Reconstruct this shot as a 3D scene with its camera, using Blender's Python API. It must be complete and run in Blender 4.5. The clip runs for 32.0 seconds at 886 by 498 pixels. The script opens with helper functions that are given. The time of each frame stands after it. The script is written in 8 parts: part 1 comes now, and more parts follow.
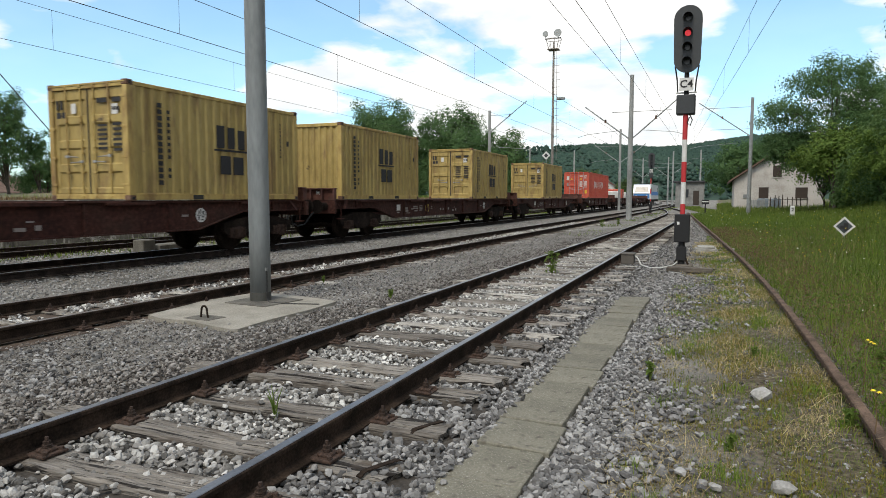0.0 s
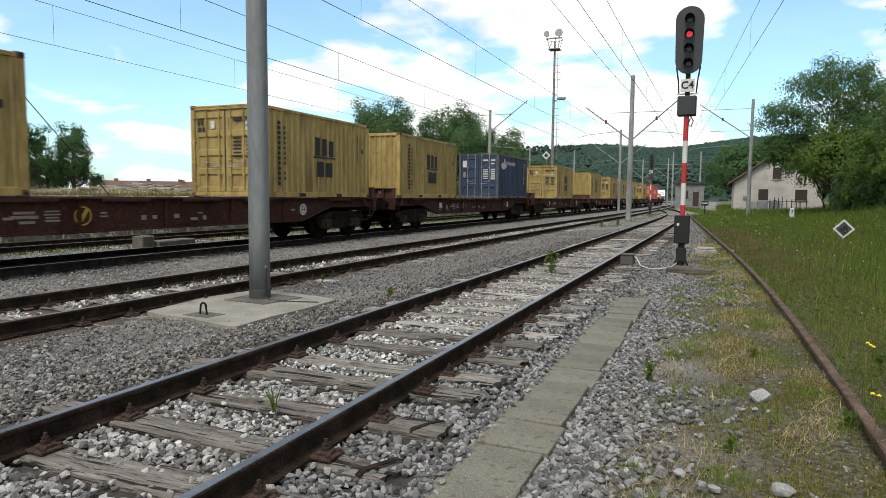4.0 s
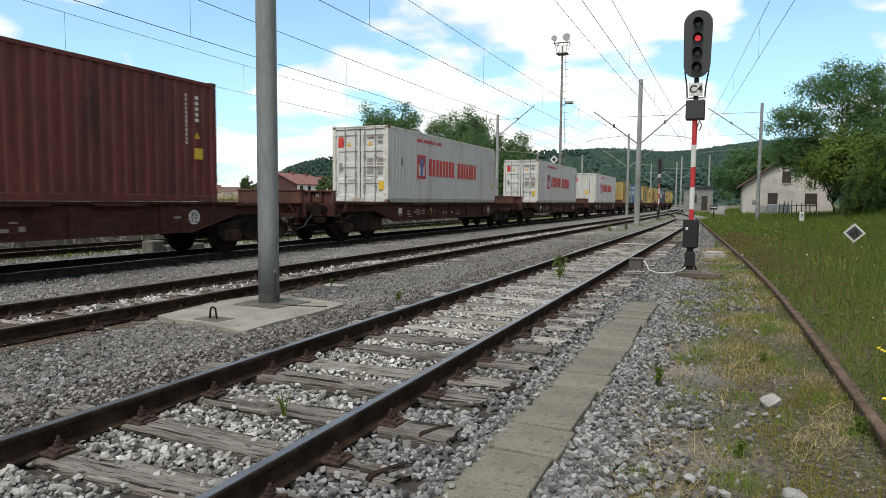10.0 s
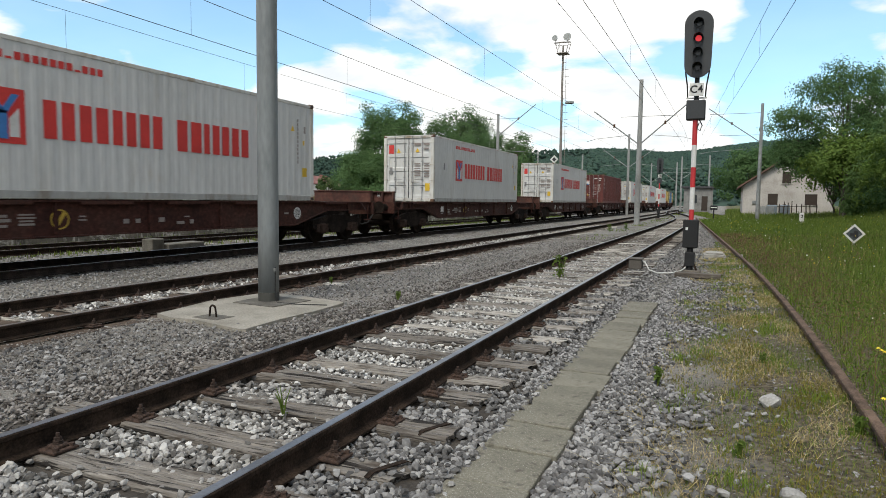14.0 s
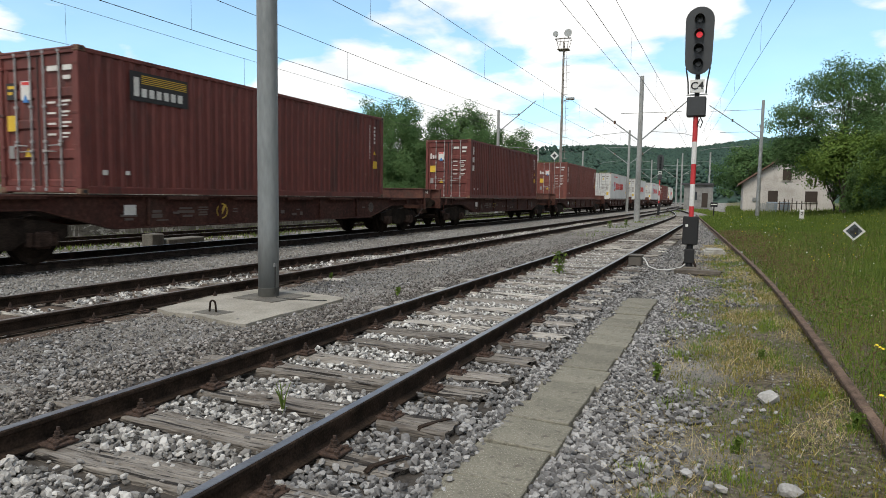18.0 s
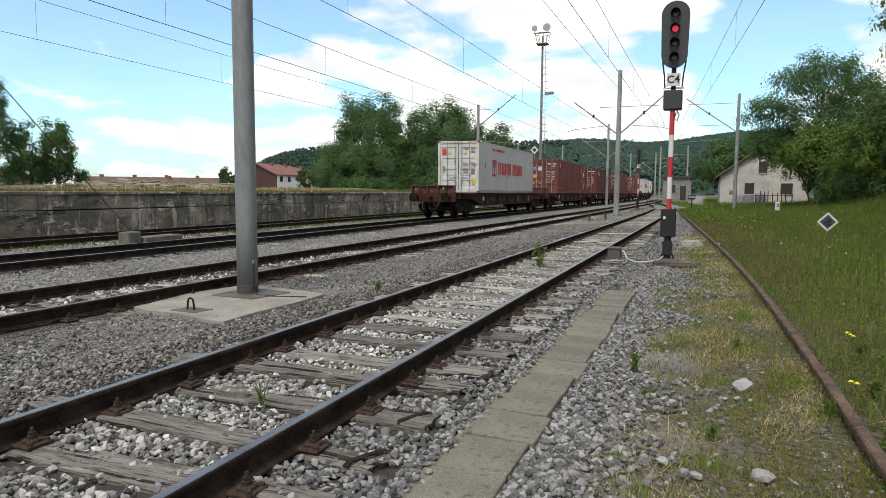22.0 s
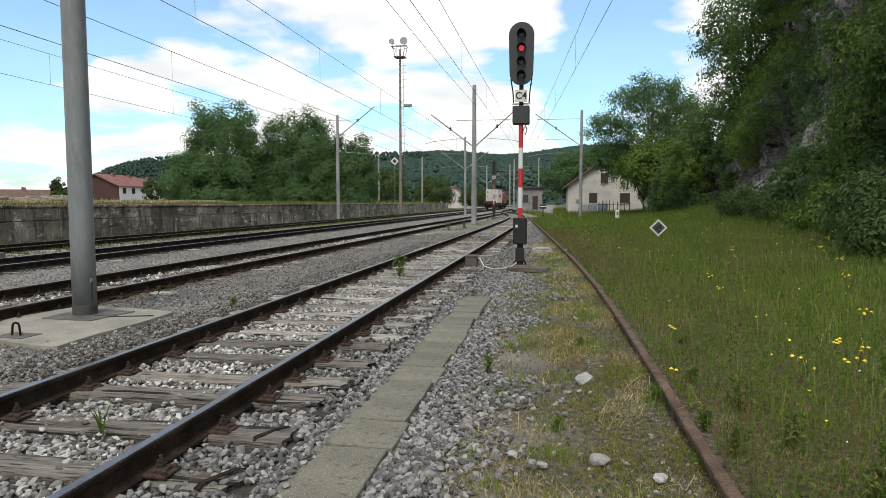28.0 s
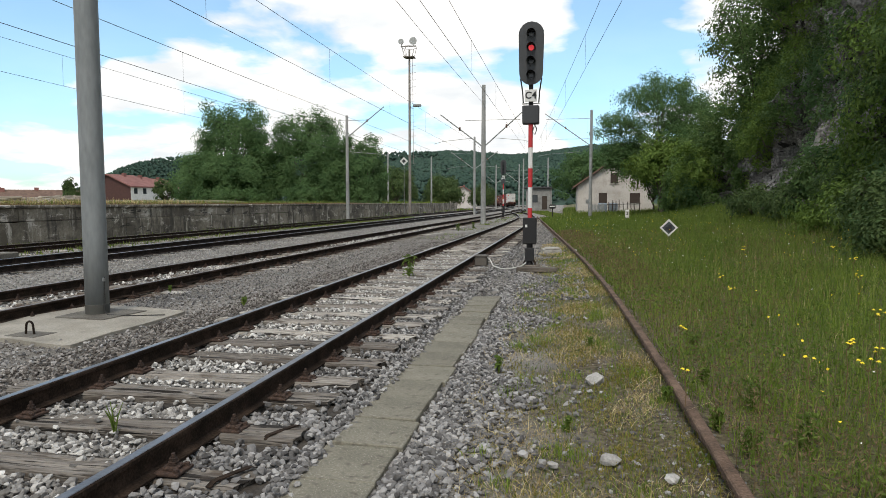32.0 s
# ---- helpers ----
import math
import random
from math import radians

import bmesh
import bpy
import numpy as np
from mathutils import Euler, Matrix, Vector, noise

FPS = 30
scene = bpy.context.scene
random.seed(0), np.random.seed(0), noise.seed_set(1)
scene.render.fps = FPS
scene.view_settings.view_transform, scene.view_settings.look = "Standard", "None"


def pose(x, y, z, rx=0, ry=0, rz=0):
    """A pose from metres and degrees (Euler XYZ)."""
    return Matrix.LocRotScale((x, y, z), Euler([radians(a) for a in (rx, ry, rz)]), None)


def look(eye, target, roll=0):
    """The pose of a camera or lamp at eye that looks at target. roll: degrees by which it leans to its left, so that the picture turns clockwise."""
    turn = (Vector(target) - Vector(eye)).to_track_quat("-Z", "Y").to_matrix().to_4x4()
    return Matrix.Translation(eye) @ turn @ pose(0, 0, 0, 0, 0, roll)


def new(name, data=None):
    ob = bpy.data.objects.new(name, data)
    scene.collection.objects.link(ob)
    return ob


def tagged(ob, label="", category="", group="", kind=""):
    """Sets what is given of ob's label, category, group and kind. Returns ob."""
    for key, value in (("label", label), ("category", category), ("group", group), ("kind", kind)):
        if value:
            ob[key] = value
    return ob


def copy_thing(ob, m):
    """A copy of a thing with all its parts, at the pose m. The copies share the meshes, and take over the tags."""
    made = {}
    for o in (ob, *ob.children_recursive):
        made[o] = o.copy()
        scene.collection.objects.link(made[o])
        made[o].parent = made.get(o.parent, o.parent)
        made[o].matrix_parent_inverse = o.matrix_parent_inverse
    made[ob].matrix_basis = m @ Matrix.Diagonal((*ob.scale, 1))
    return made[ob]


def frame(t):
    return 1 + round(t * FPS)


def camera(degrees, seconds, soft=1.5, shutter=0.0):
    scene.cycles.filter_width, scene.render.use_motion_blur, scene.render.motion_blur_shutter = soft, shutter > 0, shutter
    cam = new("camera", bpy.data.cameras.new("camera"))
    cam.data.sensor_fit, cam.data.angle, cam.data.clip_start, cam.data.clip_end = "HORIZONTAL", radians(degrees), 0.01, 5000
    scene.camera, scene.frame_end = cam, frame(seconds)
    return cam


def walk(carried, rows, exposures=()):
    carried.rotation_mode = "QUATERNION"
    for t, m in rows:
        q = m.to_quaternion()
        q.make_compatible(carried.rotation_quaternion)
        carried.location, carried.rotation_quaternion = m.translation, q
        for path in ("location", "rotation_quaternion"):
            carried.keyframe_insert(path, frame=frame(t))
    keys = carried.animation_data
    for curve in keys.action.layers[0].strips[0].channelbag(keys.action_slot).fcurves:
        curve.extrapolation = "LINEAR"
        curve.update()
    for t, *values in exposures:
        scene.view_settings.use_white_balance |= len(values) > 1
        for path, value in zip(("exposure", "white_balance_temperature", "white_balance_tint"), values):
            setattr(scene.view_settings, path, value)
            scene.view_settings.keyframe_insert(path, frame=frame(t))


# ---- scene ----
# camera, held at eye height beside the near track
cam = camera(68.85, 32.0, soft=0.55, shutter=0.1)


def view(x, y, z, yaw, pitch, roll):
    a, b = radians(yaw), radians(pitch)
    eye = Vector((x, y, z))
    return look(eye, eye + Vector((math.sin(a) * math.cos(b), math.cos(a) * math.cos(b), math.sin(b))), roll)


walk(cam, [
    (0, view(-0.016, 0.028, 1.488, -22.94, -4.58, 0.08)),
    (0.5, view(-0.017, 0.025, 1.491, -23.01, -4.62, 0.22)),
    (1, view(-0.021, 0.026, 1.494, -22.83, -4.64, 0.39)),
    (1.5, view(-0.027, 0.028, 1.493, -22.91, -4.65, 0.57)),
    (2, view(-0.025, 0.035, 1.491, -22.89, -4.66, 0.71)),
    (2.5, view(-0.023, 0.019, 1.488, -22.87, -4.67, 0.79)),
    (3, view(-0.024, 0.018, 1.495, -22.90, -4.74, 0.61)),
    (3.5, view(-0.027, 0.030, 1.489, -22.85, -4.70, 0.61)),
    (5.5, view(-0.024, 0.023, 1.487, -22.99, -4.57, 0.54)),
    (6, view(-0.029, 0.026, 1.487, -23.04, -4.54, 0.76)),
    (6.5, view(-0.034, 0.020, 1.493, -23.27, -4.56, 0.85)),
    (7, view(-0.033, 0.025, 1.490, -23.44, -4.53, 0.78)),
    (7.5, view(-0.032, 0.023, 1.491, -23.57, -4.54, 0.77)),
    (8, view(-0.026, 0.021, 1.491, -23.61, -4.51, 0.60)),
    (8.5, view(-0.028, 0.013, 1.492, -23.61, -4.46, 0.65)),
    (9, view(-0.028, 0.019, 1.490, -23.64, -4.38, 0.65)),
    (9.5, view(-0.025, 0.017, 1.490, -23.65, -4.32, 0.54)),
    (10, view(-0.029, 0.011, 1.491, -23.55, -4.29, 0.51)),
    (10.5, view(-0.021, 0.006, 1.489, -23.54, -4.25, 0.68)),
    (11, view(-0.025, 0.007, 1.489, -23.44, -4.25, 0.72)),
    (11.5, view(-0.024, 0.012, 1.490, -23.38, -4.25, 0.66)),
    (12, view(-0.017, 0.018, 1.483, -23.37, -4.22, 0.60)),
    (12.5, view(-0.020, 0.007, 1.485, -23.36, -4.25, 0.65)),
    (13, view(-0.025, 0.011, 1.489, -23.41, -4.29, 0.63)),
    (13.5, view(-0.030, 0.012, 1.488, -23.46, -4.30, 0.77)),
    (14, view(-0.029, 0.010, 1.486, -23.54, -4.34, 0.73)),
    (14.5, view(-0.027, 0.004, 1.490, -23.56, -4.41, 0.82)),
    (16.5, view(-0.022, 0.006, 1.489, -23.54, -4.62, 0.86)),
    (17, view(-0.025, 0.009, 1.488, -23.52, -4.67, 0.93)),
    (17.5, view(-0.025, 0.006, 1.485, -23.53, -4.69, 0.91)),
    (18, view(-0.025, 0.005, 1.485, -23.53, -4.69, 0.91)),
    (18.5, view(-0.025, 0.005, 1.487, -23.51, -4.74, 0.89)),
    (19, view(-0.031, 0.010, 1.484, -23.45, -4.75, 0.88)),
    (19.5, view(-0.023, 0.006, 1.486, -23.43, -4.84, 0.95)),
    (20, view(-0.025, 0.006, 1.487, -23.31, -4.94, 1.01)),
    (20.5, view(-0.023, 0.004, 1.482, -23.24, -4.97, 0.90)),
    (21, view(-0.021, 0.009, 1.485, -23.13, -5.04, 0.86)),
    (21.5, view(-0.009, 0.013, 1.479, -22.90, -5.09, 0.56)),
    (22, view(0.001, 0.009, 1.477, -21.89, -5.10, 0.40)),
    (22.5, view(0.015, -0.010, 1.477, -20.88, -5.06, 0.38)),
    (23, view(0.019, -0.001, 1.474, -19.40, -4.90, 0.15)),
    (23.5, view(0.037, -0.014, 1.473, -18.14, -4.76, -0.02)),
    (24, view(0.045, -0.022, 1.474, -16.65, -4.65, -0.06)),
    (24.5, view(0.047, -0.018, 1.472, -15.21, -4.56, -0.00)),
    (25, view(0.044, -0.027, 1.477, -14.06, -4.47, 0.18)),
    (25.5, view(0.052, -0.036, 1.473, -13.07, -4.35, 0.24)),
    (27.5, view(0.067, -0.045, 1.478, -10.19, -4.11, 0.06)),
    (28, view(0.071, -0.043, 1.474, -9.76, -4.10, -0.01)),
    (28.5, view(0.074, -0.041, 1.477, -9.42, -4.17, -0.10)),
    (29, view(0.075, -0.047, 1.473, -9.29, -4.16, -0.13)),
    (29.5, view(0.073, -0.042, 1.476, -9.55, -4.17, -0.14)),
    (30, view(0.066, -0.044, 1.475, -9.78, -4.17, -0.10)),
    (30.5, view(0.063, -0.042, 1.478, -10.05, -4.18, -0.01)),
    (31, view(0.069, -0.040, 1.478, -10.27, -4.18, -0.04)),
    (31.5, view(0.063, -0.038, 1.472, -10.40, -4.15, -0.11)),
    (32, view(0.063, -0.046, 1.472, -10.57, -4.10, -0.03)),
], [(0, 0.27, 6600, 9), (14, 0.27, 6600, 9), (20, 0.30, 6630, 10), (24, 0.20, 6660, 10), (28, 0.20, 6670, 10), (30, 0.31, 6675, 10), (32, 0.23, 6680, 10)])

# ---- sky and sun: bright broken cloud ----
SUN_UP, SUN_ROUND = 55.0, 180.0
world = bpy.data.worlds.new("sky")
scene.world = world
world.use_nodes = True
nt = world.node_tree
nt.nodes.clear()


def wnode(kind, **kw):
    n = nt.nodes.new(kind)
    for k, v in kw.items():
        n.inputs[k].default_value = v
    return n


out = wnode("ShaderNodeOutputWorld")
bg = wnode("ShaderNodeBackground", Strength=1.0)
sky = nt.nodes.new("ShaderNodeTexSky")
sky.sky_type, sky.sun_disc = "NISHITA", False
sky.sun_elevation, sky.sun_rotation = radians(SUN_UP), radians(SUN_ROUND)
sky.air_density, sky.dust_density = 0.9, 1.2
dim = nt.nodes.new("ShaderNodeVectorMath")
dim.operation = "SCALE"
dim.inputs["Scale"].default_value = 0.19
nt.links.new(sky.outputs[0], dim.inputs[0])
clear = nt.nodes.new("ShaderNodeVectorMath")
clear.operation = "MULTIPLY"
clear.inputs[1].default_value = (0.77, 1.03, 1.07)
nt.links.new(dim.outputs[0], clear.inputs[0])
co = wnode("ShaderNodeTexCoord")
# cloud sheet seen in perspective: divide the direction by its height
sep = wnode("ShaderNodeSeparateXYZ")
nt.links.new(co.outputs["Generated"], sep.inputs[0])
up = wnode("ShaderNodeMath")
up.operation = "MAXIMUM"
up.inputs[1].default_value = 0.0
nt.links.new(sep.outputs["Z"], up.inputs[0])
lift = wnode("ShaderNodeMath")
lift.operation = "ADD"
lift.inputs[1].default_value = 0.22
nt.links.new(up.outputs[0], lift.inputs[0])
flat = nt.nodes.new("ShaderNodeVectorMath")
flat.operation = "DIVIDE"
nt.links.new(co.outputs["Generated"], flat.inputs[0])
nt.links.new(lift.outputs[0], flat.inputs[1])
mp = wnode("ShaderNodeMapping")
mp.inputs["Location"].default_value = (3.1, 1.7, 0.0)
nt.links.new(flat.outputs[0], mp.inputs[0])
big = wnode("ShaderNodeTexNoise", Scale=2.1, Detail=10.0, Roughness=0.50, Distortion=0.15)
nt.links.new(mp.outputs[0], big.inputs["Vector"])
# the cloud thins out overhead, and breaks open in a few gaps: way to the gap, its half-width, how open it is
thin = nt.nodes.new("ShaderNodeMapRange")
for key_, val in (("From Min", 0.45), ("From Max", 0.80), ("To Min", 0.075), ("To Max", -0.06)):
    thin.inputs[key_].default_value = val
nt.links.new(up.outputs[0], thin.inputs["Value"])
GAPS = ((-0.803, 0.59, 0.085, 0.30, 0.10), (-0.698, 0.669, 0.255, 0.17, 0.22), (-0.629, 0.734, 0.257, 0.157, 0.2), (-0.816, 0.546, 0.192, 0.144, 0.14), (-0.709, 0.678, 0.194, 0.066, 0.1), (-0.386, 0.886, 0.256, 0.144, 0.13), (-0.312, 0.926, 0.213, 0.098, 0.12), (0.083, 0.979, 0.186, 0.144, 0.22), (0.06, 0.967, 0.247, 0.079, 0.12), (0.018, 0.991, 0.136, 0.092, 0.1), (0.063, 0.979, 0.195, 0.144, 0.16), (-0.565, 0.782, 0.263, 0.105, 0.16), (-0.815, 0.571, 0.096, 0.144, 0.12))
sums = [big.outputs[0]]
offsets = [thin.outputs[0]]
for gx, gy, gz, gr, deep in GAPS:
    dist = nt.nodes.new("ShaderNodeVectorMath")
    dist.operation = "DISTANCE"
    nt.links.new(co.outputs["Generated"], dist.inputs[0])
    dist.inputs[1].default_value = (gx, gy, gz)
    gap = nt.nodes.new("ShaderNodeMapRange")
    gap.interpolation_type = "SMOOTHSTEP"
    for key_, val in (("From Min", 0.0), ("From Max", gr), ("To Min", -deep), ("To Max", 0.0)):
        gap.inputs[key_].default_value = val
    nt.links.new(dist.outputs["Value"], gap.inputs["Value"])
    offsets.append(gap.outputs[0])
for extra in offsets:
    s_ = nt.nodes.new("ShaderNodeMath")
    nt.links.new(sums[-1], s_.inputs[0])
    nt.links.new(extra, s_.inputs[1])
    sums.append(s_.outputs[0])
cover = nt.nodes.new("ShaderNodeValToRGB")
cover.color_ramp.elements[0].position, cover.color_ramp.elements[1].position = 0.45, 0.535
cover.color_ramp.elements[0].color = (0.12, 0.12, 0.12, 1)
nt.links.new(sums[-1], cover.inputs[0])
tone = wnode("ShaderNodeTexNoise", Scale=3.2, Detail=5.0, Roughness=0.5)
nt.links.new(mp.outputs[0], tone.inputs["Vector"])
white = nt.nodes.new("ShaderNodeValToRGB")
white.color_ramp.elements[0].position, white.color_ramp.elements[1].position = 0.35, 0.65
white.color_ramp.elements[0].color, white.color_ramp.elements[1].color = (0.76, 0.805, 0.845, 1), (1.03, 1.02, 1.0, 1)
nt.links.new(tone.outputs[0], white.inputs[0])
mixc = nt.nodes.new("ShaderNodeMix")
mixc.data_type = "RGBA"
nt.links.new(cover.outputs[0], mixc.inputs["Factor"])
nt.links.new(clear.outputs[0], mixc.inputs["A"])
nt.links.new(white.outputs[0], mixc.inputs["B"])
nt.links.new(mixc.outputs["Result"], bg.inputs["Color"])
nt.links.new(bg.outputs[0], out.inputs[0])

sun = new("sun", bpy.data.lights.new("sun", "SUN"))
sun.data.energy, sun.data.angle, sun.data.color = 2.2, radians(22), (1.0, 0.91, 0.78)
el, az = radians(SUN_UP), radians(SUN_ROUND)
sun.matrix_world = look((0, 0, 30), (-math.sin(az) * math.cos(el), -math.cos(az) * math.cos(el), 30 - math.sin(el)))

# ---- mesh tools ----


class Geo:
    """Vertices and faces of one part."""

    def __init__(self):
        self.v, self.f = [], []

    def add(self, verts, faces):
        n = len(self.v)
        self.v += [tuple(p) for p in verts]
        self.f += [tuple(n + i for i in q) for q in faces]
        return self

    def box(self, x0, x1, y0, y1, z0, z1, c=0.0):
        if c <= 0:
            return self.add([(x0, y0, z0), (x1, y0, z0), (x1, y1, z0), (x0, y1, z0), (x0, y0, z1), (x1, y0, z1), (x1, y1, z1), (x0, y1, z1)],
                            [(0, 3, 2, 1), (4, 5, 6, 7), (0, 1, 5, 4), (1, 2, 6, 5), (2, 3, 7, 6), (3, 0, 4, 7)])
        # edges chamfered by c
        v = []
        for sx in (0, 1):
            for sy in (0, 1):
                for sz in (0, 1):
                    X, Y, Z = (x0, x1)[sx], (y0, y1)[sy], (z0, z1)[sz]
                    ix, iy, iz = X + c * (1 - 2 * sx), Y + c * (1 - 2 * sy), Z + c * (1 - 2 * sz)
                    v += [(X, iy, iz), (ix, Y, iz), (ix, iy, Z)]

        def i(a, b, d, k):
            return (a * 4 + b * 2 + d) * 3 + k
        f = []
        for s in (0, 1):
            f.append((i(s, 0, 0, 0), i(s, 1, 0, 0), i(s, 1, 1, 0), i(s, 0, 1, 0)))
            f.append((i(0, s, 0, 1), i(1, s, 0, 1), i(1, s, 1, 1), i(0, s, 1, 1)))
            f.append((i(0, 0, s, 2), i(1, 0, s, 2), i(1, 1, s, 2), i(0, 1, s, 2)))
            for r in (0, 1):
                f.append((i(s, r, 0, 0), i(s, r, 1, 0), i(s, r, 1, 1), i(s, r, 0, 1)))
                f.append((i(s, 0, r, 0), i(s, 1, r, 0), i(s, 1, r, 2), i(s, 0, r, 2)))
                f.append((i(0, s, r, 1), i(1, s, r, 1), i(1, s, r, 2), i(0, s, r, 2)))
                for q in (0, 1):
                    f.append((i(s, r, q, 0), i(s, r, q, 1), i(s, r, q, 2)))
        return self.add(v, f)

    def tube(self, p0, p1, r0, r1=None, n=10, caps=True):
        r1 = r0 if r1 is None else r1
        a, b = Vector(p0), Vector(p1)
        w = (b - a).normalized()
        u = w.orthogonal().normalized()
        k = w.cross(u)
        ring = [(u * math.cos(2 * math.pi * i / n) + k * math.sin(2 * math.pi * i / n)) for i in range(n)]
        f = [(i, (i + 1) % n, n + (i + 1) % n, n + i) for i in range(n)]
        if caps:
            f += [tuple(reversed(range(n))), tuple(range(n, 2 * n))]
        return self.add([a + d * r0 for d in ring] + [b + d * r1 for d in ring], f)

    def path(self, pts, r, n=6):
        """A bent tube through pts, with radius r or a list of radii."""
        pts = [Vector(p) for p in pts]
        rs = r if isinstance(r, (list, tuple)) else [r] * len(pts)
        v, f, m, last = [], [], len(pts), None
        for j, p in enumerate(pts):
            w = (pts[min(j + 1, m - 1)] - pts[max(j - 1, 0)]).normalized()
            u = w.orthogonal().normalized() if last is None else (last - w * last.dot(w)).normalized()
            last = u
            k = w.cross(u)
            v += [p + (u * math.cos(2 * math.pi * i / n) + k * math.sin(2 * math.pi * i / n)) * rs[j] for i in range(n)]
        for j in range(m - 1):
            f += [(j * n + i, j * n + (i + 1) % n, (j + 1) * n + (i + 1) % n, (j + 1) * n + i) for i in range(n)]
        f += [tuple(reversed(range(n))), tuple(range((m - 1) * n, m * n))]
        return self.add(v, f)

    def sweep(self, profile, frames):
        """A closed profile (u, w) swept along frames of (point, side, up)."""
        n, m = len(profile), len(frames)
        v = [Vector(p) + Vector(s) * a + Vector(u) * b for p, s, u in frames for a, b in profile]
        f = [(j * n + i, j * n + (i + 1) % n, (j + 1) * n + (i + 1) % n, (j + 1) * n + i) for j in range(m - 1) for i in range(n)]
        f += [tuple(reversed(range(n))), tuple(range((m - 1) * n, m * n))]
        return self.add(v, f)

    def prism(self, outline, axis, a, b):
        """A flat outline of 2D points pushed along an axis from a to b."""
        def at(p, d):
            return {"x": (d, p[0], p[1]), "y": (p[0], d, p[1]), "z": (p[0], p[1], d)}[axis]
        n = len(outline)
        return self.add([at(p, a) for p in outline] + [at(p, b) for p in outline],
                        [(i, (i + 1) % n, n + (i + 1) % n, n + i) for i in range(n)] + [tuple(reversed(range(n))), tuple(range(n, 2 * n))])

    def lathe(self, prof, n=16, at=(0, 0, 0)):
        v = [(at[0] + r * math.cos(2 * math.pi * i / n), at[1] + r * math.sin(2 * math.pi * i / n), at[2] + z) for r, z in prof for i in range(n)]
        f = [(j * n + i, j * n + (i + 1) % n, (j + 1) * n + (i + 1) % n, (j + 1) * n + i) for j in range(len(prof) - 1) for i in range(n)]
        return self.add(v, f + [tuple(reversed(range(n))), tuple(range((len(prof) - 1) * n, len(prof) * n))])

    def mesh(self, name, material, smooth=False):
        me = bpy.data.meshes.new(name)
        me.from_pydata(self.v, [], self.f)
        bm = bmesh.new()
        bm.from_mesh(me)
        bmesh.ops.recalc_face_normals(bm, faces=bm.faces)
        bm.to_mesh(me)
        bm.free()
        me.materials.append(material)
        if smooth:
            me.polygons.foreach_set("use_smooth", [True] * len(me.polygons))
        return me


def part(name, geo, material, parent, label="", smooth=False):
    me = geo.mesh(name, material, smooth) if isinstance(geo, Geo) else geo
    ob = new(name, me)
    if parent is not None:
        ob.parent = parent
    return tagged(ob, label)


def thing(name, label, category, m=None, group="", kind=""):
    ob = tagged(new(name), label, category, group, kind)
    if m is not None:
        ob.matrix_basis = m
    return ob


def big_mesh(name, verts, faces, material, smooth=False):
    """A large mesh from arrays of points and of equal-sided faces."""
    me = bpy.data.meshes.new(name)
    k = faces.shape[1]
    me.vertices.add(len(verts))
    me.vertices.foreach_set("co", np.ascontiguousarray(verts, dtype=np.float32).ravel())
    me.loops.add(faces.size)
    me.loops.foreach_set("vertex_index", np.ascontiguousarray(faces, dtype=np.int32).ravel())
    me.polygons.add(len(faces))
    me.polygons.foreach_set("loop_start", np.arange(0, faces.size, k, dtype=np.int32))
    me.polygons.foreach_set("use_smooth", np.full(len(faces), smooth))
    me.update(calc_edges=True)
    me.materials.append(material)
    return me


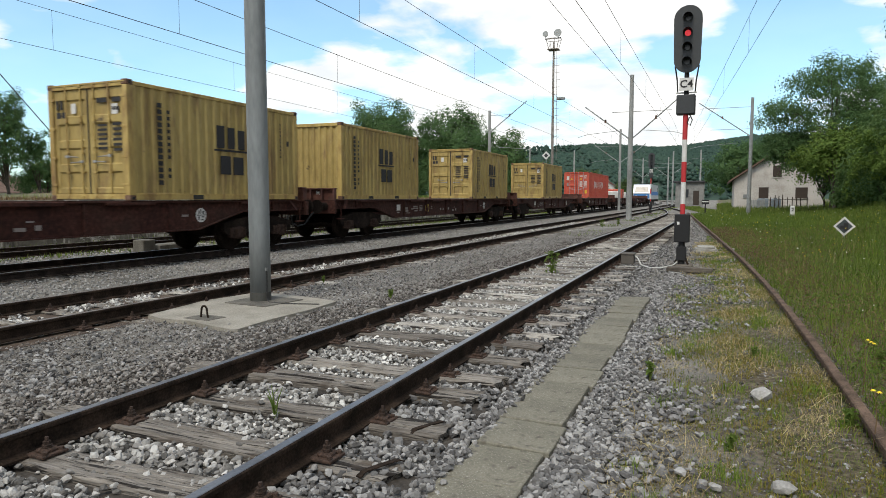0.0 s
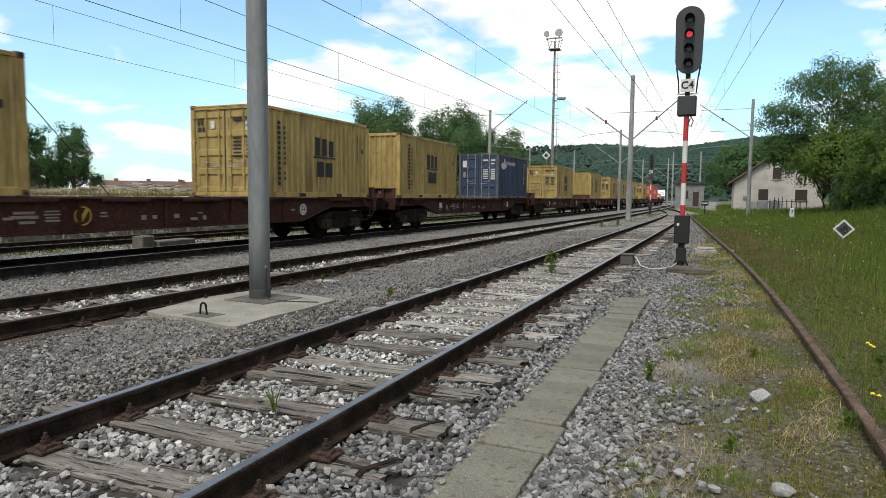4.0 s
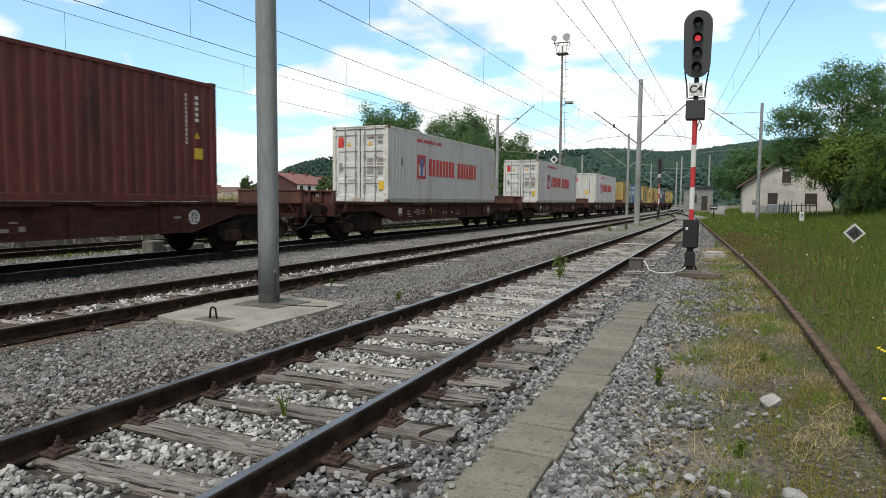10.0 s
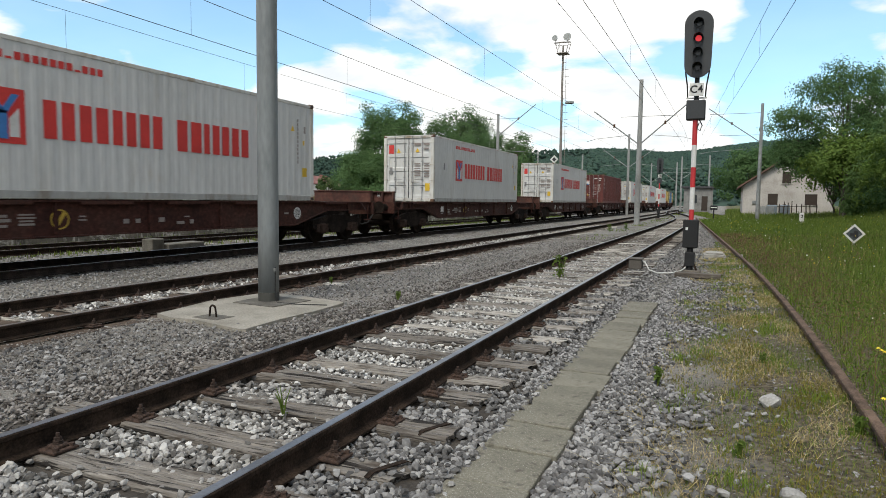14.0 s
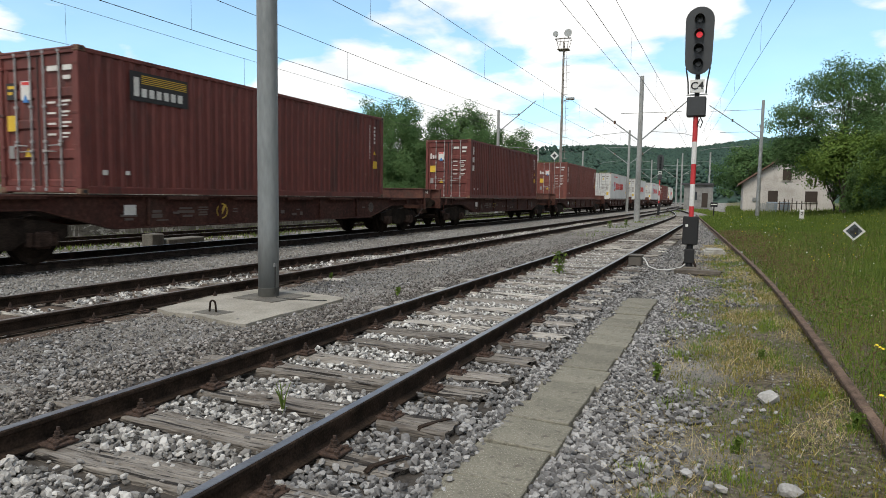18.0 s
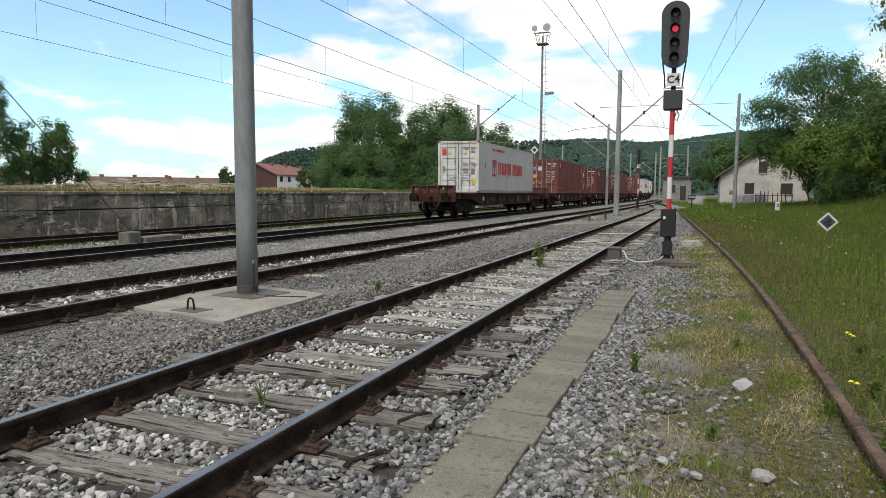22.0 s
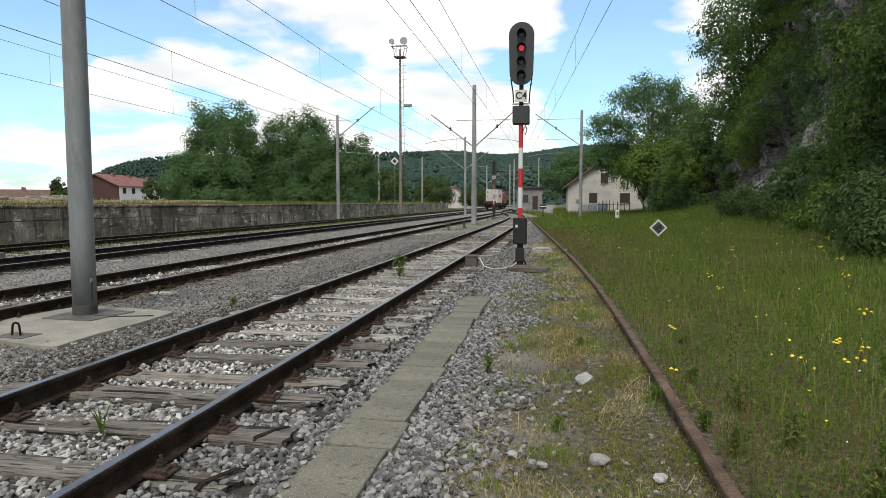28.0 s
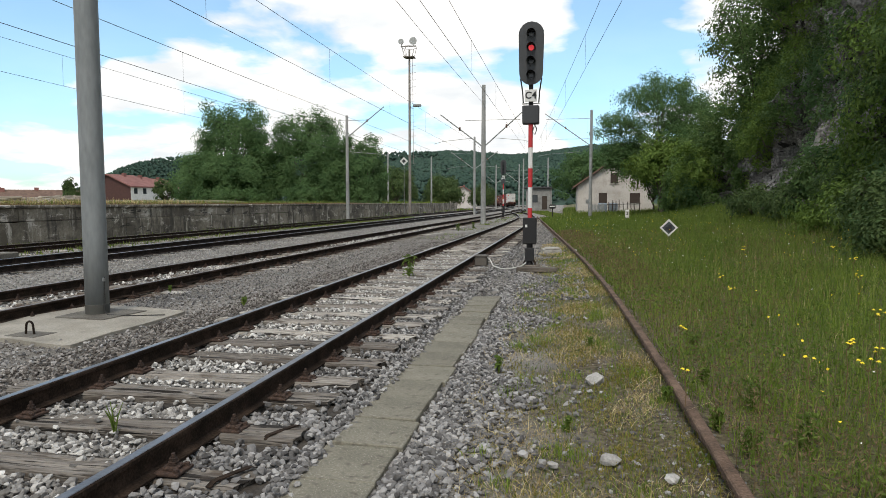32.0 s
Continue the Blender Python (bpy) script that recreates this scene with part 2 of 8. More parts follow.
# ---- material tools ----
def material(name, colors, rough=0.8, metal=0.0, scale=3.0, fine=40.0, bump=0.15, bump_scale=60.0, per=None, spread=0.25, stretch=(1, 1, 1), dirt=None, dirt_amount=0.5, dirt_scale=1.2, spec=0.4, bump_dist=0.02):
    """Two or three colours mixed by coarse and fine grain, with relief; per: 'object' or 'island' varies pieces."""
    m = bpy.data.materials.new(name)
    m.use_nodes = True
    t = m.node_tree
    bs = t.nodes["Principled BSDF"]
    L = t.links.new
    co_ = t.nodes.new("ShaderNodeTexCoord")
    mp_ = t.nodes.new("ShaderNodeMapping")
    mp_.inputs["Scale"].default_value = stretch
    L(co_.outputs["Object"], mp_.inputs[0])
    a = t.nodes.new("ShaderNodeTexNoise")
    a.inputs["Scale"].default_value, a.inputs["Detail"].default_value = scale, 6
    b = t.nodes.new("ShaderNodeTexNoise")
    b.inputs["Scale"].default_value, b.inputs["Detail"].default_value = fine, 4
    L(mp_.outputs[0], a.inputs["Vector"])
    L(mp_.outputs[0], b.inputs["Vector"])
    mixf = t.nodes.new("ShaderNodeMath")
    mixf.operation = "MULTIPLY_ADD"
    mixf.inputs[1].default_value = 0.45
    L(b.outputs[0], mixf.inputs[0])
    half = t.nodes.new("ShaderNodeMath")
    half.operation = "MULTIPLY"
    half.inputs[1].default_value = 0.55
    L(a.outputs[0], half.inputs[0])
    L(half.outputs[0], mixf.inputs[2])
    fac = mixf.outputs[0]
    if per:
        if per == "object":
            src = t.nodes.new("ShaderNodeObjectInfo").outputs["Random"]
        else:
            src = t.nodes.new("ShaderNodeNewGeometry").outputs["Random Per Island"]
        ad = t.nodes.new("ShaderNodeMath")
        ad.operation = "MULTIPLY_ADD"
        ad.inputs[1].default_value = spread
        L(src, ad.inputs[0])
        L(fac, ad.inputs[2])
        sb = t.nodes.new("ShaderNodeMath")
        sb.operation = "SUBTRACT"
        sb.inputs[1].default_value = spread / 2
        L(ad.outputs[0], sb.inputs[0])
        fac = sb.outputs[0]
    ramp = t.nodes.new("ShaderNodeValToRGB")
    els = ramp.color_ramp.elements
    lo, hi = 0.36, 0.64
    if per:
        lo, hi = 0.36 - spread * 0.4, 0.64 + spread * 0.4
    els[0].position, els[1].position = lo, hi
    els[0].color, els[1].color = (*colors[0], 1), (*colors[-1], 1)
    for k, c in enumerate(colors[1:-1]):
        e = els.new(lo + (hi - lo) * (k + 1) / (len(colors) - 1))
        e.color = (*c, 1)
    L(fac, ramp.inputs[0])
    col = ramp.outputs[0]
    if dirt:
        d = t.nodes.new("ShaderNodeTexNoise")
        d.inputs["Scale"].default_value, d.inputs["Detail"].default_value, d.inputs["Roughness"].default_value = dirt_scale, 8, 0.65
        L(mp_.outputs[0], d.inputs["Vector"])
        dr = t.nodes.new("ShaderNodeValToRGB")
        dr.color_ramp.elements[0].position, dr.color_ramp.elements[1].position = 0.62 - 0.24 * dirt_amount, 0.74
        L(d.outputs[0], dr.inputs[0])
        mx = t.nodes.new("ShaderNodeMix")
        mx.data_type = "RGBA"
        L(dr.outputs[0], mx.inputs["Factor"])
        L(col, mx.inputs["A"])
        mx.inputs["B"].default_value = (*dirt, 1)
        col = mx.outputs["Result"]
    L(col, bs.inputs["Base Color"])
    bs.inputs["Roughness"].default_value, bs.inputs["Metallic"].default_value = rough, metal
    bs.inputs["Specular IOR Level"].default_value = spec
    if bump:
        c = t.nodes.new("ShaderNodeTexNoise")
        c.inputs["Scale"].default_value, c.inputs["Detail"].default_value = bump_scale, 5
        L(mp_.outputs[0], c.inputs["Vector"])
        bn = t.nodes.new("ShaderNodeBump")
        bn.inputs["Strength"].default_value, bn.inputs["Distance"].default_value = bump, bump_dist
        L(c.outputs[0], bn.inputs["Height"])
        L(bn.outputs[0], bs.inputs["Normal"])
    return m


def plain(name, color, rough=0.6, metal=0.0, vary=0.12):
    """Paint or plastic with faint grain."""
    d = tuple(c * (1 - vary) for c in color)
    l = tuple(min(1, c * (1 + vary)) for c in color)
    return material(name, (d, color, l), rough, metal, 2.0, 25.0, 0.04, 40.0)


def glow(name, color, strength):
    m = bpy.data.materials.new(name)
    m.use_nodes = True
    bs = m.node_tree.nodes["Principled BSDF"]
    bs.inputs["Base Color"].default_value = (*color, 1)
    bs.inputs["Emission Color"].default_value = (*color, 1)
    bs.inputs["Emission Strength"].default_value = strength
    return m

# ---- materials ----
def ground_material():
    """Gravel that turns to earth and meadow right of the siding, mixed by position and noise."""
    m = material("yard_ground", ((0.10, 0.092, 0.082), (0.18, 0.168, 0.15), (0.29, 0.275, 0.25)), 0.95, 0, 0.6, 55, 0.9, 45, bump_dist=0.05)
    t = m.node_tree
    bs = t.nodes["Principled BSDF"]
    prev = bs.inputs["Base Color"].links[0].from_socket
    co_ = t.nodes.new("ShaderNodeTexCoord")
    sp = t.nodes.new("ShaderNodeSeparateXYZ")
    t.links.new(co_.outputs["Object"], sp.inputs[0])
    nz = t.nodes.new("ShaderNodeTexNoise")
    nz.inputs["Scale"].default_value, nz.inputs["Detail"].default_value = 1.4, 7
    t.links.new(co_.outputs["Object"], nz.inputs["Vector"])
    ad = t.nodes.new("ShaderNodeMath")
    ad.operation = "MULTIPLY_ADD"
    ad.inputs[1].default_value = 2.2
    t.links.new(nz.outputs[0], ad.inputs[0])
    t.links.new(sp.outputs["X"], ad.inputs[2])
    for lo, hi, c0, c1 in ((0.55, 1.5, (0.045, 0.034, 0.020), (0.165, 0.135, 0.085)), (1.9, 2.7, (0.040, 0.040, 0.014), (0.115, 0.110, 0.042))):
        st = t.nodes.new("ShaderNodeMapRange")
        st.inputs["From Min"].default_value, st.inputs["From Max"].default_value = lo, hi
        t.links.new(ad.outputs[0], st.inputs["Value"])
        n2 = t.nodes.new("ShaderNodeTexNoise")
        n2.inputs["Scale"].default_value, n2.inputs["Detail"].default_value = 22, 8
        t.links.new(co_.outputs["Object"], n2.inputs["Vector"])
        rp = t.nodes.new("ShaderNodeValToRGB")
        rp.color_ramp.elements[0].position, rp.color_ramp.elements[1].position = 0.35, 0.65
        rp.color_ramp.elements[0].color, rp.color_ramp.elements[1].color = (*c0, 1), (*c1, 1)
        t.links.new(n2.outputs[0], rp.inputs[0])
        mx = t.nodes.new("ShaderNodeMix")
        mx.data_type = "RGBA"
        t.links.new(st.outputs[0], mx.inputs["Factor"])
        t.links.new(prev, mx.inputs["A"])
        t.links.new(rp.outputs[0], mx.inputs["B"])
        prev = mx.outputs["Result"]
    t.links.new(prev, bs.inputs["Base Color"])
    return m


M_GROUND = ground_material()
M_RUST = material("rail_rust", ((0.010, 0.007, 0.005), (0.022, 0.015, 0.011), (0.048, 0.032, 0.023)), 0.9, 0.0, 6, 60, 0.3, 90, spec=0.12)
M_RUSTBROWN = material("siding_rust", ((0.045, 0.028, 0.018), (0.105, 0.066, 0.045), (0.175, 0.115, 0.082)), 0.9, 0.1, 6, 60, 0.4, 90)
M_BLACKRAIL = material("black_rail", ((0.010, 0.008, 0.007), (0.021, 0.016, 0.014), (0.042, 0.032, 0.026)), 0.85, 0.0, 6, 60, 0.3, 90, spec=0.1)
M_RAILTOP = material("polished_steel", ((0.13, 0.135, 0.15), (0.22, 0.228, 0.25)), 0.36, 0.85, 4, 60, 0.05, 80)
M_RAILDULL = material("dull_steel", ((0.12, 0.10, 0.09), (0.2, 0.18, 0.17)), 0.5, 0.6, 4, 60, 0.1, 80)
M_WOOD = material("weathered_sleeper", ((0.070, 0.058, 0.049), (0.245, 0.222, 0.196), (0.55, 0.52, 0.47)), 0.95, 0, 3, 22, 1.0, 24, per="object", spread=0.45, stretch=(0.35, 4, 4))


def cracks(m, stretch, lo, hi, colr, detail=4, rough=0.55, travels=False):
    """Dark splits that run along the grain of old timber, each piece with its own."""
    t = m.node_tree
    bs = t.nodes["Principled BSDF"]
    co_ = t.nodes.new("ShaderNodeTexCoord")
    info = t.nodes.new("ShaderNodeObjectInfo")
    off = t.nodes.new("ShaderNodeVectorMath")
    off.operation = "MULTIPLY_ADD"
    off.inputs[1].default_value = (1, 1, 1)
    t.links.new(co_.outputs["Object"], off.inputs[0])
    if travels:
        far = t.nodes.new("ShaderNodeVectorMath")
        far.operation = "SCALE"
        far.inputs[0].default_value = (31.0, 57.0, 0.0)
        t.links.new(info.outputs["Random"], far.inputs["Scale"])
        t.links.new(far.outputs[0], off.inputs[2])
    else:
        t.links.new(info.outputs["Location"], off.inputs[2])
    mp_ = t.nodes.new("ShaderNodeMapping")
    mp_.inputs["Scale"].default_value = stretch
    t.links.new(off.outputs[0], mp_.inputs[0])
    nz = t.nodes.new("ShaderNodeTexNoise")
    nz.inputs["Scale"].default_value, nz.inputs["Detail"].default_value, nz.inputs["Roughness"].default_value = 1.0, detail, rough
    t.links.new(mp_.outputs[0], nz.inputs["Vector"])
    rp = t.nodes.new("ShaderNodeValToRGB")
    rp.color_ramp.elements[0].position, rp.color_ramp.elements[1].position = lo, hi
    t.links.new(nz.outputs[0], rp.inputs[0])
    mx = t.nodes.new("ShaderNodeMix")
    mx.data_type = "RGBA"
    t.links.new(rp.outputs[0], mx.inputs["Factor"])
    t.links.new(bs.inputs["Base Color"].links[0].from_socket, mx.inputs["A"])
    mx.inputs["B"].default_value = (*colr, 1)
    t.links.new(mx.outputs["Result"], bs.inputs["Base Color"])


cracks(M_WOOD, (1.6, 26, 26), 0.56, 0.60, (0.016, 0.013, 0.011))
cracks(M_WOOD, (4.0, 70, 70), 0.60, 0.66, (0.030, 0.025, 0.021))
cracks(M_WOOD, (3.0, 5.0, 5.0), 0.56, 0.70, (0.075, 0.060, 0.048))
M_CONCRETE = material("weathered_concrete", ((0.20, 0.19, 0.17), (0.33, 0.32, 0.29), (0.42, 0.40, 0.37)), 0.95, 0, 2.2, 35, 0.35, 70, dirt=(0.12, 0.11, 0.09), dirt_amount=0.3)
M_STEELPOLE = material("painted_pole", ((0.15, 0.163, 0.168), (0.19, 0.203, 0.208), (0.225, 0.238, 0.243)), 0.55, 0.2, 1.5, 20, 0.05, 40, dirt=(0.15, 0.15, 0.14), dirt_amount=0.15, stretch=(1, 1, 0.25))
M_WAGON = material("wagon_red_brown", ((0.022, 0.009, 0.007), (0.054, 0.019, 0.014), (0.110, 0.046, 0.032)), 0.85, 0.0, 1.3, 14, 0.25, 40, dirt=(0.016, 0.011, 0.009), dirt_amount=0.8, dirt_scale=1.3, spec=0.2)
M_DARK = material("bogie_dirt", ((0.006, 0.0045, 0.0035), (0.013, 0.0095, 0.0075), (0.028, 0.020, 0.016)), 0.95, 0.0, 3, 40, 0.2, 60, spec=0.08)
M_GREEN = material("meadow_soil", ((0.05, 0.075, 0.02), (0.09, 0.11, 0.035), (0.14, 0.13, 0.06)), 0.95, 0, 0.7, 14, 0.6, 18)
# far greens with the blue-grey haze of distance mixed into the colour
M_HILL = material("hazed_hill", ((0.026, 0.049, 0.039), (0.035, 0.063, 0.048), (0.044, 0.077, 0.056)), 0.95, 0, 0.02, 0.16, 0.3, 0.12)
M_WOODS = material("hazed_trees", ((0.024, 0.046, 0.038), (0.033, 0.060, 0.047), (0.045, 0.077, 0.056)), 0.95, 0, 0.012, 0.3, 0.0, 1, per="island", spread=0.3, spec=0.1)

RIM = -20.5     # face of the platform wall


def ground_z(x, y):
    """Falls a little towards the train's track; rises to the right into the bank."""
    z = -0.035 - 0.09 * np.clip((-4.5 - x) / 8.0, 0, 1.3)
    z = z + 0.16 * np.clip((x - 3.0) / 6.0, 0, 1) + 0.35 * np.clip((x - 7.5) / 4.0, 0, 1) ** 1.5
    z = z + 0.085 * np.clip((x + 0.3) / 1.0, 0, 1)
    z = z + 1.05 * np.clip((x - 5.6) / 4.6, 0, 1) ** 1.4 * np.clip((y - 8) / 12.0, 0, 1) * (1 - np.clip((y - 50) / 14.0, 0, 1))
    z = z + 0.30 * np.clip((y - 60) / 120.0, 0, 1) * np.clip((x + 1) / 6, 0, 1)
    return z


def ground():
    xs = np.concatenate([np.linspace(-900, -60, 10), np.linspace(-40, -16, 17), np.linspace(-15.5, -1, 59), np.linspace(-0.9, 1.0, 39), np.linspace(1.2, 13, 60), np.linspace(14, 30, 9), np.linspace(45, 900, 10)])
    ys = np.concatenate([np.linspace(-120, -10, 6), np.linspace(-6, 28, 60), np.linspace(28.6, 130, 60), np.linspace(160, 1500, 12)])
    X, Y = np.meshgrid(xs, ys)
    Z = ground_z(X, Y)
    n, m = X.shape
    i = np.arange(n * m).reshape(n, m)
    q = np.stack([i[:-1, :-1], i[:-1, 1:], i[1:, 1:], i[1:, :-1]], -1).reshape(-1, 4)
    ob = new("ground", big_mesh("ground", np.stack([X, Y, Z], -1).reshape(-1, 3), q, M_GROUND, True))
    tagged(ob, "grey gravel ground of a railway yard", "ground", kind="structure")


ground()

# ---- tracks ----
GAUGE = 1.505
RAIL = [(-0.0625, 0), (0.0625, 0), (0.0625, 0.012), (0.009, 0.028), (0.008, 0.110), (0.034, 0.124), (0.034, 0.146), (0.026, 0.154), (-0.026, 0.154), (-0.034, 0.146), (-0.034, 0.124), (-0.008, 0.110), (-0.009, 0.028), (-0.0625, 0.012)]
CURVE_AT, CURVE_R = 140.0, 600.0


def bend(x, y):
    """The yard runs straight, then curves away to the left."""
    if y <= CURVE_AT:
        return x, y, 0.0
    a = (y - CURVE_AT) / CURVE_R
    r = CURVE_R + x + 12.84
    return -12.84 - CURVE_R + r * math.cos(a), CURVE_AT + r * math.sin(a), a


def soft(v, w):
    return w * math.log1p(math.exp(min(v / w, 40)))


def near_line(s):
    x = -2.86 - 0.125 * (soft(s - 62, 6) - soft(s - 103, 6))
    return x


def siding_line(s):
    return 1.665 - 0.063 * soft(s - 10, 3)


TRACKS = {  # centre line, top of rail
    "near": (near_line, 0.17, -8, 150),
    "second": (lambda s: -7.62 + 0.006 * max(0, min(s, 60)), 0.13, -8, 320),
    "third": (lambda s: -12.84, 0.08, -40, 460),
    "fourth": (lambda s: -17.55, 0.06, -10, 330),
    "siding": (siding_line, 0.15, -8, 68),
}


def centre(track, s):
    """Point and heading of a track's centre line at s metres along the yard."""
    fn = TRACKS[track][0]
    x, y, a = bend(fn(s), s)
    return x, y, a + math.atan((fn(s - 0.5) - fn(s + 0.5)))


def rail_geo(track, side, top, s0, s1, head=False):
    frames = []
    s = s0
    while s <= s1 + 0.01:
        x, y, a = centre(track, s)
        side_v = Vector((math.cos(a), math.sin(a), 0))
        sunk = 0.15 if track == "siding" and side > 0 else 0.0
        p = Vector((x, y, top - 0.154 - sunk)) + side_v * (side * GAUGE / 2)
        frames.append((p, side_v, Vector((0, 0, 1))))
        s += 1.5 if s < 60 else 4
    prof = RAIL if not head else [(-0.027, 0.1535), (0.027, 0.1535), (0.024, 0.1565), (-0.024, 0.1565)]
    return Geo().sweep(prof, frames)


def build_track(track, label, tops, web=None):
    fn, top, s0, s1 = TRACKS[track]
    t = thing(track + "_track", label, "railway track", kind="structure")
    for side in (-1, 1):
        r = part("rail", rail_geo(track, side, top, s0, s1), web or (M_RUST if tops else M_RUSTBROWN), t, "rusty steel rail")
        if tops:
            part("running_surface", rail_geo(track, side, top, s0, s1, True), tops, r, "worn bright rail head")
    return t


T_NEAR = build_track("near", "railway track with rusty rails on old wooden sleepers", M_RAILTOP)
T_SECOND = build_track("second", "railway track with dark rails in pale ballast", M_RAILDULL)
T_THIRD = build_track("third", "main railway track that carries the freight train", M_RAILTOP, M_BLACKRAIL)
T_FOURTH = build_track("fourth", "overgrown railway track beside the platform wall", M_RAILDULL, M_RUST)
build_track("siding", "disused rusty siding sunk in grass", None)

# ---- sleepers, fastenings, ballast ----
M_PLATE = material("rusty_fastening", ((0.018, 0.011, 0.008), (0.038, 0.023, 0.017), (0.080, 0.048, 0.035)), 0.9, 0.1, 20, 80, 0.4, 120)


def sleeper_mesh(seed, length=2.6, width=0.25, depth=0.15):
    """An old baulk: split ends, sagging worn edges."""
    r = np.random.default_rng(seed)
    n, prof = 15, [(-0.5, -1.0), (0.5, -1.0), (0.5, -0.12), (0.43, 0.0), (0.22, -0.01), (0.17, -0.05), (0.13, 0.0), (-0.1, 0.0), (-0.14, -0.06), (-0.2, -0.005), (-0.44, 0.0), (-0.5, -0.14)]
    v, f = [], []
    m = len(prof)
    for i in range(n):
        x = length * (i / (n - 1) - 0.5)
        w = width * (1 + r.normal(0, 0.02))
        for a, b in prof:
            v.append((x + (r.normal(0, 0.02) if i in (0, n - 1) else 0), a * w + r.normal(0, 0.004), b * (depth if b < -0.5 else 0.12) + (r.normal(0, 0.004) if b > -0.5 else 0)))
    for i in range(n - 1):
        f += [(i * m + j, i * m + (j + 1) % m, (i + 1) * m + (j + 1) % m, (i + 1) * m + j) for j in range(m)]
    f += [tuple(reversed(range(m))), tuple(range((n - 1) * m, n * m))]
    return Geo().add(v, f).mesh("sleeper", M_WOOD)


SLEEPERS = [sleeper_mesh(s) for s in range(6)]
# ribbed baseplate, clamps and tall bolts with spring washers
FAST = Geo().box(-0.18, 0.18, -0.08, 0.08, 0.0, 0.018, 0.004)
for fx in (-0.108, 0.108):
    FAST.box(fx - 0.042, fx + 0.042, -0.045, 0.045, 0.014, 0.040, 0.008)
    FAST.lathe([(0.022, 0.040), (0.028, 0.042), (0.028, 0.047), (0.023, 0.050), (0.028, 0.053), (0.028, 0.058), (0.020, 0.060)], 10, (fx, 0, 0))
    FAST.tube((fx, 0, 0.060), (fx, 0, 0.078), 0.022, 0.022, 6).tube((fx, 0, 0.078), (fx, 0, 0.102), 0.012, 0.011, 8)
for fx in (-0.155, 0.155):
    FAST.tube((fx, 0.05, 0.016), (fx, 0.05, 0.036), 0.018, 0.016, 6).tube((fx, -0.05, 0.016), (fx, -0.05, 0.036), 0.018, 0.016, 6)
FAST = FAST.mesh("fastening", M_PLATE)


def lay_sleepers(parent, track, first, count, top, step=0.63, fasten=0, nudge=()):
    r = np.random.default_rng(len(track))
    nudge = dict(nudge)
    for k in range(count):
        s = first + k * step + r.normal(0, 0.02)
        s = first + k * step + nudge[k] if k in nudge else s
        x, y, a = centre(track, s)
        ob = part("sleeper", SLEEPERS[int(r.integers(6))], None, parent)
        ob.matrix_basis = pose(x + r.normal(0, 0.03), y, top + r.normal(0, 0.006), r.normal(0, 0.6), r.normal(0, 0.4), math.degrees(a) + r.normal(0, 1.2) + (180 if k % 2 else 0))
        if k < fasten:
            for side in (-1, 1):
                fb = part("fastening", FAST, None, parent)
                fb.matrix_basis = pose(x + side * GAUGE / 2, y, top + 0.002, 0, 0, math.degrees(a))


lay_sleepers(T_NEAR, "near", -7.10, 112, 0.016, fasten=56, nudge=((15, 0.11), (16, 0.06), (17, 0.09), (18, 0.15), (19, 0.0), (20, 0.05), (21, 0.04), (22, 0.0)))
# flat iron straps nailed over the split ends of two sleepers
for sx_, sy_ in ((-1.66, 3.05), (-1.68, 3.72)):
    strap = part("end_strap", Geo().sweep([(-0.017, 0.0), (0.017, 0.0), (0.017, 0.007), (-0.017, 0.007)], [(Vector((0.03 * math.sin(v * 9), v, 0.012 - max(0, abs(v) - 0.11) * 0.5)), Vector((1, 0, 0)), Vector((0, 0, 1))) for v in np.linspace(-0.15, 0.15, 9)]), M_RUST, T_NEAR, "dark iron strap over a split sleeper end")
    strap.matrix_basis = pose(sx_, sy_, 0.014, 0, 0, -12)
lay_sleepers(T_SECOND, "second", 5.2, 60, -0.045, 0.66, fasten=30)
lay_sleepers(T_THIRD, "third", 8.0, 40, -0.10, 0.66)
lay_sleepers(T_FOURTH, "fourth", 14.0, 30, -0.125, 0.70)

# tree tops of the far woods: eight-sided lumps
OCT_V = np.array([(1, 0, 0), (-1, 0, 0), (0, 1, 0), (0, -1, 0), (0, 0, 1), (0, 0, -1)], float)
OCT_F = np.array([(0, 2, 4), (2, 1, 4), (1, 3, 4), (3, 0, 4), (2, 0, 5), (1, 2, 5), (3, 1, 5), (0, 3, 5)])


def turns(n, r):
    q = r.normal(size=(n, 4))
    q /= np.linalg.norm(q, axis=1)[:, None]
    w, x, y, z = q.T
    return np.stack([1 - 2 * (y * y + z * z), 2 * (x * y - z * w), 2 * (x * z + y * w), 2 * (x * y + z * w), 1 - 2 * (x * x + z * z), 2 * (y * z - x * w), 2 * (x * z - y * w), 2 * (y * z + x * w), 1 - 2 * (x * x + y * y)], 1).reshape(n, 3, 3)


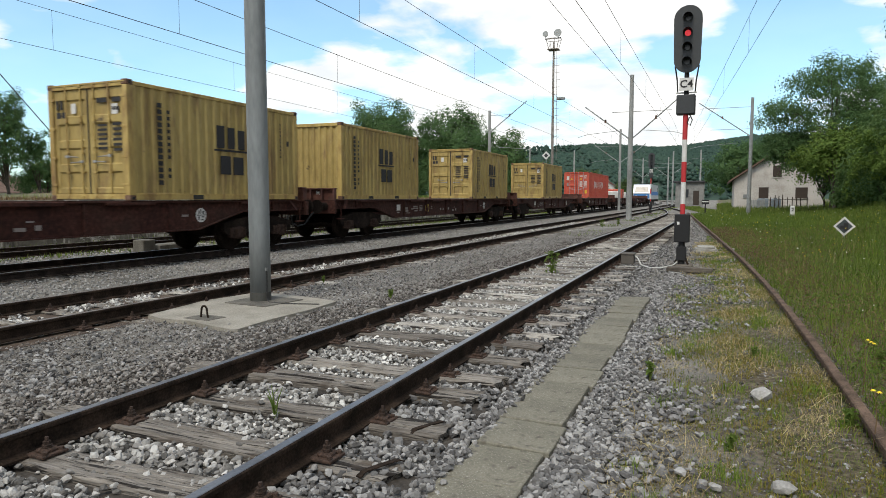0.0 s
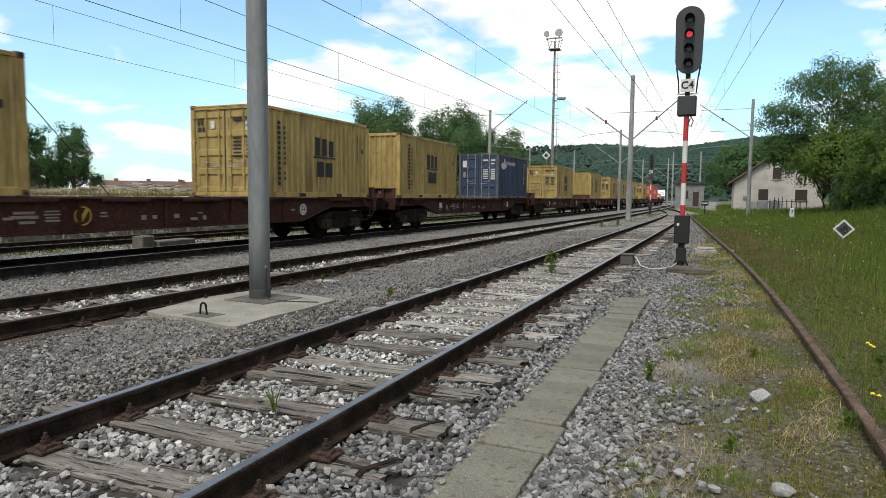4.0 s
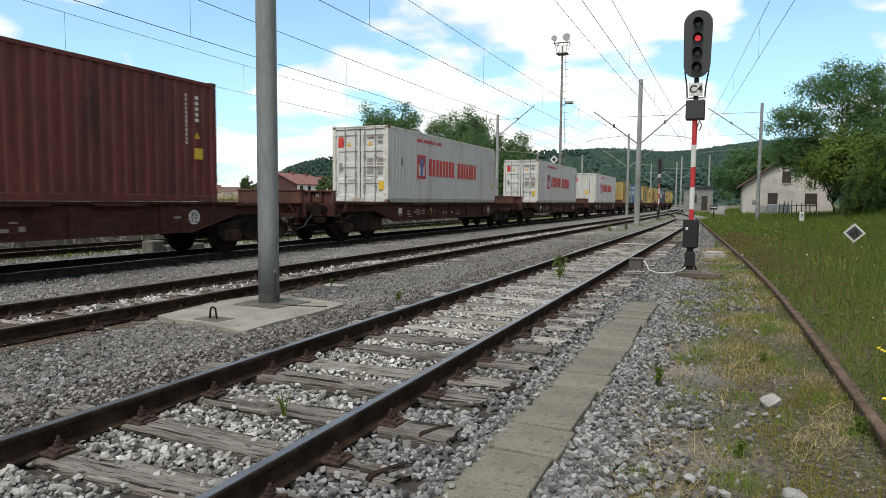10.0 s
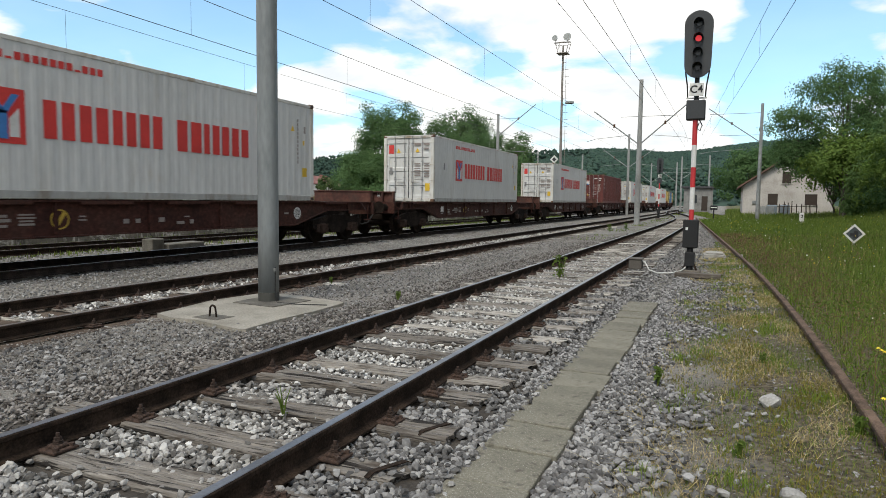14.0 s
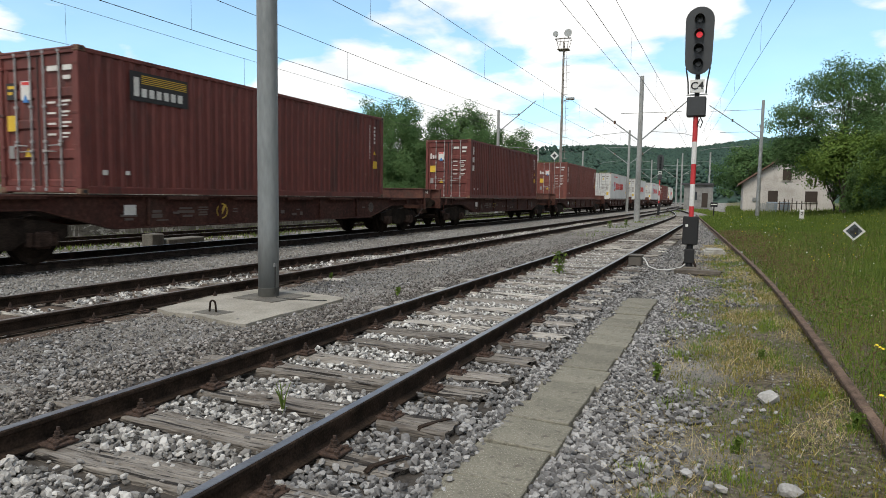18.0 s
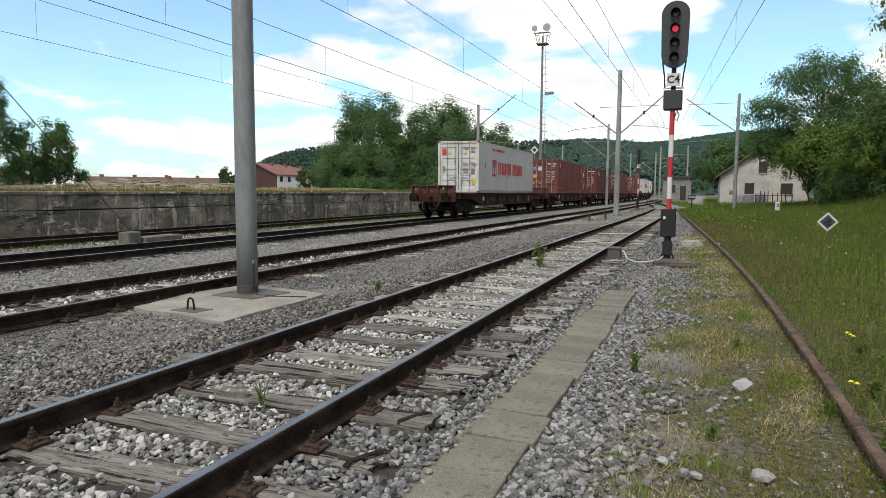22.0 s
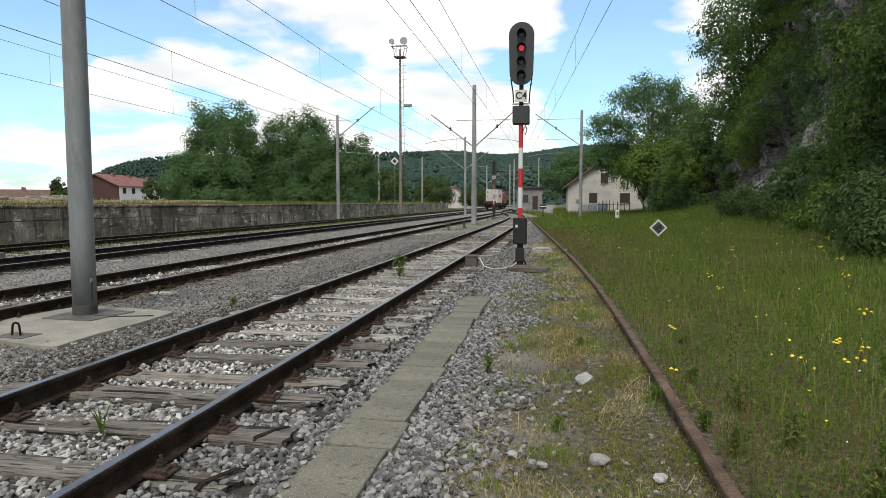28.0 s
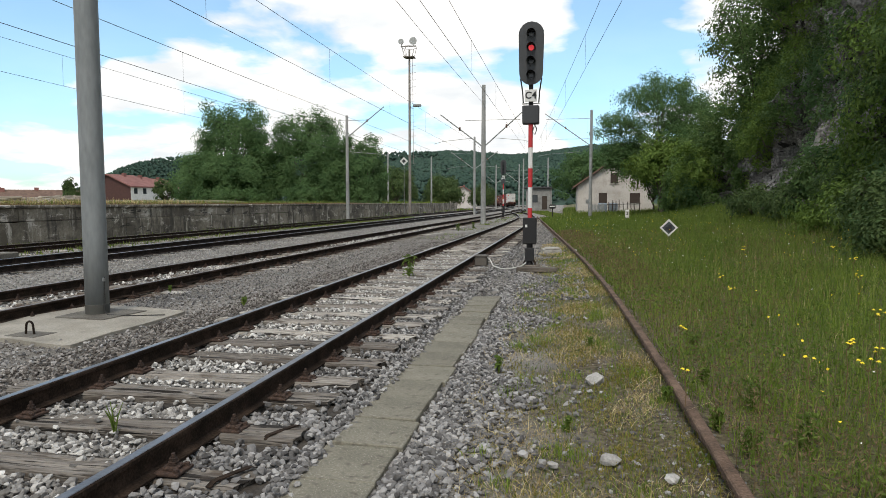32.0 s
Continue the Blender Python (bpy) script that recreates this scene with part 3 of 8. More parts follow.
def hull_shapes(count, corners, seed):
    """Angular crushed stones: hulls of a few points on a squeezed ball."""
    r = np.random.default_rng(seed)
    out_ = []
    for _ in range(count):
        k = np.arange(corners) + 0.5
        a, c = k * 2.39996, 1 - 2 * k / corners
        p = np.stack([np.sqrt(1 - c * c) * np.cos(a), np.sqrt(1 - c * c) * np.sin(a), c], 1) + r.normal(0, 0.24, (corners, 3))
        p /= np.linalg.norm(p, axis=1)[:, None]
        p *= r.uniform(0.8, 1.08, (corners, 1)) * np.array((r.uniform(0.95, 1.35), r.uniform(0.8, 1.0), r.uniform(0.58, 0.85)))
        b = bmesh.new()
        for q in p:
            b.verts.new(q)
        bmesh.ops.convex_hull(b, input=b.verts)
        bmesh.ops.triangulate(b, faces=b.faces)
        loose = [q for q in b.verts if not q.link_faces]
        bmesh.ops.delete(b, geom=loose, context="VERTS")
        b.verts.index_update()
        out_.append((np.array([q.co[:] for q in b.verts]), np.array([[q.index for q in f.verts] for f in b.faces])))
        b.free()
    return out_


CHUNKS, CHIPS, CRUMBS = hull_shapes(18, 14, 1), hull_shapes(10, 8, 2), hull_shapes(8, 6, 3)


def stones(name, label, pts, sizes, mat, seed, fine=False):
    r = np.random.default_rng(seed)
    near = np.zeros(len(pts), bool) if fine else pts[:, 1] < 4.6
    V, F, base = [], [], 0
    for shapes, pick in ((CHUNKS, near), (CRUMBS if fine else CHIPS, ~near)):
        which = r.integers(len(shapes), size=len(pts))
        for k, (bv, bf) in enumerate(shapes):
            here = pick & (which == k)
            n = int(here.sum())
            if not n:
                continue
            v = bv[None] * sizes[here][:, None, None]
            v = np.einsum("nij,nkj->nki", turns(n, r), v)
            v[:, :, 2] *= 0.85
            v += pts[here][:, None, :]
            V.append(v.reshape(-1, 3))
            F.append((bf[None] + (np.arange(n) * len(bv))[:, None, None]).reshape(-1, 3) + base)
            base += n * len(bv)
    ob = new(name, big_mesh(name, np.concatenate(V), np.concatenate(F), mat))
    return tagged(ob, label, "gravel", kind="stuff")


def strip(n, x0, x1, y0, y1, seed, power=1.0, z=0.0, jitter=0.012, along=None):
    """Points on a strip, denser near the eye for power > 1."""
    r = np.random.default_rng(seed)
    y = y0 + (y1 - y0) * r.random(n) ** power
    x = x0 + (x1 - x0) * r.random(n)
    if along:
        x = x + np.array([along(s) for s in y])
    return np.stack([x, y, z + ground_z(x, y) + r.normal(0, jitter, n)], 1)


def size(n, lo, hi, seed):
    return np.random.default_rng(seed).triangular(lo, lo + (hi - lo) * 0.35, hi, n)


M_STONE = material("pale_ballast", ((0.098, 0.094, 0.090), (0.305, 0.296, 0.284), (0.65, 0.635, 0.61)), 0.95, 0, 9, 70, 0.3, 90, per="island", spread=0.9)
M_STONE_MID = material("mixed_ballast", ((0.062, 0.058, 0.054), (0.205, 0.196, 0.186), (0.47, 0.455, 0.435)), 0.95, 0, 9, 70, 0.35, 90, per="island", spread=0.8)
M_STONE_FAR = material("even_ballast", ((0.130, 0.125, 0.120), (0.225, 0.218, 0.210), (0.36, 0.35, 0.338)), 0.95, 0, 9, 70, 0.3, 90, per="island", spread=0.5)
M_STONE_DARK = material("grey_ballast", ((0.050, 0.048, 0.048), (0.150, 0.145, 0.143), (0.35, 0.342, 0.335)), 0.95, 0, 9, 70, 0.3, 90, per="island", spread=0.9)
M_GRIT = material("brown_grit", ((0.046, 0.039, 0.035), (0.132, 0.119, 0.109), (0.30, 0.28, 0.265)), 0.95, 0, 9, 70, 0.2, 90, per="island", spread=1.0)


def between(p, first, step, half):
    """Leaves out most stones that would lie on a sleeper."""
    off = np.abs((p[:, 1] - first + step / 2) % step - step / 2)
    lucky = np.random.default_rng(99).random(len(p)) < 0.12
    return p[(off > half) | lucky]


# near-black colour for the bed and stones of the train's track
M_NEARBLACK = material("black_ballast", ((0.012, 0.011, 0.010), (0.028, 0.025, 0.022), (0.06, 0.054, 0.048)), 0.9, 0, 6, 50, 0.3, 60, per="island", spread=0.6)
M_DIRT = material("brown_track_dirt", ((0.040, 0.026, 0.018), (0.085, 0.060, 0.044), (0.15, 0.12, 0.095)), 0.95, 0, 1.6, 30, 0.5, 50)
# fines darkened in the colour to stand for shade between stones
M_GAP_SHADE = material("gap_shade_bed", ((0.022, 0.018, 0.015), (0.045, 0.038, 0.032), (0.075, 0.065, 0.055)), 0.95, 0, 2, 30, 0.4, 60)


def ballast_bed(name, label, line, y0, y1, half, lift, mat):
    """A thin sheet under the stones of a track, seen in the gaps between them."""
    s = np.arange(y0, y1, 1.5)
    v, f = [], []
    for y in s:
        c = line(y)
        for dx in (-half, -half / 3, half / 3, half):
            v.append((c + dx, y, float(ground_z(np.array(c + dx), y)) + lift))
    for i in range(len(s) - 1):
        f += [(4 * i + j, 4 * i + j + 1, 4 * i + j + 5, 4 * i + j + 4) for j in range(3)]
    tagged(new(name, big_mesh(name, np.array(v), np.array(f), mat)), label, "ground", kind="structure")


# near track: the shade of its stone gaps is painted on this sheet
ballast_bed("ballast_bed", "fine bed under the near track's stones, darkened like shaded gaps", near_line, -7.5, 34.1, 1.52, 0.004, M_GAP_SHADE)
ballast_bed("ballast_bed", "brown dirt bed between the second track's rails", TRACKS["second"][0], 2.0, 60.0, 1.05, 0.006, M_DIRT)
ballast_bed("ballast_bed", "black bed under the train's track", TRACKS["third"][0], -6.0, 130.0, 1.05, 0.006, M_NEARBLACK)


def ballast():
    def lay(name, label, p, lo, hi, mat, seed, fine=False):
        stones(name, label, p, size(len(p), lo, hi, seed), mat, seed + 1, fine)
    between_rails = "pale crushed-stone ballast between the rails"
    p = between(strip(21000, -0.72, 0.72, 0.6, 18, 1, 1.7, 0.026, along=near_line), 0.46, 0.63, 0.128)
    fresh = p[:, 1] > 4.1 + 1.1 * np.random.default_rng(3).normal(0, 1, len(p))
    lay("ballast", between_rails, p[fresh], 0.013, 0.036, M_STONE, 2)
    lay("ballast", "mixed grey and brown ballast between the rails", p[~fresh], 0.014, 0.038, M_STONE_MID, 3)
    p = between(strip(9000, -0.72, 0.72, 12, 60, 4, 1.4, 0.022, along=near_line), 0.46, 0.63, 0.13)
    lay("ballast", between_rails, p, 0.022, 0.045, M_STONE_FAR, 5, True)
    p = between(strip(14500, 0.80, 1.62, 0.6, 22, 7, 1.7, 0.024, along=near_line), 0.46, 0.63, 0.10)
    lay("ballast", "grey stone shoulder beside the rail", p, 0.013, 0.038, M_STONE_DARK, 8)
    p = strip(11500, -1.95, -0.80, 1.5, 24, 10, 1.6, 0.020, along=near_line)
    lay("ballast", "grey stone shoulder beside the rail", p, 0.010, 0.029, M_GRIT, 11)
    # stones that spill along both edges of the duct lids
    n = 15000
    r = np.random.default_rng(13)
    y = 1.2 + 14.5 * r.random(n) ** 1.6
    x = -0.88 + np.abs(r.normal(0, 0.36, n)) * (0.75 + 0.35 * np.sin(y * 1.7) + 0.2 * np.sin(y * 4.1))
    p = np.stack([x, y, ground_z(x, y) + 0.014 + r.normal(0, 0.012, n)], 1)
    lay("ballast", "grey stones along the concrete path", p, 0.012, 0.037, M_STONE_DARK, 14)
    n = 2600
    y = 1.2 + 9.5 * r.random(n) ** 1.3
    x = -1.345 + r.normal(0, 0.035, n)
    p = np.stack([x, y, 0.028 + r.normal(0, 0.012, n)], 1)
    lay("ballast", "grey stones heaped against the concrete path", p, 0.014, 0.034, M_STONE_DARK, 60)
    p = strip(6500, -0.5, 1.0, 1.6, 24, 50, 1.6, -0.006, 0.008)
    lay("ballast", "small stones scattered in thin grass", p, 0.006, 0.022, M_STONE_DARK, 51)
    p = strip(16000, -0.85, 0.95, 1.5, 13, 71, 1.7, -0.001, 0.004)
    lay("grit", "fine grit under thin grass beside the path", p, 0.004, 0.013, M_GRIT, 72, True)
    p = strip(7000, -1.4, 0.45, 9.8, 46, 53, 1.5, 0.008, 0.010)
    lay("ballast", "grey stones beside the siding", p, 0.020, 0.042, M_STONE_DARK, 54, True)
    p = between(strip(9000, -1.9, 1.56, -7, 0.7, 56, 1.0, 0.022, along=near_line), 0.46, 0.63, 0.12)
    lay("ballast", "pale crushed-stone ballast round the near track", p, 0.025, 0.05, M_STONE_DARK, 57, True)
    p = strip(4200, -0.87, 0.0, -7, 1.3, 74, 1.0, 0.012, 0.010)
    lay("ballast", "grey stones along the concrete path", p, 0.018, 0.042, M_STONE_DARK, 75, True)
    p = strip(9000, -6.7, -4.4, -7, 3.3, 77, 1.0, 0.002, 0.006)
    lay("grit", "fine brown-grey grit between the tracks", p, 0.012, 0.028, M_GRIT, 78, True)
    # fine yard grit between the near and second track
    p = strip(27000, -6.7, -4.4, 3.2, 30, 16, 1.8, 0.002, 0.006)
    lay("grit", "fine brown-grey grit between the tracks", p, 0.007, 0.021, M_GRIT, 17, True)
    p = strip(4200, -6.5, -4.5, 3.2, 24, 19, 1.5, 0.006)
    lay("ballast", "scattered grey stones between the tracks", p, 0.014, 0.034, M_STONE_DARK, 20)
    # second track: patchy pale stones over brown dirt
    p = strip(9000, -0.72, 0.72, 4, 40, 22, 1.3, 0.030, along=TRACKS["second"][0])
    patch = np.array([noise.noise(Vector((a * 1.4, b * 0.55, 8))) for a, b in p[:, :2]])
    p = p[patch > -0.02]
    lay("ballast", "pale ballast between dark rails", p, 0.020, 0.046, M_STONE, 23, True)
    p = strip(3800, -1.4, -0.80, 4, 40, 65, 1.4, 0.012, along=TRACKS["second"][0])
    lay("ballast", "grey ballast beside dark rails", p, 0.018, 0.042, M_GRIT, 66, True)
    p = strip(12500, -11.9, -8.9, 5, 48, 25, 1.5, 0.010)
    lay("ballast", "grey ballast between the middle tracks", p, 0.018, 0.040, M_STONE_FAR, 26, True)
    p = strip(5000, -16.6, -13.7, 10, 60, 28, 1.3, 0.012)
    lay("ballast", "grey ballast beside the train's track", p, 0.024, 0.046, M_STONE_FAR, 29, True)
    p = strip(3000, -0.72, 0.72, 9, 60, 31, 1.3, 0.01, along=TRACKS["third"][0])
    lay("ballast", "dark ballast under the train", p, 0.03, 0.05, M_NEARBLACK, 32, True)



ballast()

# concrete path of cable-duct lids
M_LID = material("duct_lid", ((0.090, 0.083, 0.064), (0.158, 0.147, 0.115), (0.235, 0.220, 0.175)), 0.95, 0, 3, 60, 0.35, 130, per="object", spread=0.12, dirt=(0.10, 0.09, 0.07), dirt_amount=0.25, dirt_scale=3)
def speckle(m, sc, lo, hi, colr):
    """Fine pale grains showing in a worn face."""
    t = m.node_tree
    bs = t.nodes["Principled BSDF"]
    co_ = t.nodes.new("ShaderNodeTexCoord")
    nz = t.nodes.new("ShaderNodeTexNoise")
    nz.inputs["Scale"].default_value, nz.inputs["Detail"].default_value = sc, 3
    t.links.new(co_.outputs["Object"], nz.inputs["Vector"])
    rp = t.nodes.new("ShaderNodeValToRGB")
    rp.color_ramp.elements[0].position, rp.color_ramp.elements[1].position = lo, hi
    t.links.new(nz.outputs[0], rp.inputs[0])
    mx = t.nodes.new("ShaderNodeMix")
    mx.data_type = "RGBA"
    t.links.new(rp.outputs[0], mx.inputs["Factor"])
    t.links.new(bs.inputs["Base Color"].links[0].from_socket, mx.inputs["A"])
    mx.inputs["B"].default_value = (*colr, 1)
    t.links.new(mx.outputs["Result"], bs.inputs["Base Color"])


speckle(M_LID, 110, 0.60, 0.68, (0.36, 0.34, 0.29))
speckle(M_LID, 14, 0.56, 0.70, (0.09, 0.08, 0.062))
walkway = thing("cable_duct", "row of weathered concrete duct lids", "cable duct", kind="structure")
LID = Geo().box(-0.220, 0.220, -0.2385, 0.2385, -0.06, 0.0, 0.006).mesh("lid", M_LID)
rr = np.random.default_rng(5)
for k in range(-20, 14):
    ob = part("lid", LID, None, walkway)
    y = 3.32 + k * 0.485
    ob.matrix_basis = pose(-1.095 + rr.normal(0, 0.010), y, 0.030 + rr.normal(0, 0.007), rr.normal(0, 0.8), rr.normal(0, 0.8), rr.normal(0, 0.8))

# ---- train ----
SPEED, DECK = 16.80, 1.40
TRAIN_KEYS = []
# the train runs a little unevenly: seconds, metres ahead of an even pace
DRIFT = ((0, 0.0), (1, 0.0), (2, -0.17), (3, 0.38), (4, 0.25), (5, 0.08), (6, -0.03), (7, -0.12), (8, -0.07), (9, -0.10), (10, -0.12), (11, -0.10), (12, -0.12), (13, -0.08), (14, -0.08), (15, 0.0), (16, 0.08),
         (17, 0.16), (18, 0.24), (19, 0.38), (20, 0.53), (21, 0.64), (22, 0.48), (23, 0.45), (24, 0.45), (26, 0.45), (28, 0.45), (30, 0.45), (32, 0.45))


def on_line(s):
    x, y, a = centre("third", s)
    return pose(x, y, 0, 0, 0, math.degrees(a))


def ride(ob, at, turned=False):
    TRAIN_KEYS.append((ob, at, turned))


M_MARK_WHITE = plain("stencil_white", (0.52, 0.51, 0.49), 0.7)
M_MARK_YELLOW = plain("stencil_yellow", (0.55, 0.36, 0.03), 0.7)
M_RINGMARK = plain("faded_yellow", (0.42, 0.28, 0.04), 0.8)
M_MARK_BLACK = plain("stencil_black", (0.018, 0.018, 0.02), 0.7)
M_MARK_RED = plain("stencil_red", (0.50, 0.035, 0.03), 0.6)
M_MARK_BLUE = plain("stencil_blue", (0.04, 0.16, 0.40), 0.6)
M_ROD = material("galvanised_rod", ((0.20, 0.20, 0.20), (0.30, 0.30, 0.30), (0.38, 0.38, 0.37)), 0.5, 0.5, 6, 50, 0.1, 60)
M_GASKET = plain("black_gasket", (0.02, 0.02, 0.02), 0.8)
M_ORANGE = material("worn_wagon_paint", ((0.040, 0.014, 0.010), (0.074, 0.026, 0.018), (0.105, 0.044, 0.031)), 0.75, 0.0, 1.6, 9, 0.15, 50, dirt=(0.045, 0.03, 0.024), dirt_amount=0.5, dirt_scale=2.2)


M_AXLEBOX = material("axle_box_dirt", ((0.014, 0.009, 0.007), (0.030, 0.019, 0.015), (0.055, 0.036, 0.028)), 0.95, 0.0, 5, 40, 0.2, 60, spec=0.1)


def ring(cx, cz, r0, r1, n=20):
    """Flat ring in the y-z plane."""
    o = [(cx + r1 * math.cos(2 * math.pi * i / n), cz + r1 * math.sin(2 * math.pi * i / n)) for i in range(n)]
    q = [(cx + r0 * math.cos(2 * math.pi * i / n), cz + r0 * math.sin(2 * math.pi * i / n)) for i in range(n)]
    return o, q


def ring_geo(x, cy, cz, r0, r1, n=20):
    o, q = ring(cy, cz, r0, r1, n)
    return Geo().add([(x, *p) for p in o] + [(x, *p) for p in q], [(i, (i + 1) % n, n + (i + 1) % n, n + i) for i in range(n)])


def wagon_model(mat, ring_at, roundel, stencil):
    w = thing("container_wagon", "rusty red-brown flat container wagon on two bogies", "freight wagon", group="wagons of the freight train")
    D = DECK
    for sx in (-1, 1):
        o = [(-9.7, D - 0.04), (-9.7, D - 0.28), (-6.9, D - 0.28), (-5.3, D - 0.69), (5.3, D - 0.69), (6.9, D - 0.28), (9.7, D - 0.28), (9.7, D - 0.04)]
        sill = part("side_sill", Geo().prism(o, "x", sx * 1.10, sx * 1.07), mat, w)
        fl = [(a, b - 0.03) for a, b in o[1:7]]
        lower = Geo()
        for (a, b), (c, d) in zip(fl[:-1], fl[1:]):
            lower.add([(sx * 1.0, a, b), (sx * 1.17, a, b), (sx * 1.17, a, b + 0.03), (sx * 1.0, a, b + 0.03), (sx * 1.0, c, d), (sx * 1.17, c, d), (sx * 1.17, c, d + 0.03), (sx * 1.0, c, d + 0.03)],
                      [(0, 1, 5, 4), (1, 2, 6, 5), (2, 3, 7, 6), (3, 0, 4, 7), (0, 3, 2, 1), (4, 5, 6, 7)])
        part("bottom_flange", lower, mat, sill)
        part("top_flange", Geo().box(sx * 1.09 - 0.10, sx * 1.09 + 0.10, -9.7, 9.7, D - 0.045, D - 0.012, 0.006), mat, sill)
        for y in (-8.2, -4.4, -2.2, 0.0, 2.2, 4.4, 8.2):
            deep = 0.66 if abs(y) < 5 else 0.27
            part("stiffener", Geo().box(sx * 1.10, sx * 1.165, y - 0.035, y + 0.035, D - deep, D - 0.05, 0.006), mat, sill)
        for y in (-7.4, -3.3, -1.1, 1.1, 3.3, 7.4):
            # folding spigot rail
            part("spigot_rail", Geo().box(sx * 1.12, sx * 1.215, y - 0.62, y + 0.62, D - 0.10, D - 0.018, 0.012), mat, sill)
        # lettering panels and roundels
        x = sx * 1.104
        m = Geo()
        for y0, z0, ww, hh in ((-4.9, 0.36, 0.30, 0.05), (-4.9, 0.44, 0.42, 0.05), (-4.9, 0.52, 0.22, 0.05), (-4.15, 0.36, 0.26, 0.06), (-4.15, 0.46, 0.30, 0.09), (-3.6, 0.40, 0.18, 0.05), (-0.6, 0.45, 0.14, 0.10), (-0.3, 0.45, 0.12, 0.09), (0.35, 0.44, 0.16, 0.10), (1.1, 0.38, 0.16, 0.03), (4.9, 0.36, 0.2, 0.05), (-4.0, 0.56, 0.34, 0.03), (-3.3, 0.30, 0.40, 0.05), (-3.3, 0.38, 0.52, 0.06), (-3.25, 0.48, 0.30, 0.05), (-2.75, 0.28, 0.30, 0.03), (-2.75, 0.34, 0.34, 0.03), (-2.75, 0.40, 0.26, 0.03), (-2.75, 0.46, 0.30, 0.04), (-1.62, 0.33, 0.14, 0.03), (-1.62, 0.40, 0.18, 0.03), (0.9, 0.52, 0.22, 0.07), (1.25, 0.5, 0.12, 0.1)):
            m.box(min(x, x + sx * 0.003), max(x, x + sx * 0.003), sx * y0 - ww / 2, sx * y0 + ww / 2, D - z0 - hh / 2, D - z0 + hh / 2)
        tagged(part("stencil_bar", m, stencil, sill), kind="stuff")
        y = sx * ring_at
        part("brake_disc_mark", ring_geo(x + sx * 0.002, y, D - 0.38, 0.165, 0.195).add([(x + sx * 0.004, y - sx * 0.11, D - 0.49), (x + sx * 0.004, y - sx * 0.04, D - 0.53), (x + sx * 0.004, y + sx * 0.13, D - 0.27), (x + sx * 0.004, y + sx * 0.06, D - 0.23)], [(0, 1, 2, 3)]), M_RINGMARK, sill, "faded yellow ring")
        y = sx * 5.42
        part("data_plate", Geo().box(min(x, x + sx * 0.004), max(x, x + sx * 0.004), sx * -4.87 - 0.15, sx * -4.87 + 0.15, D - 0.43, D - 0.21), M_MARK_WHITE, sill, "small white data plate")
        part("roundel", ring_geo(x + sx * 0.0015, y, D - 0.36, 0.0, 0.175, 24), roundel, sill, "worn white roundel")
        rg = Geo()
        for a, b, c, d in ((-0.09, -0.05, 0.02, 0.12), (-0.02, 0.01, 0.03, 0.14), (0.05, 0.10, 0.02, 0.10), (-0.14, 0.14, -0.01, 0.012), (-0.09, -0.05, -0.12, -0.03), (0.01, 0.10, -0.06, -0.03), (0.0, 0.09, -0.13, -0.10)):
            rg.add([(x + sx * 0.004, y + a, D - 0.36 + c), (x + sx * 0.004, y + b, D - 0.36 + c), (x + sx * 0.004, y + b, D - 0.36 + d), (x + sx * 0.004, y + a, D - 0.36 + d)], [(0, 1, 2, 3)])
        tagged(part("roundel_bar", rg, M_MARK_BLACK, sill), kind="stuff")
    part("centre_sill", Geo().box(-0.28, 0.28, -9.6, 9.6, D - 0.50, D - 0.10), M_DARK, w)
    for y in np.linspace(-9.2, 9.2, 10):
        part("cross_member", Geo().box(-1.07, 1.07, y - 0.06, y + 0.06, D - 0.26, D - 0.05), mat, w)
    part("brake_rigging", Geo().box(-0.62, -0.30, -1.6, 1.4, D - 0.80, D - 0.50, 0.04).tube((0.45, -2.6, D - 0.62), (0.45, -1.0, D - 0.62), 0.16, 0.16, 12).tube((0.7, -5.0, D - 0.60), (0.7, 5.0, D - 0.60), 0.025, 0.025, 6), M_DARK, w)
    for e in (-1, 1):
        # headboard, ribbed on its outer face
        h = part("headboard", Geo().box(-1.2, 1.2, e * 9.62 - 0.03, e * 9.62 + 0.03, D - 0.02, D + 0.37, 0.010), M_ORANGE, w)
        part("top_cap", Geo().box(-1.22, 1.22, e * 9.66 - 0.10, e * 9.66 + 0.09, D + 0.34, D + 0.385, 0.008), M_ORANGE, h)
        for x in (-1.17, -0.72, -0.28, 0.28, 0.72, 1.17):
            part("rib", Geo().box(x - 0.03, x + 0.03, min(e * 9.65, e * 9.76), max(e * 9.65, e * 9.76), D, D + 0.34, 0.006), M_ORANGE, h)
        if e < 0:
            for x in (-0.98, 0.5):
                part("stencil_bar", Geo().box(x - 0.03, x - 0.01, e * 9.655 - 0.004, e * 9.655, D + 0.16, D + 0.30).box(x + 0.05, x + 0.07, e * 9.655 - 0.004, e * 9.655, D + 0.16, D + 0.30).box(x - 0.01, x + 0.05, e * 9.655 - 0.004, e * 9.655, D + 0.22, D + 0.25), M_MARK_WHITE, h)
        part("buffer_beam", Geo().box(-1.25, 1.25, e * 9.73 - 0.06, e * 9.73 + 0.06, D - 0.46, D - 0.03, 0.012), mat, w)
        part("coupling_hook", Geo().box(-0.05, 0.05, min(e * 9.78, e * 10.2), max(e * 9.78, e * 10.2), D - 0.30, D - 0.18, 0.02).tube((0, e * 10.1, D - 0.3), (0, e * 10.15, D - 0.75), 0.03, 0.03, 8), M_DARK, w)
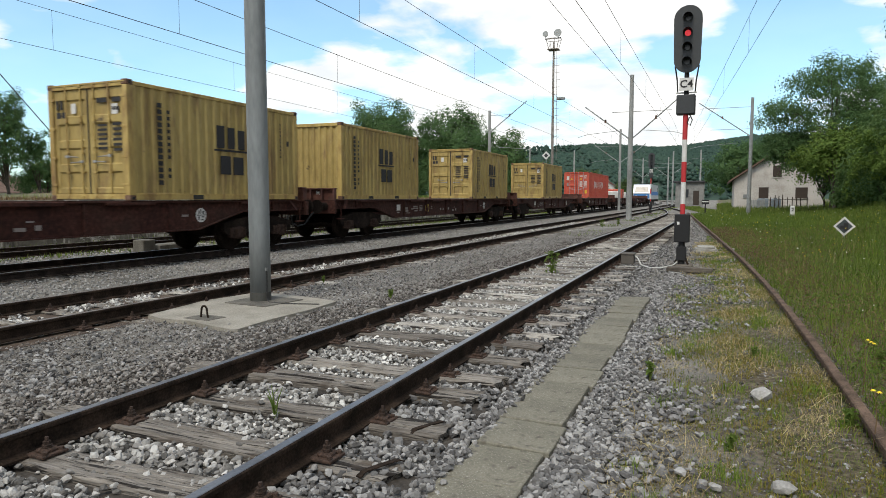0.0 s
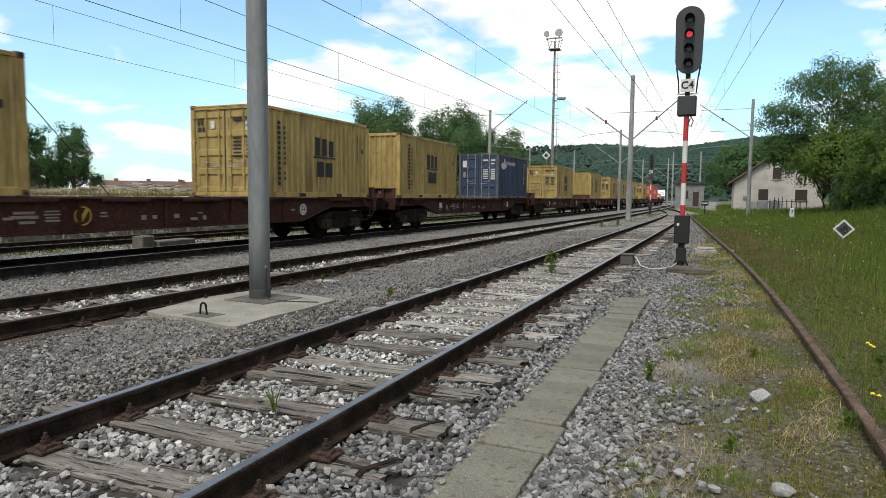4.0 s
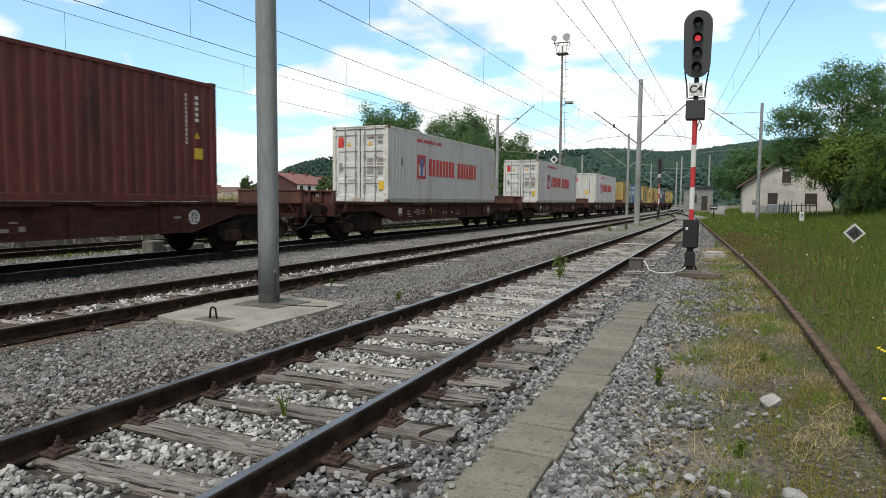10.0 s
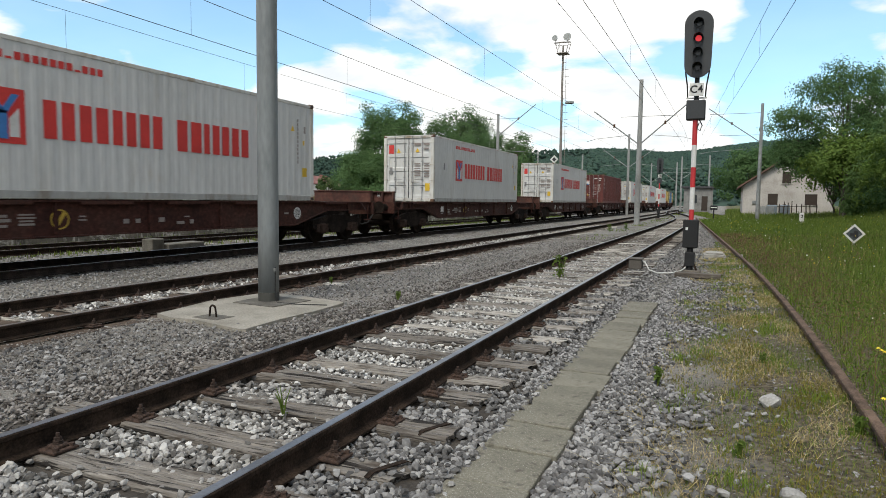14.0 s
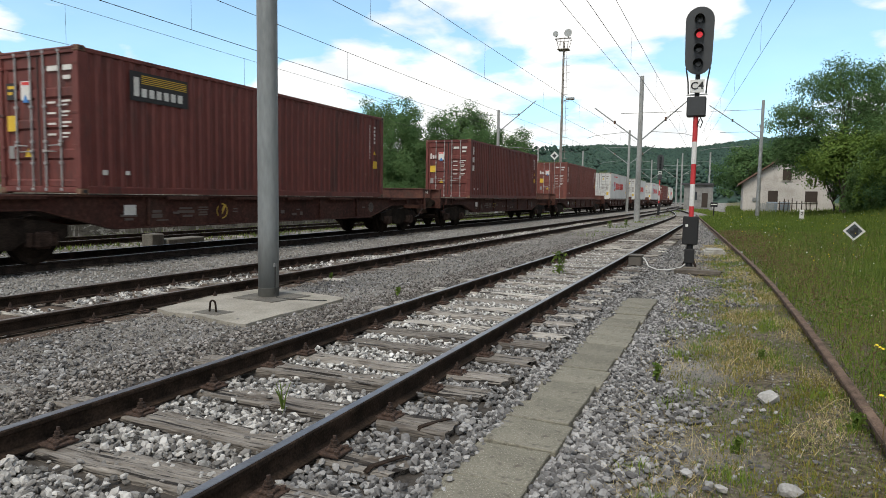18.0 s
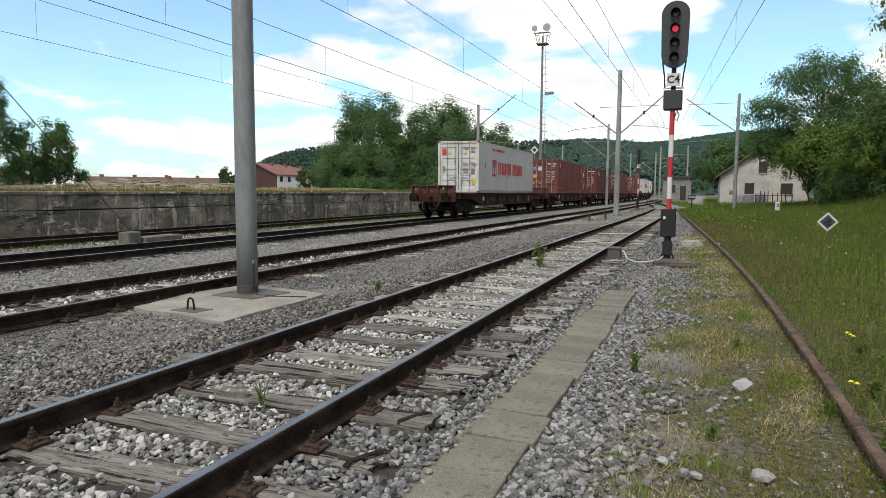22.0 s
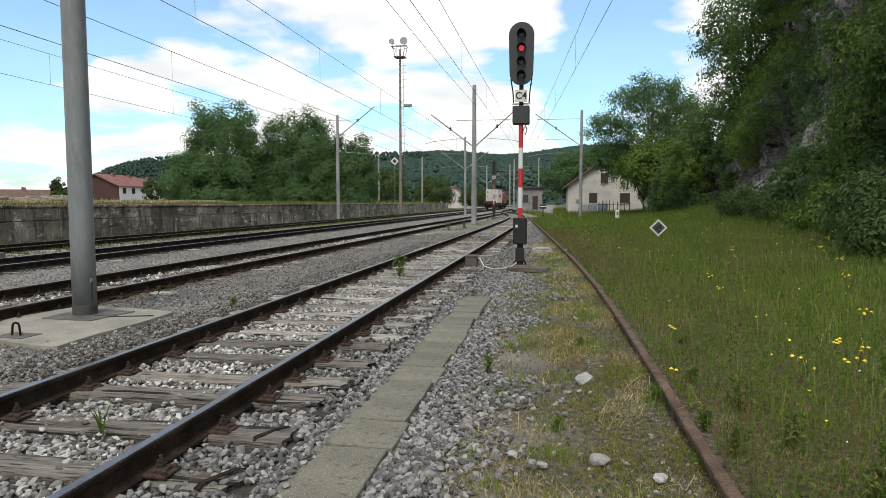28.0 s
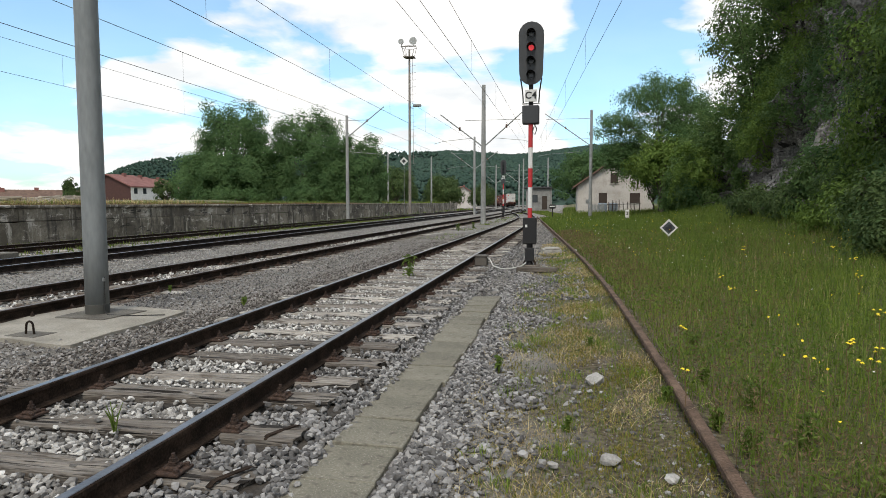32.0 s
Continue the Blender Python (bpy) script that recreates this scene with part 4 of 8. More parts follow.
        for hx in (-0.45, 0.45):
            part("brake_hose", Geo().path([(hx, e * 9.8, D - 0.40), (hx, e * 10.0, D - 0.52), (hx * 0.8, e * 10.2, D - 0.80), (hx * 0.5, e * 10.42, D - 0.86), (hx * 0.3, e * 10.5, D - 0.78)], 0.026, 7), M_GASKET, w)
        for sx in (-1, 1):
            part("buffer", Geo().tube((sx * 0.875, e * 9.79, D - 0.22), (sx * 0.875, e * 10.22, D - 0.22), 0.13, 0.11, 14).tube((sx * 0.875, e * 10.22, D - 0.22), (sx * 0.875, e * 10.27, D - 0.22), 0.21, 0.225, 20), M_DARK, w)
            part("corner_step", Geo().path([(sx * 1.16, e * 9.5, D - 0.12), (sx * 1.22, e * 9.36, D - 0.30), (sx * 1.22, e * 9.36, D - 0.62)], 0.018, 6).box(sx * 1.2 - 0.06, sx * 1.2 + 0.06, e * 9.36 - 0.16, e * 9.36 + 0.16, D - 0.65, D - 0.62), M_WAGON, w)
            part("tie_strap", Geo().add([(sx * 1.17, e * 9.02, D - 0.02), (sx * 1.2, e * 8.90, D - 0.02), (sx * 1.26, e * 9.12, D - 0.30), (sx * 1.23, e * 9.24, D - 0.30), (sx * 1.15, e * 9.02, D - 0.04), (sx * 1.18, e * 8.90, D - 0.04), (sx * 1.24, e * 9.12, D - 0.32), (sx * 1.21, e * 9.24, D - 0.32)], [(0, 1, 2, 3), (4, 7, 6, 5), (0, 4, 5, 1), (1, 5, 6, 2), (2, 6, 7, 3), (3, 7, 4, 0)]), M_WAGON, w)
        yb = e * 7.7
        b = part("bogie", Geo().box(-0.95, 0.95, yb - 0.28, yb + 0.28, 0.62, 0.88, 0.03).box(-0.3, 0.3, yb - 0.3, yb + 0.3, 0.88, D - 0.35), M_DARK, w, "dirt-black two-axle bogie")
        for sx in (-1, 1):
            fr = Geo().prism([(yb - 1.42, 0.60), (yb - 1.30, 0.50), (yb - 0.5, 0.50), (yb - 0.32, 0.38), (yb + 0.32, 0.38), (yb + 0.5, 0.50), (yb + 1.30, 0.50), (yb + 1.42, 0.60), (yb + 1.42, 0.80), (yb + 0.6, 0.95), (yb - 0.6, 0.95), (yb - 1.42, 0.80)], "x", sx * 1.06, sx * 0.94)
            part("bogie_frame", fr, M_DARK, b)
            for d in (-0.9, 0.9):
                y = yb + d
                wh = Geo()
                prof = [(0.10, 0.0), (0.36, 0.02), (0.40, 0.0), (0.46, 0.0), (0.465, 0.10), (0.495, 0.115), (0.495, 0.135), (0.38, 0.135), (0.34, 0.10), (0.10, 0.12)]
                n = 28
                v = [(sx * (0.82 - a), y + r * math.cos(2 * math.pi * i / n), 0.535 + r * math.sin(2 * math.pi * i / n)) for r, a in prof for i in range(n)]
                f = [(j * n + i, j * n + (i + 1) % n, (j + 1) * n + (i + 1) % n, (j + 1) * n + i) for j in range(len(prof) - 1) for i in range(n)]
                wh.add(v, f)
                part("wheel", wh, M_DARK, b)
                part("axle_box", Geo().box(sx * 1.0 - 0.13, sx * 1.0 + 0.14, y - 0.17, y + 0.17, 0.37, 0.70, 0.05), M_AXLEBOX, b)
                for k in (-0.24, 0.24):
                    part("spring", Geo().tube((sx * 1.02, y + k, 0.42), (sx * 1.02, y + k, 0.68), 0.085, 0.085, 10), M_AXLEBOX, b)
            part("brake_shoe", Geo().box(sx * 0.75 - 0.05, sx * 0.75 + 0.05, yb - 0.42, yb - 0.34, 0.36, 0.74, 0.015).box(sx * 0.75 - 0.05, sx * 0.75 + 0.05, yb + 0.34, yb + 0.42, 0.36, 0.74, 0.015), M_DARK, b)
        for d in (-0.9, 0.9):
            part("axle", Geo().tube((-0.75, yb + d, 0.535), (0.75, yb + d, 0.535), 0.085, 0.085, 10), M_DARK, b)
    return w


M_MARK_GREY = plain("faded_stencil", (0.22, 0.19, 0.175), 0.8)


def paint(name, dark, mid, light, rust, amount=0.35):
    """Container paint: sun-faded, streaked and chalky, with rust runs."""
    return material(name, (dark, mid, light), 0.62, 0, 0.7, 9, 0.10, 30, dirt=rust, dirt_amount=amount, dirt_scale=2.6, stretch=(1, 1, 0.35))


def corrugated(axis, u0, u1, z0, z1, out, depth, pitch):
    """A folded steel sheet; u runs along axis, the outer face lies at out."""
    g = Geo()
    n = max(2, round((u1 - u0) / pitch))
    p = (u1 - u0) / n
    us = []
    for k in range(n):
        a = u0 + k * p
        us += [(a, 0), (a + p * 0.30, 0), (a + p * 0.44, 1), (a + p * 0.86, 1)]
    us.append((u1, 0))
    sgn = 1 if out > 0 else -1
    v = []
    for u, d in us:
        o = out - sgn * depth * d
        for z in (z0, z1):
            v.append((o, u, z) if axis == "y" else (u, o, z))
    return g.add(v, [(2 * i, 2 * i + 2, 2 * i + 3, 2 * i + 1) for i in range(len(us) - 1)])


def slab_on(g, face, out, u0, u1, z0, z1, lift=0.006):
    """A thin plate of marking on a side ('x') or an end ('y')."""
    s = 1 if out > 0 else -1
    a, b = sorted((out + s * 0.001, out + s * lift))
    return g.box(a, b, u0, u1, z0, z1) if face == "x" else g.box(u0, u1, a, b, z0, z1)


def triangle(face, out, u, z, w):
    s = 1 if out > 0 else -1
    o = [(u - w / 2, z - w * 0.45), (u + w / 2, z - w * 0.45), (u, z + w * 0.45)]
    return Geo().prism(o, face, out + s * 0.001, out + s * 0.007)


def container_model(name, label, L, H, wall, trim, pitch, scheme):
    c = thing(name, label, "shipping container", group="containers on the train")
    hl, W = L / 2, 1.219
    for sx in (-1, 1):
        part("side_wall", corrugated("y", -hl + 0.16, hl - 0.16, 0.155, H - 0.10, sx * (W - 0.008), 0.010 if scheme["kind"] == "white" else 0.030, pitch), wall, c)
        part("top_rail", Geo().box(min(sx * W, sx * (W - 0.06)), max(sx * W, sx * (W - 0.06)), -hl + 0.16, hl - 0.16, H - 0.115, H - 0.03, 0.008), trim, c)
        part("bottom_rail", Geo().box(min(sx * W, sx * (W - 0.05)), max(sx * W, sx * (W - 0.05)), -hl + 0.16, hl - 0.16, 0.02, 0.165, 0.008), scheme.get("rail", trim), c)
        if L < 7:
            for y in (-1.03, 1.03):
                # pocket is not cut: a black plate paints its dark inside
                part("fork_pocket", Geo().box(min(sx * W, sx * (W + 0.004)), max(sx * W, sx * (W + 0.004)), y - 0.17, y + 0.17, 0.03, 0.135), M_GASKET, c)
        for e in (-1, 1):
            part("corner_post", Geo().box(min(sx * W, sx * (W - 0.14)), max(sx * W, sx * (W - 0.14)), min(e * hl, e * (hl - 0.165)), max(e * hl, e * (hl - 0.165)), 0.118, H - 0.118, 0.012), trim, c)
            for z in (0, H - 0.118):
                part("corner_casting", Geo().box(min(sx * 1.222, sx * 1.06), max(sx * 1.222, sx * 1.06), min(e * (hl + 0.003), e * (hl - 0.178)), max(e * (hl + 0.003), e * (hl - 0.178)), z, z + 0.118, 0.014), M_CASTING, c)
                # hole is not cut either; its inner shade is this black plate
                part("casting_hole", Geo().box(min(sx * 1.222, sx * 1.226), max(sx * 1.222, sx * 1.226), e * (hl - 0.09) - 0.04, e * (hl - 0.09) + 0.04, z + 0.03, z + 0.09), M_GASKET, c)
    part("roof", corrugated_roof(L, H, pitch), trim, c)
    part("floor", Geo().box(-1.16, 1.16, -hl + 0.1, hl - 0.1, 0.10, 0.15), M_DARK, c)
    # closed end
    part("front_wall", corrugated("x", -W + 0.14, W - 0.14, 0.16, H - 0.12, hl - 0.03, 0.045, 0.25), wall, c)
    part("front_header", Geo().box(-W + 0.14, W - 0.14, hl - 0.06, hl - 0.005, H - 0.13, H - 0.02, 0.008), trim, c)
    part("front_sill", Geo().box(-W + 0.14, W - 0.14, hl - 0.06, hl - 0.005, 0.03, 0.165, 0.008), trim, c)
    # door end
    yd = -hl
    part("door_header", Geo().box(-W + 0.14, W - 0.14, yd + 0.004, yd + 0.09, H - 0.14, H - 0.02, 0.008), trim, c)
    part("door_sill", Geo().box(-W + 0.14, W - 0.14, yd + 0.004, yd + 0.09, 0.03, 0.15, 0.008), trim, c)
    for sx in (-1, 1):
        xa, xb = sorted((sx * 0.012, sx * (W - 0.15)))
        z0, z1 = 0.16, H - 0.15
        d = part("door", door_geo(xa, xb, yd + 0.045, z0, z1), wall, c)
        part("gasket", Geo().box(min(sx * 0.003, sx * 0.016), max(sx * 0.003, sx * 0.016), yd + 0.03, yd + 0.05, z0, z1), M_GASKET, d)
        for rx in (0.20, 0.66):
            rod = part("lock_rod", Geo().tube((sx * rx, yd + 0.015, 0.06), (sx * rx, yd + 0.015, H - 0.06), 0.0185, 0.0185, 8), scheme["rod"], d)
            gb = Geo()
            for z in (0.09, 0.62, 1.05, 1.75, H - 0.08):
                gb.box(sx * rx - 0.04, sx * rx + 0.04, yd - 0.012, yd + 0.04, z - 0.028, z + 0.028, 0.006)
            tagged(part("guide", gb, scheme["rod"], rod), kind="stuff")
            zz = 0.86 if rx < 0.5 else 0.98
            part("handle", Geo().tube((sx * rx, yd + 0.0, zz), (sx * (rx + (0.34 if rx < 0.5 else -0.34)), yd - 0.008, zz - 0.015), 0.013, 0.013, 6).box(sx * rx - 0.045, sx * rx + 0.045, yd - 0.02, yd + 0.02, zz - 0.03, zz + 0.03, 0.006), M_ROD, rod)
        for z in (0.35, 0.95, 1.6, H - 0.35):
            part("hinge", Geo().box(min(sx * 1.03, sx * 1.20), max(sx * 1.03, sx * 1.20), yd - 0.008, yd + 0.03, z - 0.03, z + 0.03, 0.006), trim, d)
    decorate(c, L, H, scheme)
    return c


def corrugated_roof(L, H, pitch):
    g = Geo()
    n = round((L - 0.4) / (pitch * 0.75))
    us = []
    for k in range(n):
        a = -L / 2 + 0.2 + k * (L - 0.4) / n
        p = (L - 0.4) / n
        us += [(a, 0), (a + p * 0.35, 0), (a + p * 0.5, 1), (a + p * 0.85, 1)]
    v = []
    for u, d in us:
        v += [(-1.17, u, H - 0.035 - 0.018 * (1 - d)), (1.17, u, H - 0.035 - 0.018 * (1 - d))]
    g.add(v, [(2 * i, 2 * i + 1, 2 * i + 3, 2 * i + 2) for i in range(len(us) - 1)])
    for e in (-1, 1):
        g.box(-1.17, 1.17, e * (L / 2 - 0.10) - 0.11, e * (L / 2 - 0.10) + 0.09, H - 0.06, H - 0.03)
    return g


def door_geo(xa, xb, y, z0, z1):
    """A door leaf with pressed horizontal recesses."""
    g = Geo()
    n = 4
    zs = []
    step = (z1 - z0 - 0.16) / n
    prof = [(z0, 0)]
    for k in range(n):
        a = z0 + 0.08 + k * step
        prof += [(a + 0.03, 0), (a + 0.06, 0.036), (a + step - 0.16, 0.036), (a + step - 0.12, 0)]
    prof.append((z1, 0))
    xi, xj = xa + 0.09, xb - 0.09
    v, f = [], []
    for z, d in prof:
        v += [(xa, y, z), (xi, y, z), (xi + (0.03 if d else 0), y + d, z), (xj - (0.03 if d else 0), y + d, z), (xj, y, z), (xb, y, z)]
    for i in range(len(prof) - 1):
        for j in range(5):
            f.append((i * 6 + j, i * 6 + j + 1, (i + 1) * 6 + j + 1, (i + 1) * 6 + j))
    return g.add(v, f)


def decorate(c, L, H, scheme):
    hl, X, Y = L / 2, 1.2125, -L / 2 + 0.043
    for sx in (-1, 1):
        out = sx * X

        def u(y):
            # reading direction runs left to right seen from either side
            return y * sx
        def plate(name, m, label, *rects):
            g = Geo()
            for y0, y1, z0, z1 in rects:
                a, b = sorted((u(y0), u(y1)))
                slab_on(g, "x", out, a, b, z0, z1)
                if len(rects) <= 2:
                    part(name, g, m, c, label)
                    g = Geo()
            if len(rects) > 2:
                tagged(part(name, g, m, c, label), kind="stuff")
        kind = scheme["kind"]
        if kind == "yellow":
            for r in ((-0.36, -0.08, 1.32, 1.88), (0.04, 0.30, 1.32, 1.86), (0.42, 0.68, 1.32, 1.82), (-0.46, 0.80, 1.24, 1.29), (-0.24, 0.14, 0.66, 1.13), (0.24, 0.62, 0.66, 1.12)):
                plate("emblem_block", M_MARK_BLACK, "black painted emblem block", r)
            plate("stencil_column", M_MARK_BLACK, "column of black stencil bars", *[(-2.22, -2.09, 0.36 + 0.144 * k, 0.46 + 0.144 * k) for k in range(13)])
            plate("stencil_column", M_MARK_BLACK, "column of black stencil bars", *[(-1.94, -1.86, 0.52 + 0.145 * k, 0.60 + 0.145 * k) for k in range(11) if k != 2])
            plate("stencil_column", M_MARK_BLACK, "", *[(2.2, 2.235, 1.2 + 0.1 * k, 1.27 + 0.1 * k) for k in range(10)], (2.5, 2.6, 1.55, 1.7))
        elif kind == "white":
            plate("emblem", M_MARK_RED, "red square emblem", (-3.59, -2.78, 0.98, 1.95))
            g = Geo()
            for pts in ([(-3.48, 1.10), (-3.30, 1.10), (-3.30, 1.42), (-3.48, 1.62)], [(-3.07, 1.10), (-2.89, 1.10), (-2.89, 1.62), (-3.07, 1.42)]):
                g.prism([(u(a), b) for a, b in pts], "x", out + sx * 0.007, out + sx * 0.010)
            part("emblem_white", g, M_MARK_WHITE, c)
            g = Geo()
            for pts in ([(-3.27, 1.06), (-3.10, 1.06), (-3.10, 1.55), (-3.27, 1.55)], [(-3.48, 1.85), (-3.34, 1.85), (-3.12, 1.50), (-3.26, 1.50)], [(-3.02, 1.85), (-2.89, 1.85), (-3.11, 1.50), (-3.25, 1.50)]):
                g.prism([(u(a), b) for a, b in pts], "x", out + sx * 0.011, out + sx * 0.014)
            part("emblem_blue", g, M_MARK_BLUE, c)
            # name as plain red strokes
            y, widths = -2.47, (0.72, 0.72, 0.66, 0.68, 0.30, 0.84, 0.24, 0.66, 0.70)
            for k, wd in enumerate(widths):
                if k != 4:
                    for a, b in ([(0, 0.19)] if wd < 0.3 else [(0.03, wd * 0.40), (wd * 0.54, wd - 0.06)]):
                        g = Geo()
                        pts = [(y + a, 1.13), (y + b, 1.13), (y + b, 1.84), (y + a, 1.84)]
                        g.prism([(u(p), q) for p, q in pts], "x", out + sx * 0.001, out + sx * 0.006)
                        part("name_block", g, M_MARK_RED, c, "large red painted block")
                y += wd + 0.02
            plate("address_bar", M_MARK_RED, "thin red line of bars", *[(-3.60 + 0.165 * k, -3.60 + 0.165 * k + 0.12, 2.46, 2.46 + (0.14 if k not in (3, 11) else 0.04)) for k in range(15)])
            part("warning_mark", triangle("x", out, u(5.06), 2.10, 0.17), M_MARK_YELLOW, c, "yellow warning triangle")
            plate("caution_label", M_MARK_YELLOW, "yellow caution label", (5.52, 5.74, 0.72, 0.98), (5.55, 5.62, 1.65, 1.78))
            plate("stencil_column", M_MARK_GREY, "", *[(5.28, 5.33, 1.1 + 0.12 * k, 1.19 + 0.12 * k) for k in range(11)], (5.60, 5.68, 2.0, 2.2))
            plate("worn_patch", M_SCUFF, "grey scuffed patch", (-5.0, -4.86, 1.42, 1.72))
        elif kind in ("brown", "label", "column"):
            if kind == "brown":
                for r in ((-5.76, -5.62, 2.16, 2.54), (-5.82, -5.58, 1.78, 2.02), (-5.82, -5.58, 1.36, 1.62)):
                    plate("stencil_block", M_MARK_WHITE, "large white stencil block", r)
            if kind == "label":
                plate("banner", M_MARK_BLACK, "dark banner with yellow streaks", (-4.9, -3.3, 2.0, 2.62))
                g = Geo()
                for k in range(5):
                    a, b = sorted((u(-4.6), u(-3.35)))
                    g.box(min(out + sx * 0.007, out + sx * 0.010), max(out + sx * 0.007, out + sx * 0.010), a, b, 2.38 + 0.04 * k, 2.395 + 0.04 * k)
                tagged(part("streak", g, M_MARK_YELLOW, c), kind="stuff")
                g = Geo()
                for k in range(7):
                    a, b = sorted((u(-4.8 + 0.2 * k), u(-4.67 + 0.2 * k)))
                    g.box(min(out + sx * 0.007, out + sx * 0.010), max(out + sx * 0.007, out + sx * 0.010), a, b, 2.1, 2.28 + (0.22 if k == 0 else 0))
                tagged(part("banner_bar", g, M_MARK_WHITE, c), kind="stuff")
            if kind == "column":
                plate("emblem", M_MARK_BLUE, "small blue emblem", (-5.45, -5.05, 2.15, 2.62))
                part("emblem_bar", slab_on(Geo(), "x", out, *sorted((u(-5.36), u(-5.16))), 2.28, 2.5, 0.010), M_MARK_YELLOW, c)
            plate("stencil_column", M_MARK_WHITE, "", *[(5.1, 5.14, 1.35 + 0.1 * k, 1.42 + 0.1 * k) for k in range(12)], *[(5.4, 5.5, 1.9 + 0.13 * k, 1.98 + 0.13 * k) for k in range(5)])
            part("warning_mark", triangle("x", out, u(5.45), 1.58, 0.16), M_MARK_YELLOW, c, "yellow warning triangle")
            plate("caution_label", M_MARK_YELLOW, "yellow caution label", (5.36, 5.62, 1.02, 1.28))
            plate("sill_mark", M_MARK_WHITE, "", (-5.6, -5.48, 0.40, 0.50), (-5.05, -4.95, 0.42, 0.50))
        elif kind == "navy":
            g = Geo()
            for pts in ([(-2.55, 1.9), (-2.3, 2.12), (-2.0, 2.0), (-1.75, 1.75), (-2.0, 1.68), (-2.3, 1.72)], [(-2.0, 2.0), (-1.95, 2.30), (-1.78, 2.32), (-1.72, 2.05), (-1.6, 1.92), (-1.75, 1.75)], [(-1.75, 1.9), (-1.45, 1.98), (-1.42, 1.9), (-1.7, 1.78)]):
                g.prism([(u(a), b) for a, b in pts], "x", out + sx * 0.001, out + sx * 0.006)
            part("emblem", g, M_MARK_WHITE, c, "white painted emblem")
            plate("name_bar", M_MARK_WHITE, "white painted bars", *[r for k in range(6) for r in ((-1.50 + 0.31 * k, -1.44 + 0.31 * k, 1.98, 2.18), (-1.33 + 0.31 * k, -1.27 + 0.31 * k, 1.98, 2.18))])
            plate("stencil_column", M_MARK_WHITE, "", *[(2.22, 2.27, 0.9 + 0.12 * k, 1.0 + 0.12 * k) for k in range(11)], *[(2.5, 2.56, 1.75 + 0.12 * k, 1.85 + 0.12 * k) for k in range(4)])
            plate("caution_label", M_MARK_YELLOW, "", (2.48, 2.60, 1.25, 1.40))
        elif kind == "blue":
            plate("placard", M_MARK_WHITE, "white rectangular placard", (-2.5, -2.2, 1.80, 2.22))
            plate("repair_patch", M_PATCH, "lighter repainted patches", (0.25, 0.75, 0.95, 1.5), (-1.1, -0.7, 0.2, 0.42), (2.1, 2.5, 0.5, 1.1))
            plate("stencil_column", M_MARK_WHITE, "", *[(1.95 + 0.28 * (k % 2), 2.0 + 0.28 * (k % 2), 1.5 + 0.16 * k, 1.62 + 0.16 * k) for k in range(5)])
        elif kind == "red":
            plate("name_bar", M_MARK_WHITE, "white painted strokes", *[(-3.2 + 0.7 * k, -2.9 + 0.7 * k, 1.0 + 0.12 * (k % 2), 1.7) for k in range(8)])
    # door end markings
    white = scheme["mark"]
    g = Geo()
    for z0, z1, x0, x1 in ((H - 0.46, H - 0.36, 0.28, 0.58), (H - 0.46, H - 0.36, 0.74, 1.0), (H - 0.64, H - 0.56, 0.74, 0.95)):
        slab_on(g, "y", Y, x0, x1, z0, z1)
    maroon = scheme["kind"] in ("brown", "label", "column")
    for k in range(4 if maroon else 6):
        if maroon:
            slab_on(g, "y", Y, 0.26, 0.50, 1.17 + 0.21 * k, 1.21 + 0.21 * k, 0.004)
            slab_on(g, "y", Y, 0.68, 0.90 + 0.04 * (k % 2), 1.19 + 0.21 * k, 1.23 + 0.21 * k, 0.004)
            slab_on(g, "y", Y, 0.68, 0.84, 1.12 + 0.21 * k, 1.15 + 0.21 * k, 0.004)
            continue
        slab_on(g, "y", Y, 0.28, 0.56, 1.12 + 0.10 * k, 1.17 + 0.10 * k, 0.004)
        slab_on(g, "y", Y, 0.74, 1.0, 1.08 + 0.11 * k, 1.14 + 0.11 * k, 0.004)
    tagged(part("stencil_bar", g, white, c), kind="stuff")
    if scheme["kind"] == "yellow":
        part("door_emblem", slab_on(slab_on(slab_on(slab_on(Geo(), "y", Y, -1.0, -0.93, H - 0.56, H - 0.36), "y", Y, -0.87, -0.80, H - 0.56, H - 0.36), "y", Y, -0.99, -0.86, H - 0.75, H - 0.62), "y", Y, -0.82, -0.72, H - 0.75, H - 0.62), M_MARK_BLACK, c, "small black emblem")
        part("sticker", slab_on(Geo(), "y", Y, -0.52, -0.38, H - 0.66, H - 0.44), M_MARK_WHITE, c)
        part("sticker", slab_on(Geo(), "y", Y, 0.72, 0.9, H - 0.72, H - 0.50), M_MARK_WHITE, c)
    elif maroon:
        if scheme["kind"] == "brown":
            for x0, x1, z1 in ((-0.98, -0.90, 2.22), (-0.86, -0.76, 2.14), (-0.73, -0.64, 2.14)):
                part("door_block", slab_on(Geo(), "y", Y, x0, x1, 1.96, z1), M_MARK_WHITE, c, "white painted block")
        else:
            pl = part("placard", slab_on(Geo(), "y", Y, -0.98, -0.66, 1.92, 2.26), M_MARK_BLACK if scheme["kind"] == "label" else M_MARK_BLUE, c, "dark square placard")
            part("placard_bar", slab_on(slab_on(Geo(), "y", Y, -0.93, -0.72, 2.14, 2.20, 0.010), "y", Y, -0.93, -0.80, 2.02, 2.08, 0.010), M_MARK_YELLOW, pl)
        pl = part("placard", slab_on(Geo(), "y", Y, -0.53, -0.24, 1.90, 2.28), M_MARK_WHITE, c, "white placard with red and blue wedges")
        part("wedge", triangle("y", Y - 0.005, -0.385, 1.93, 0.18), M_MARK_BLUE, pl)
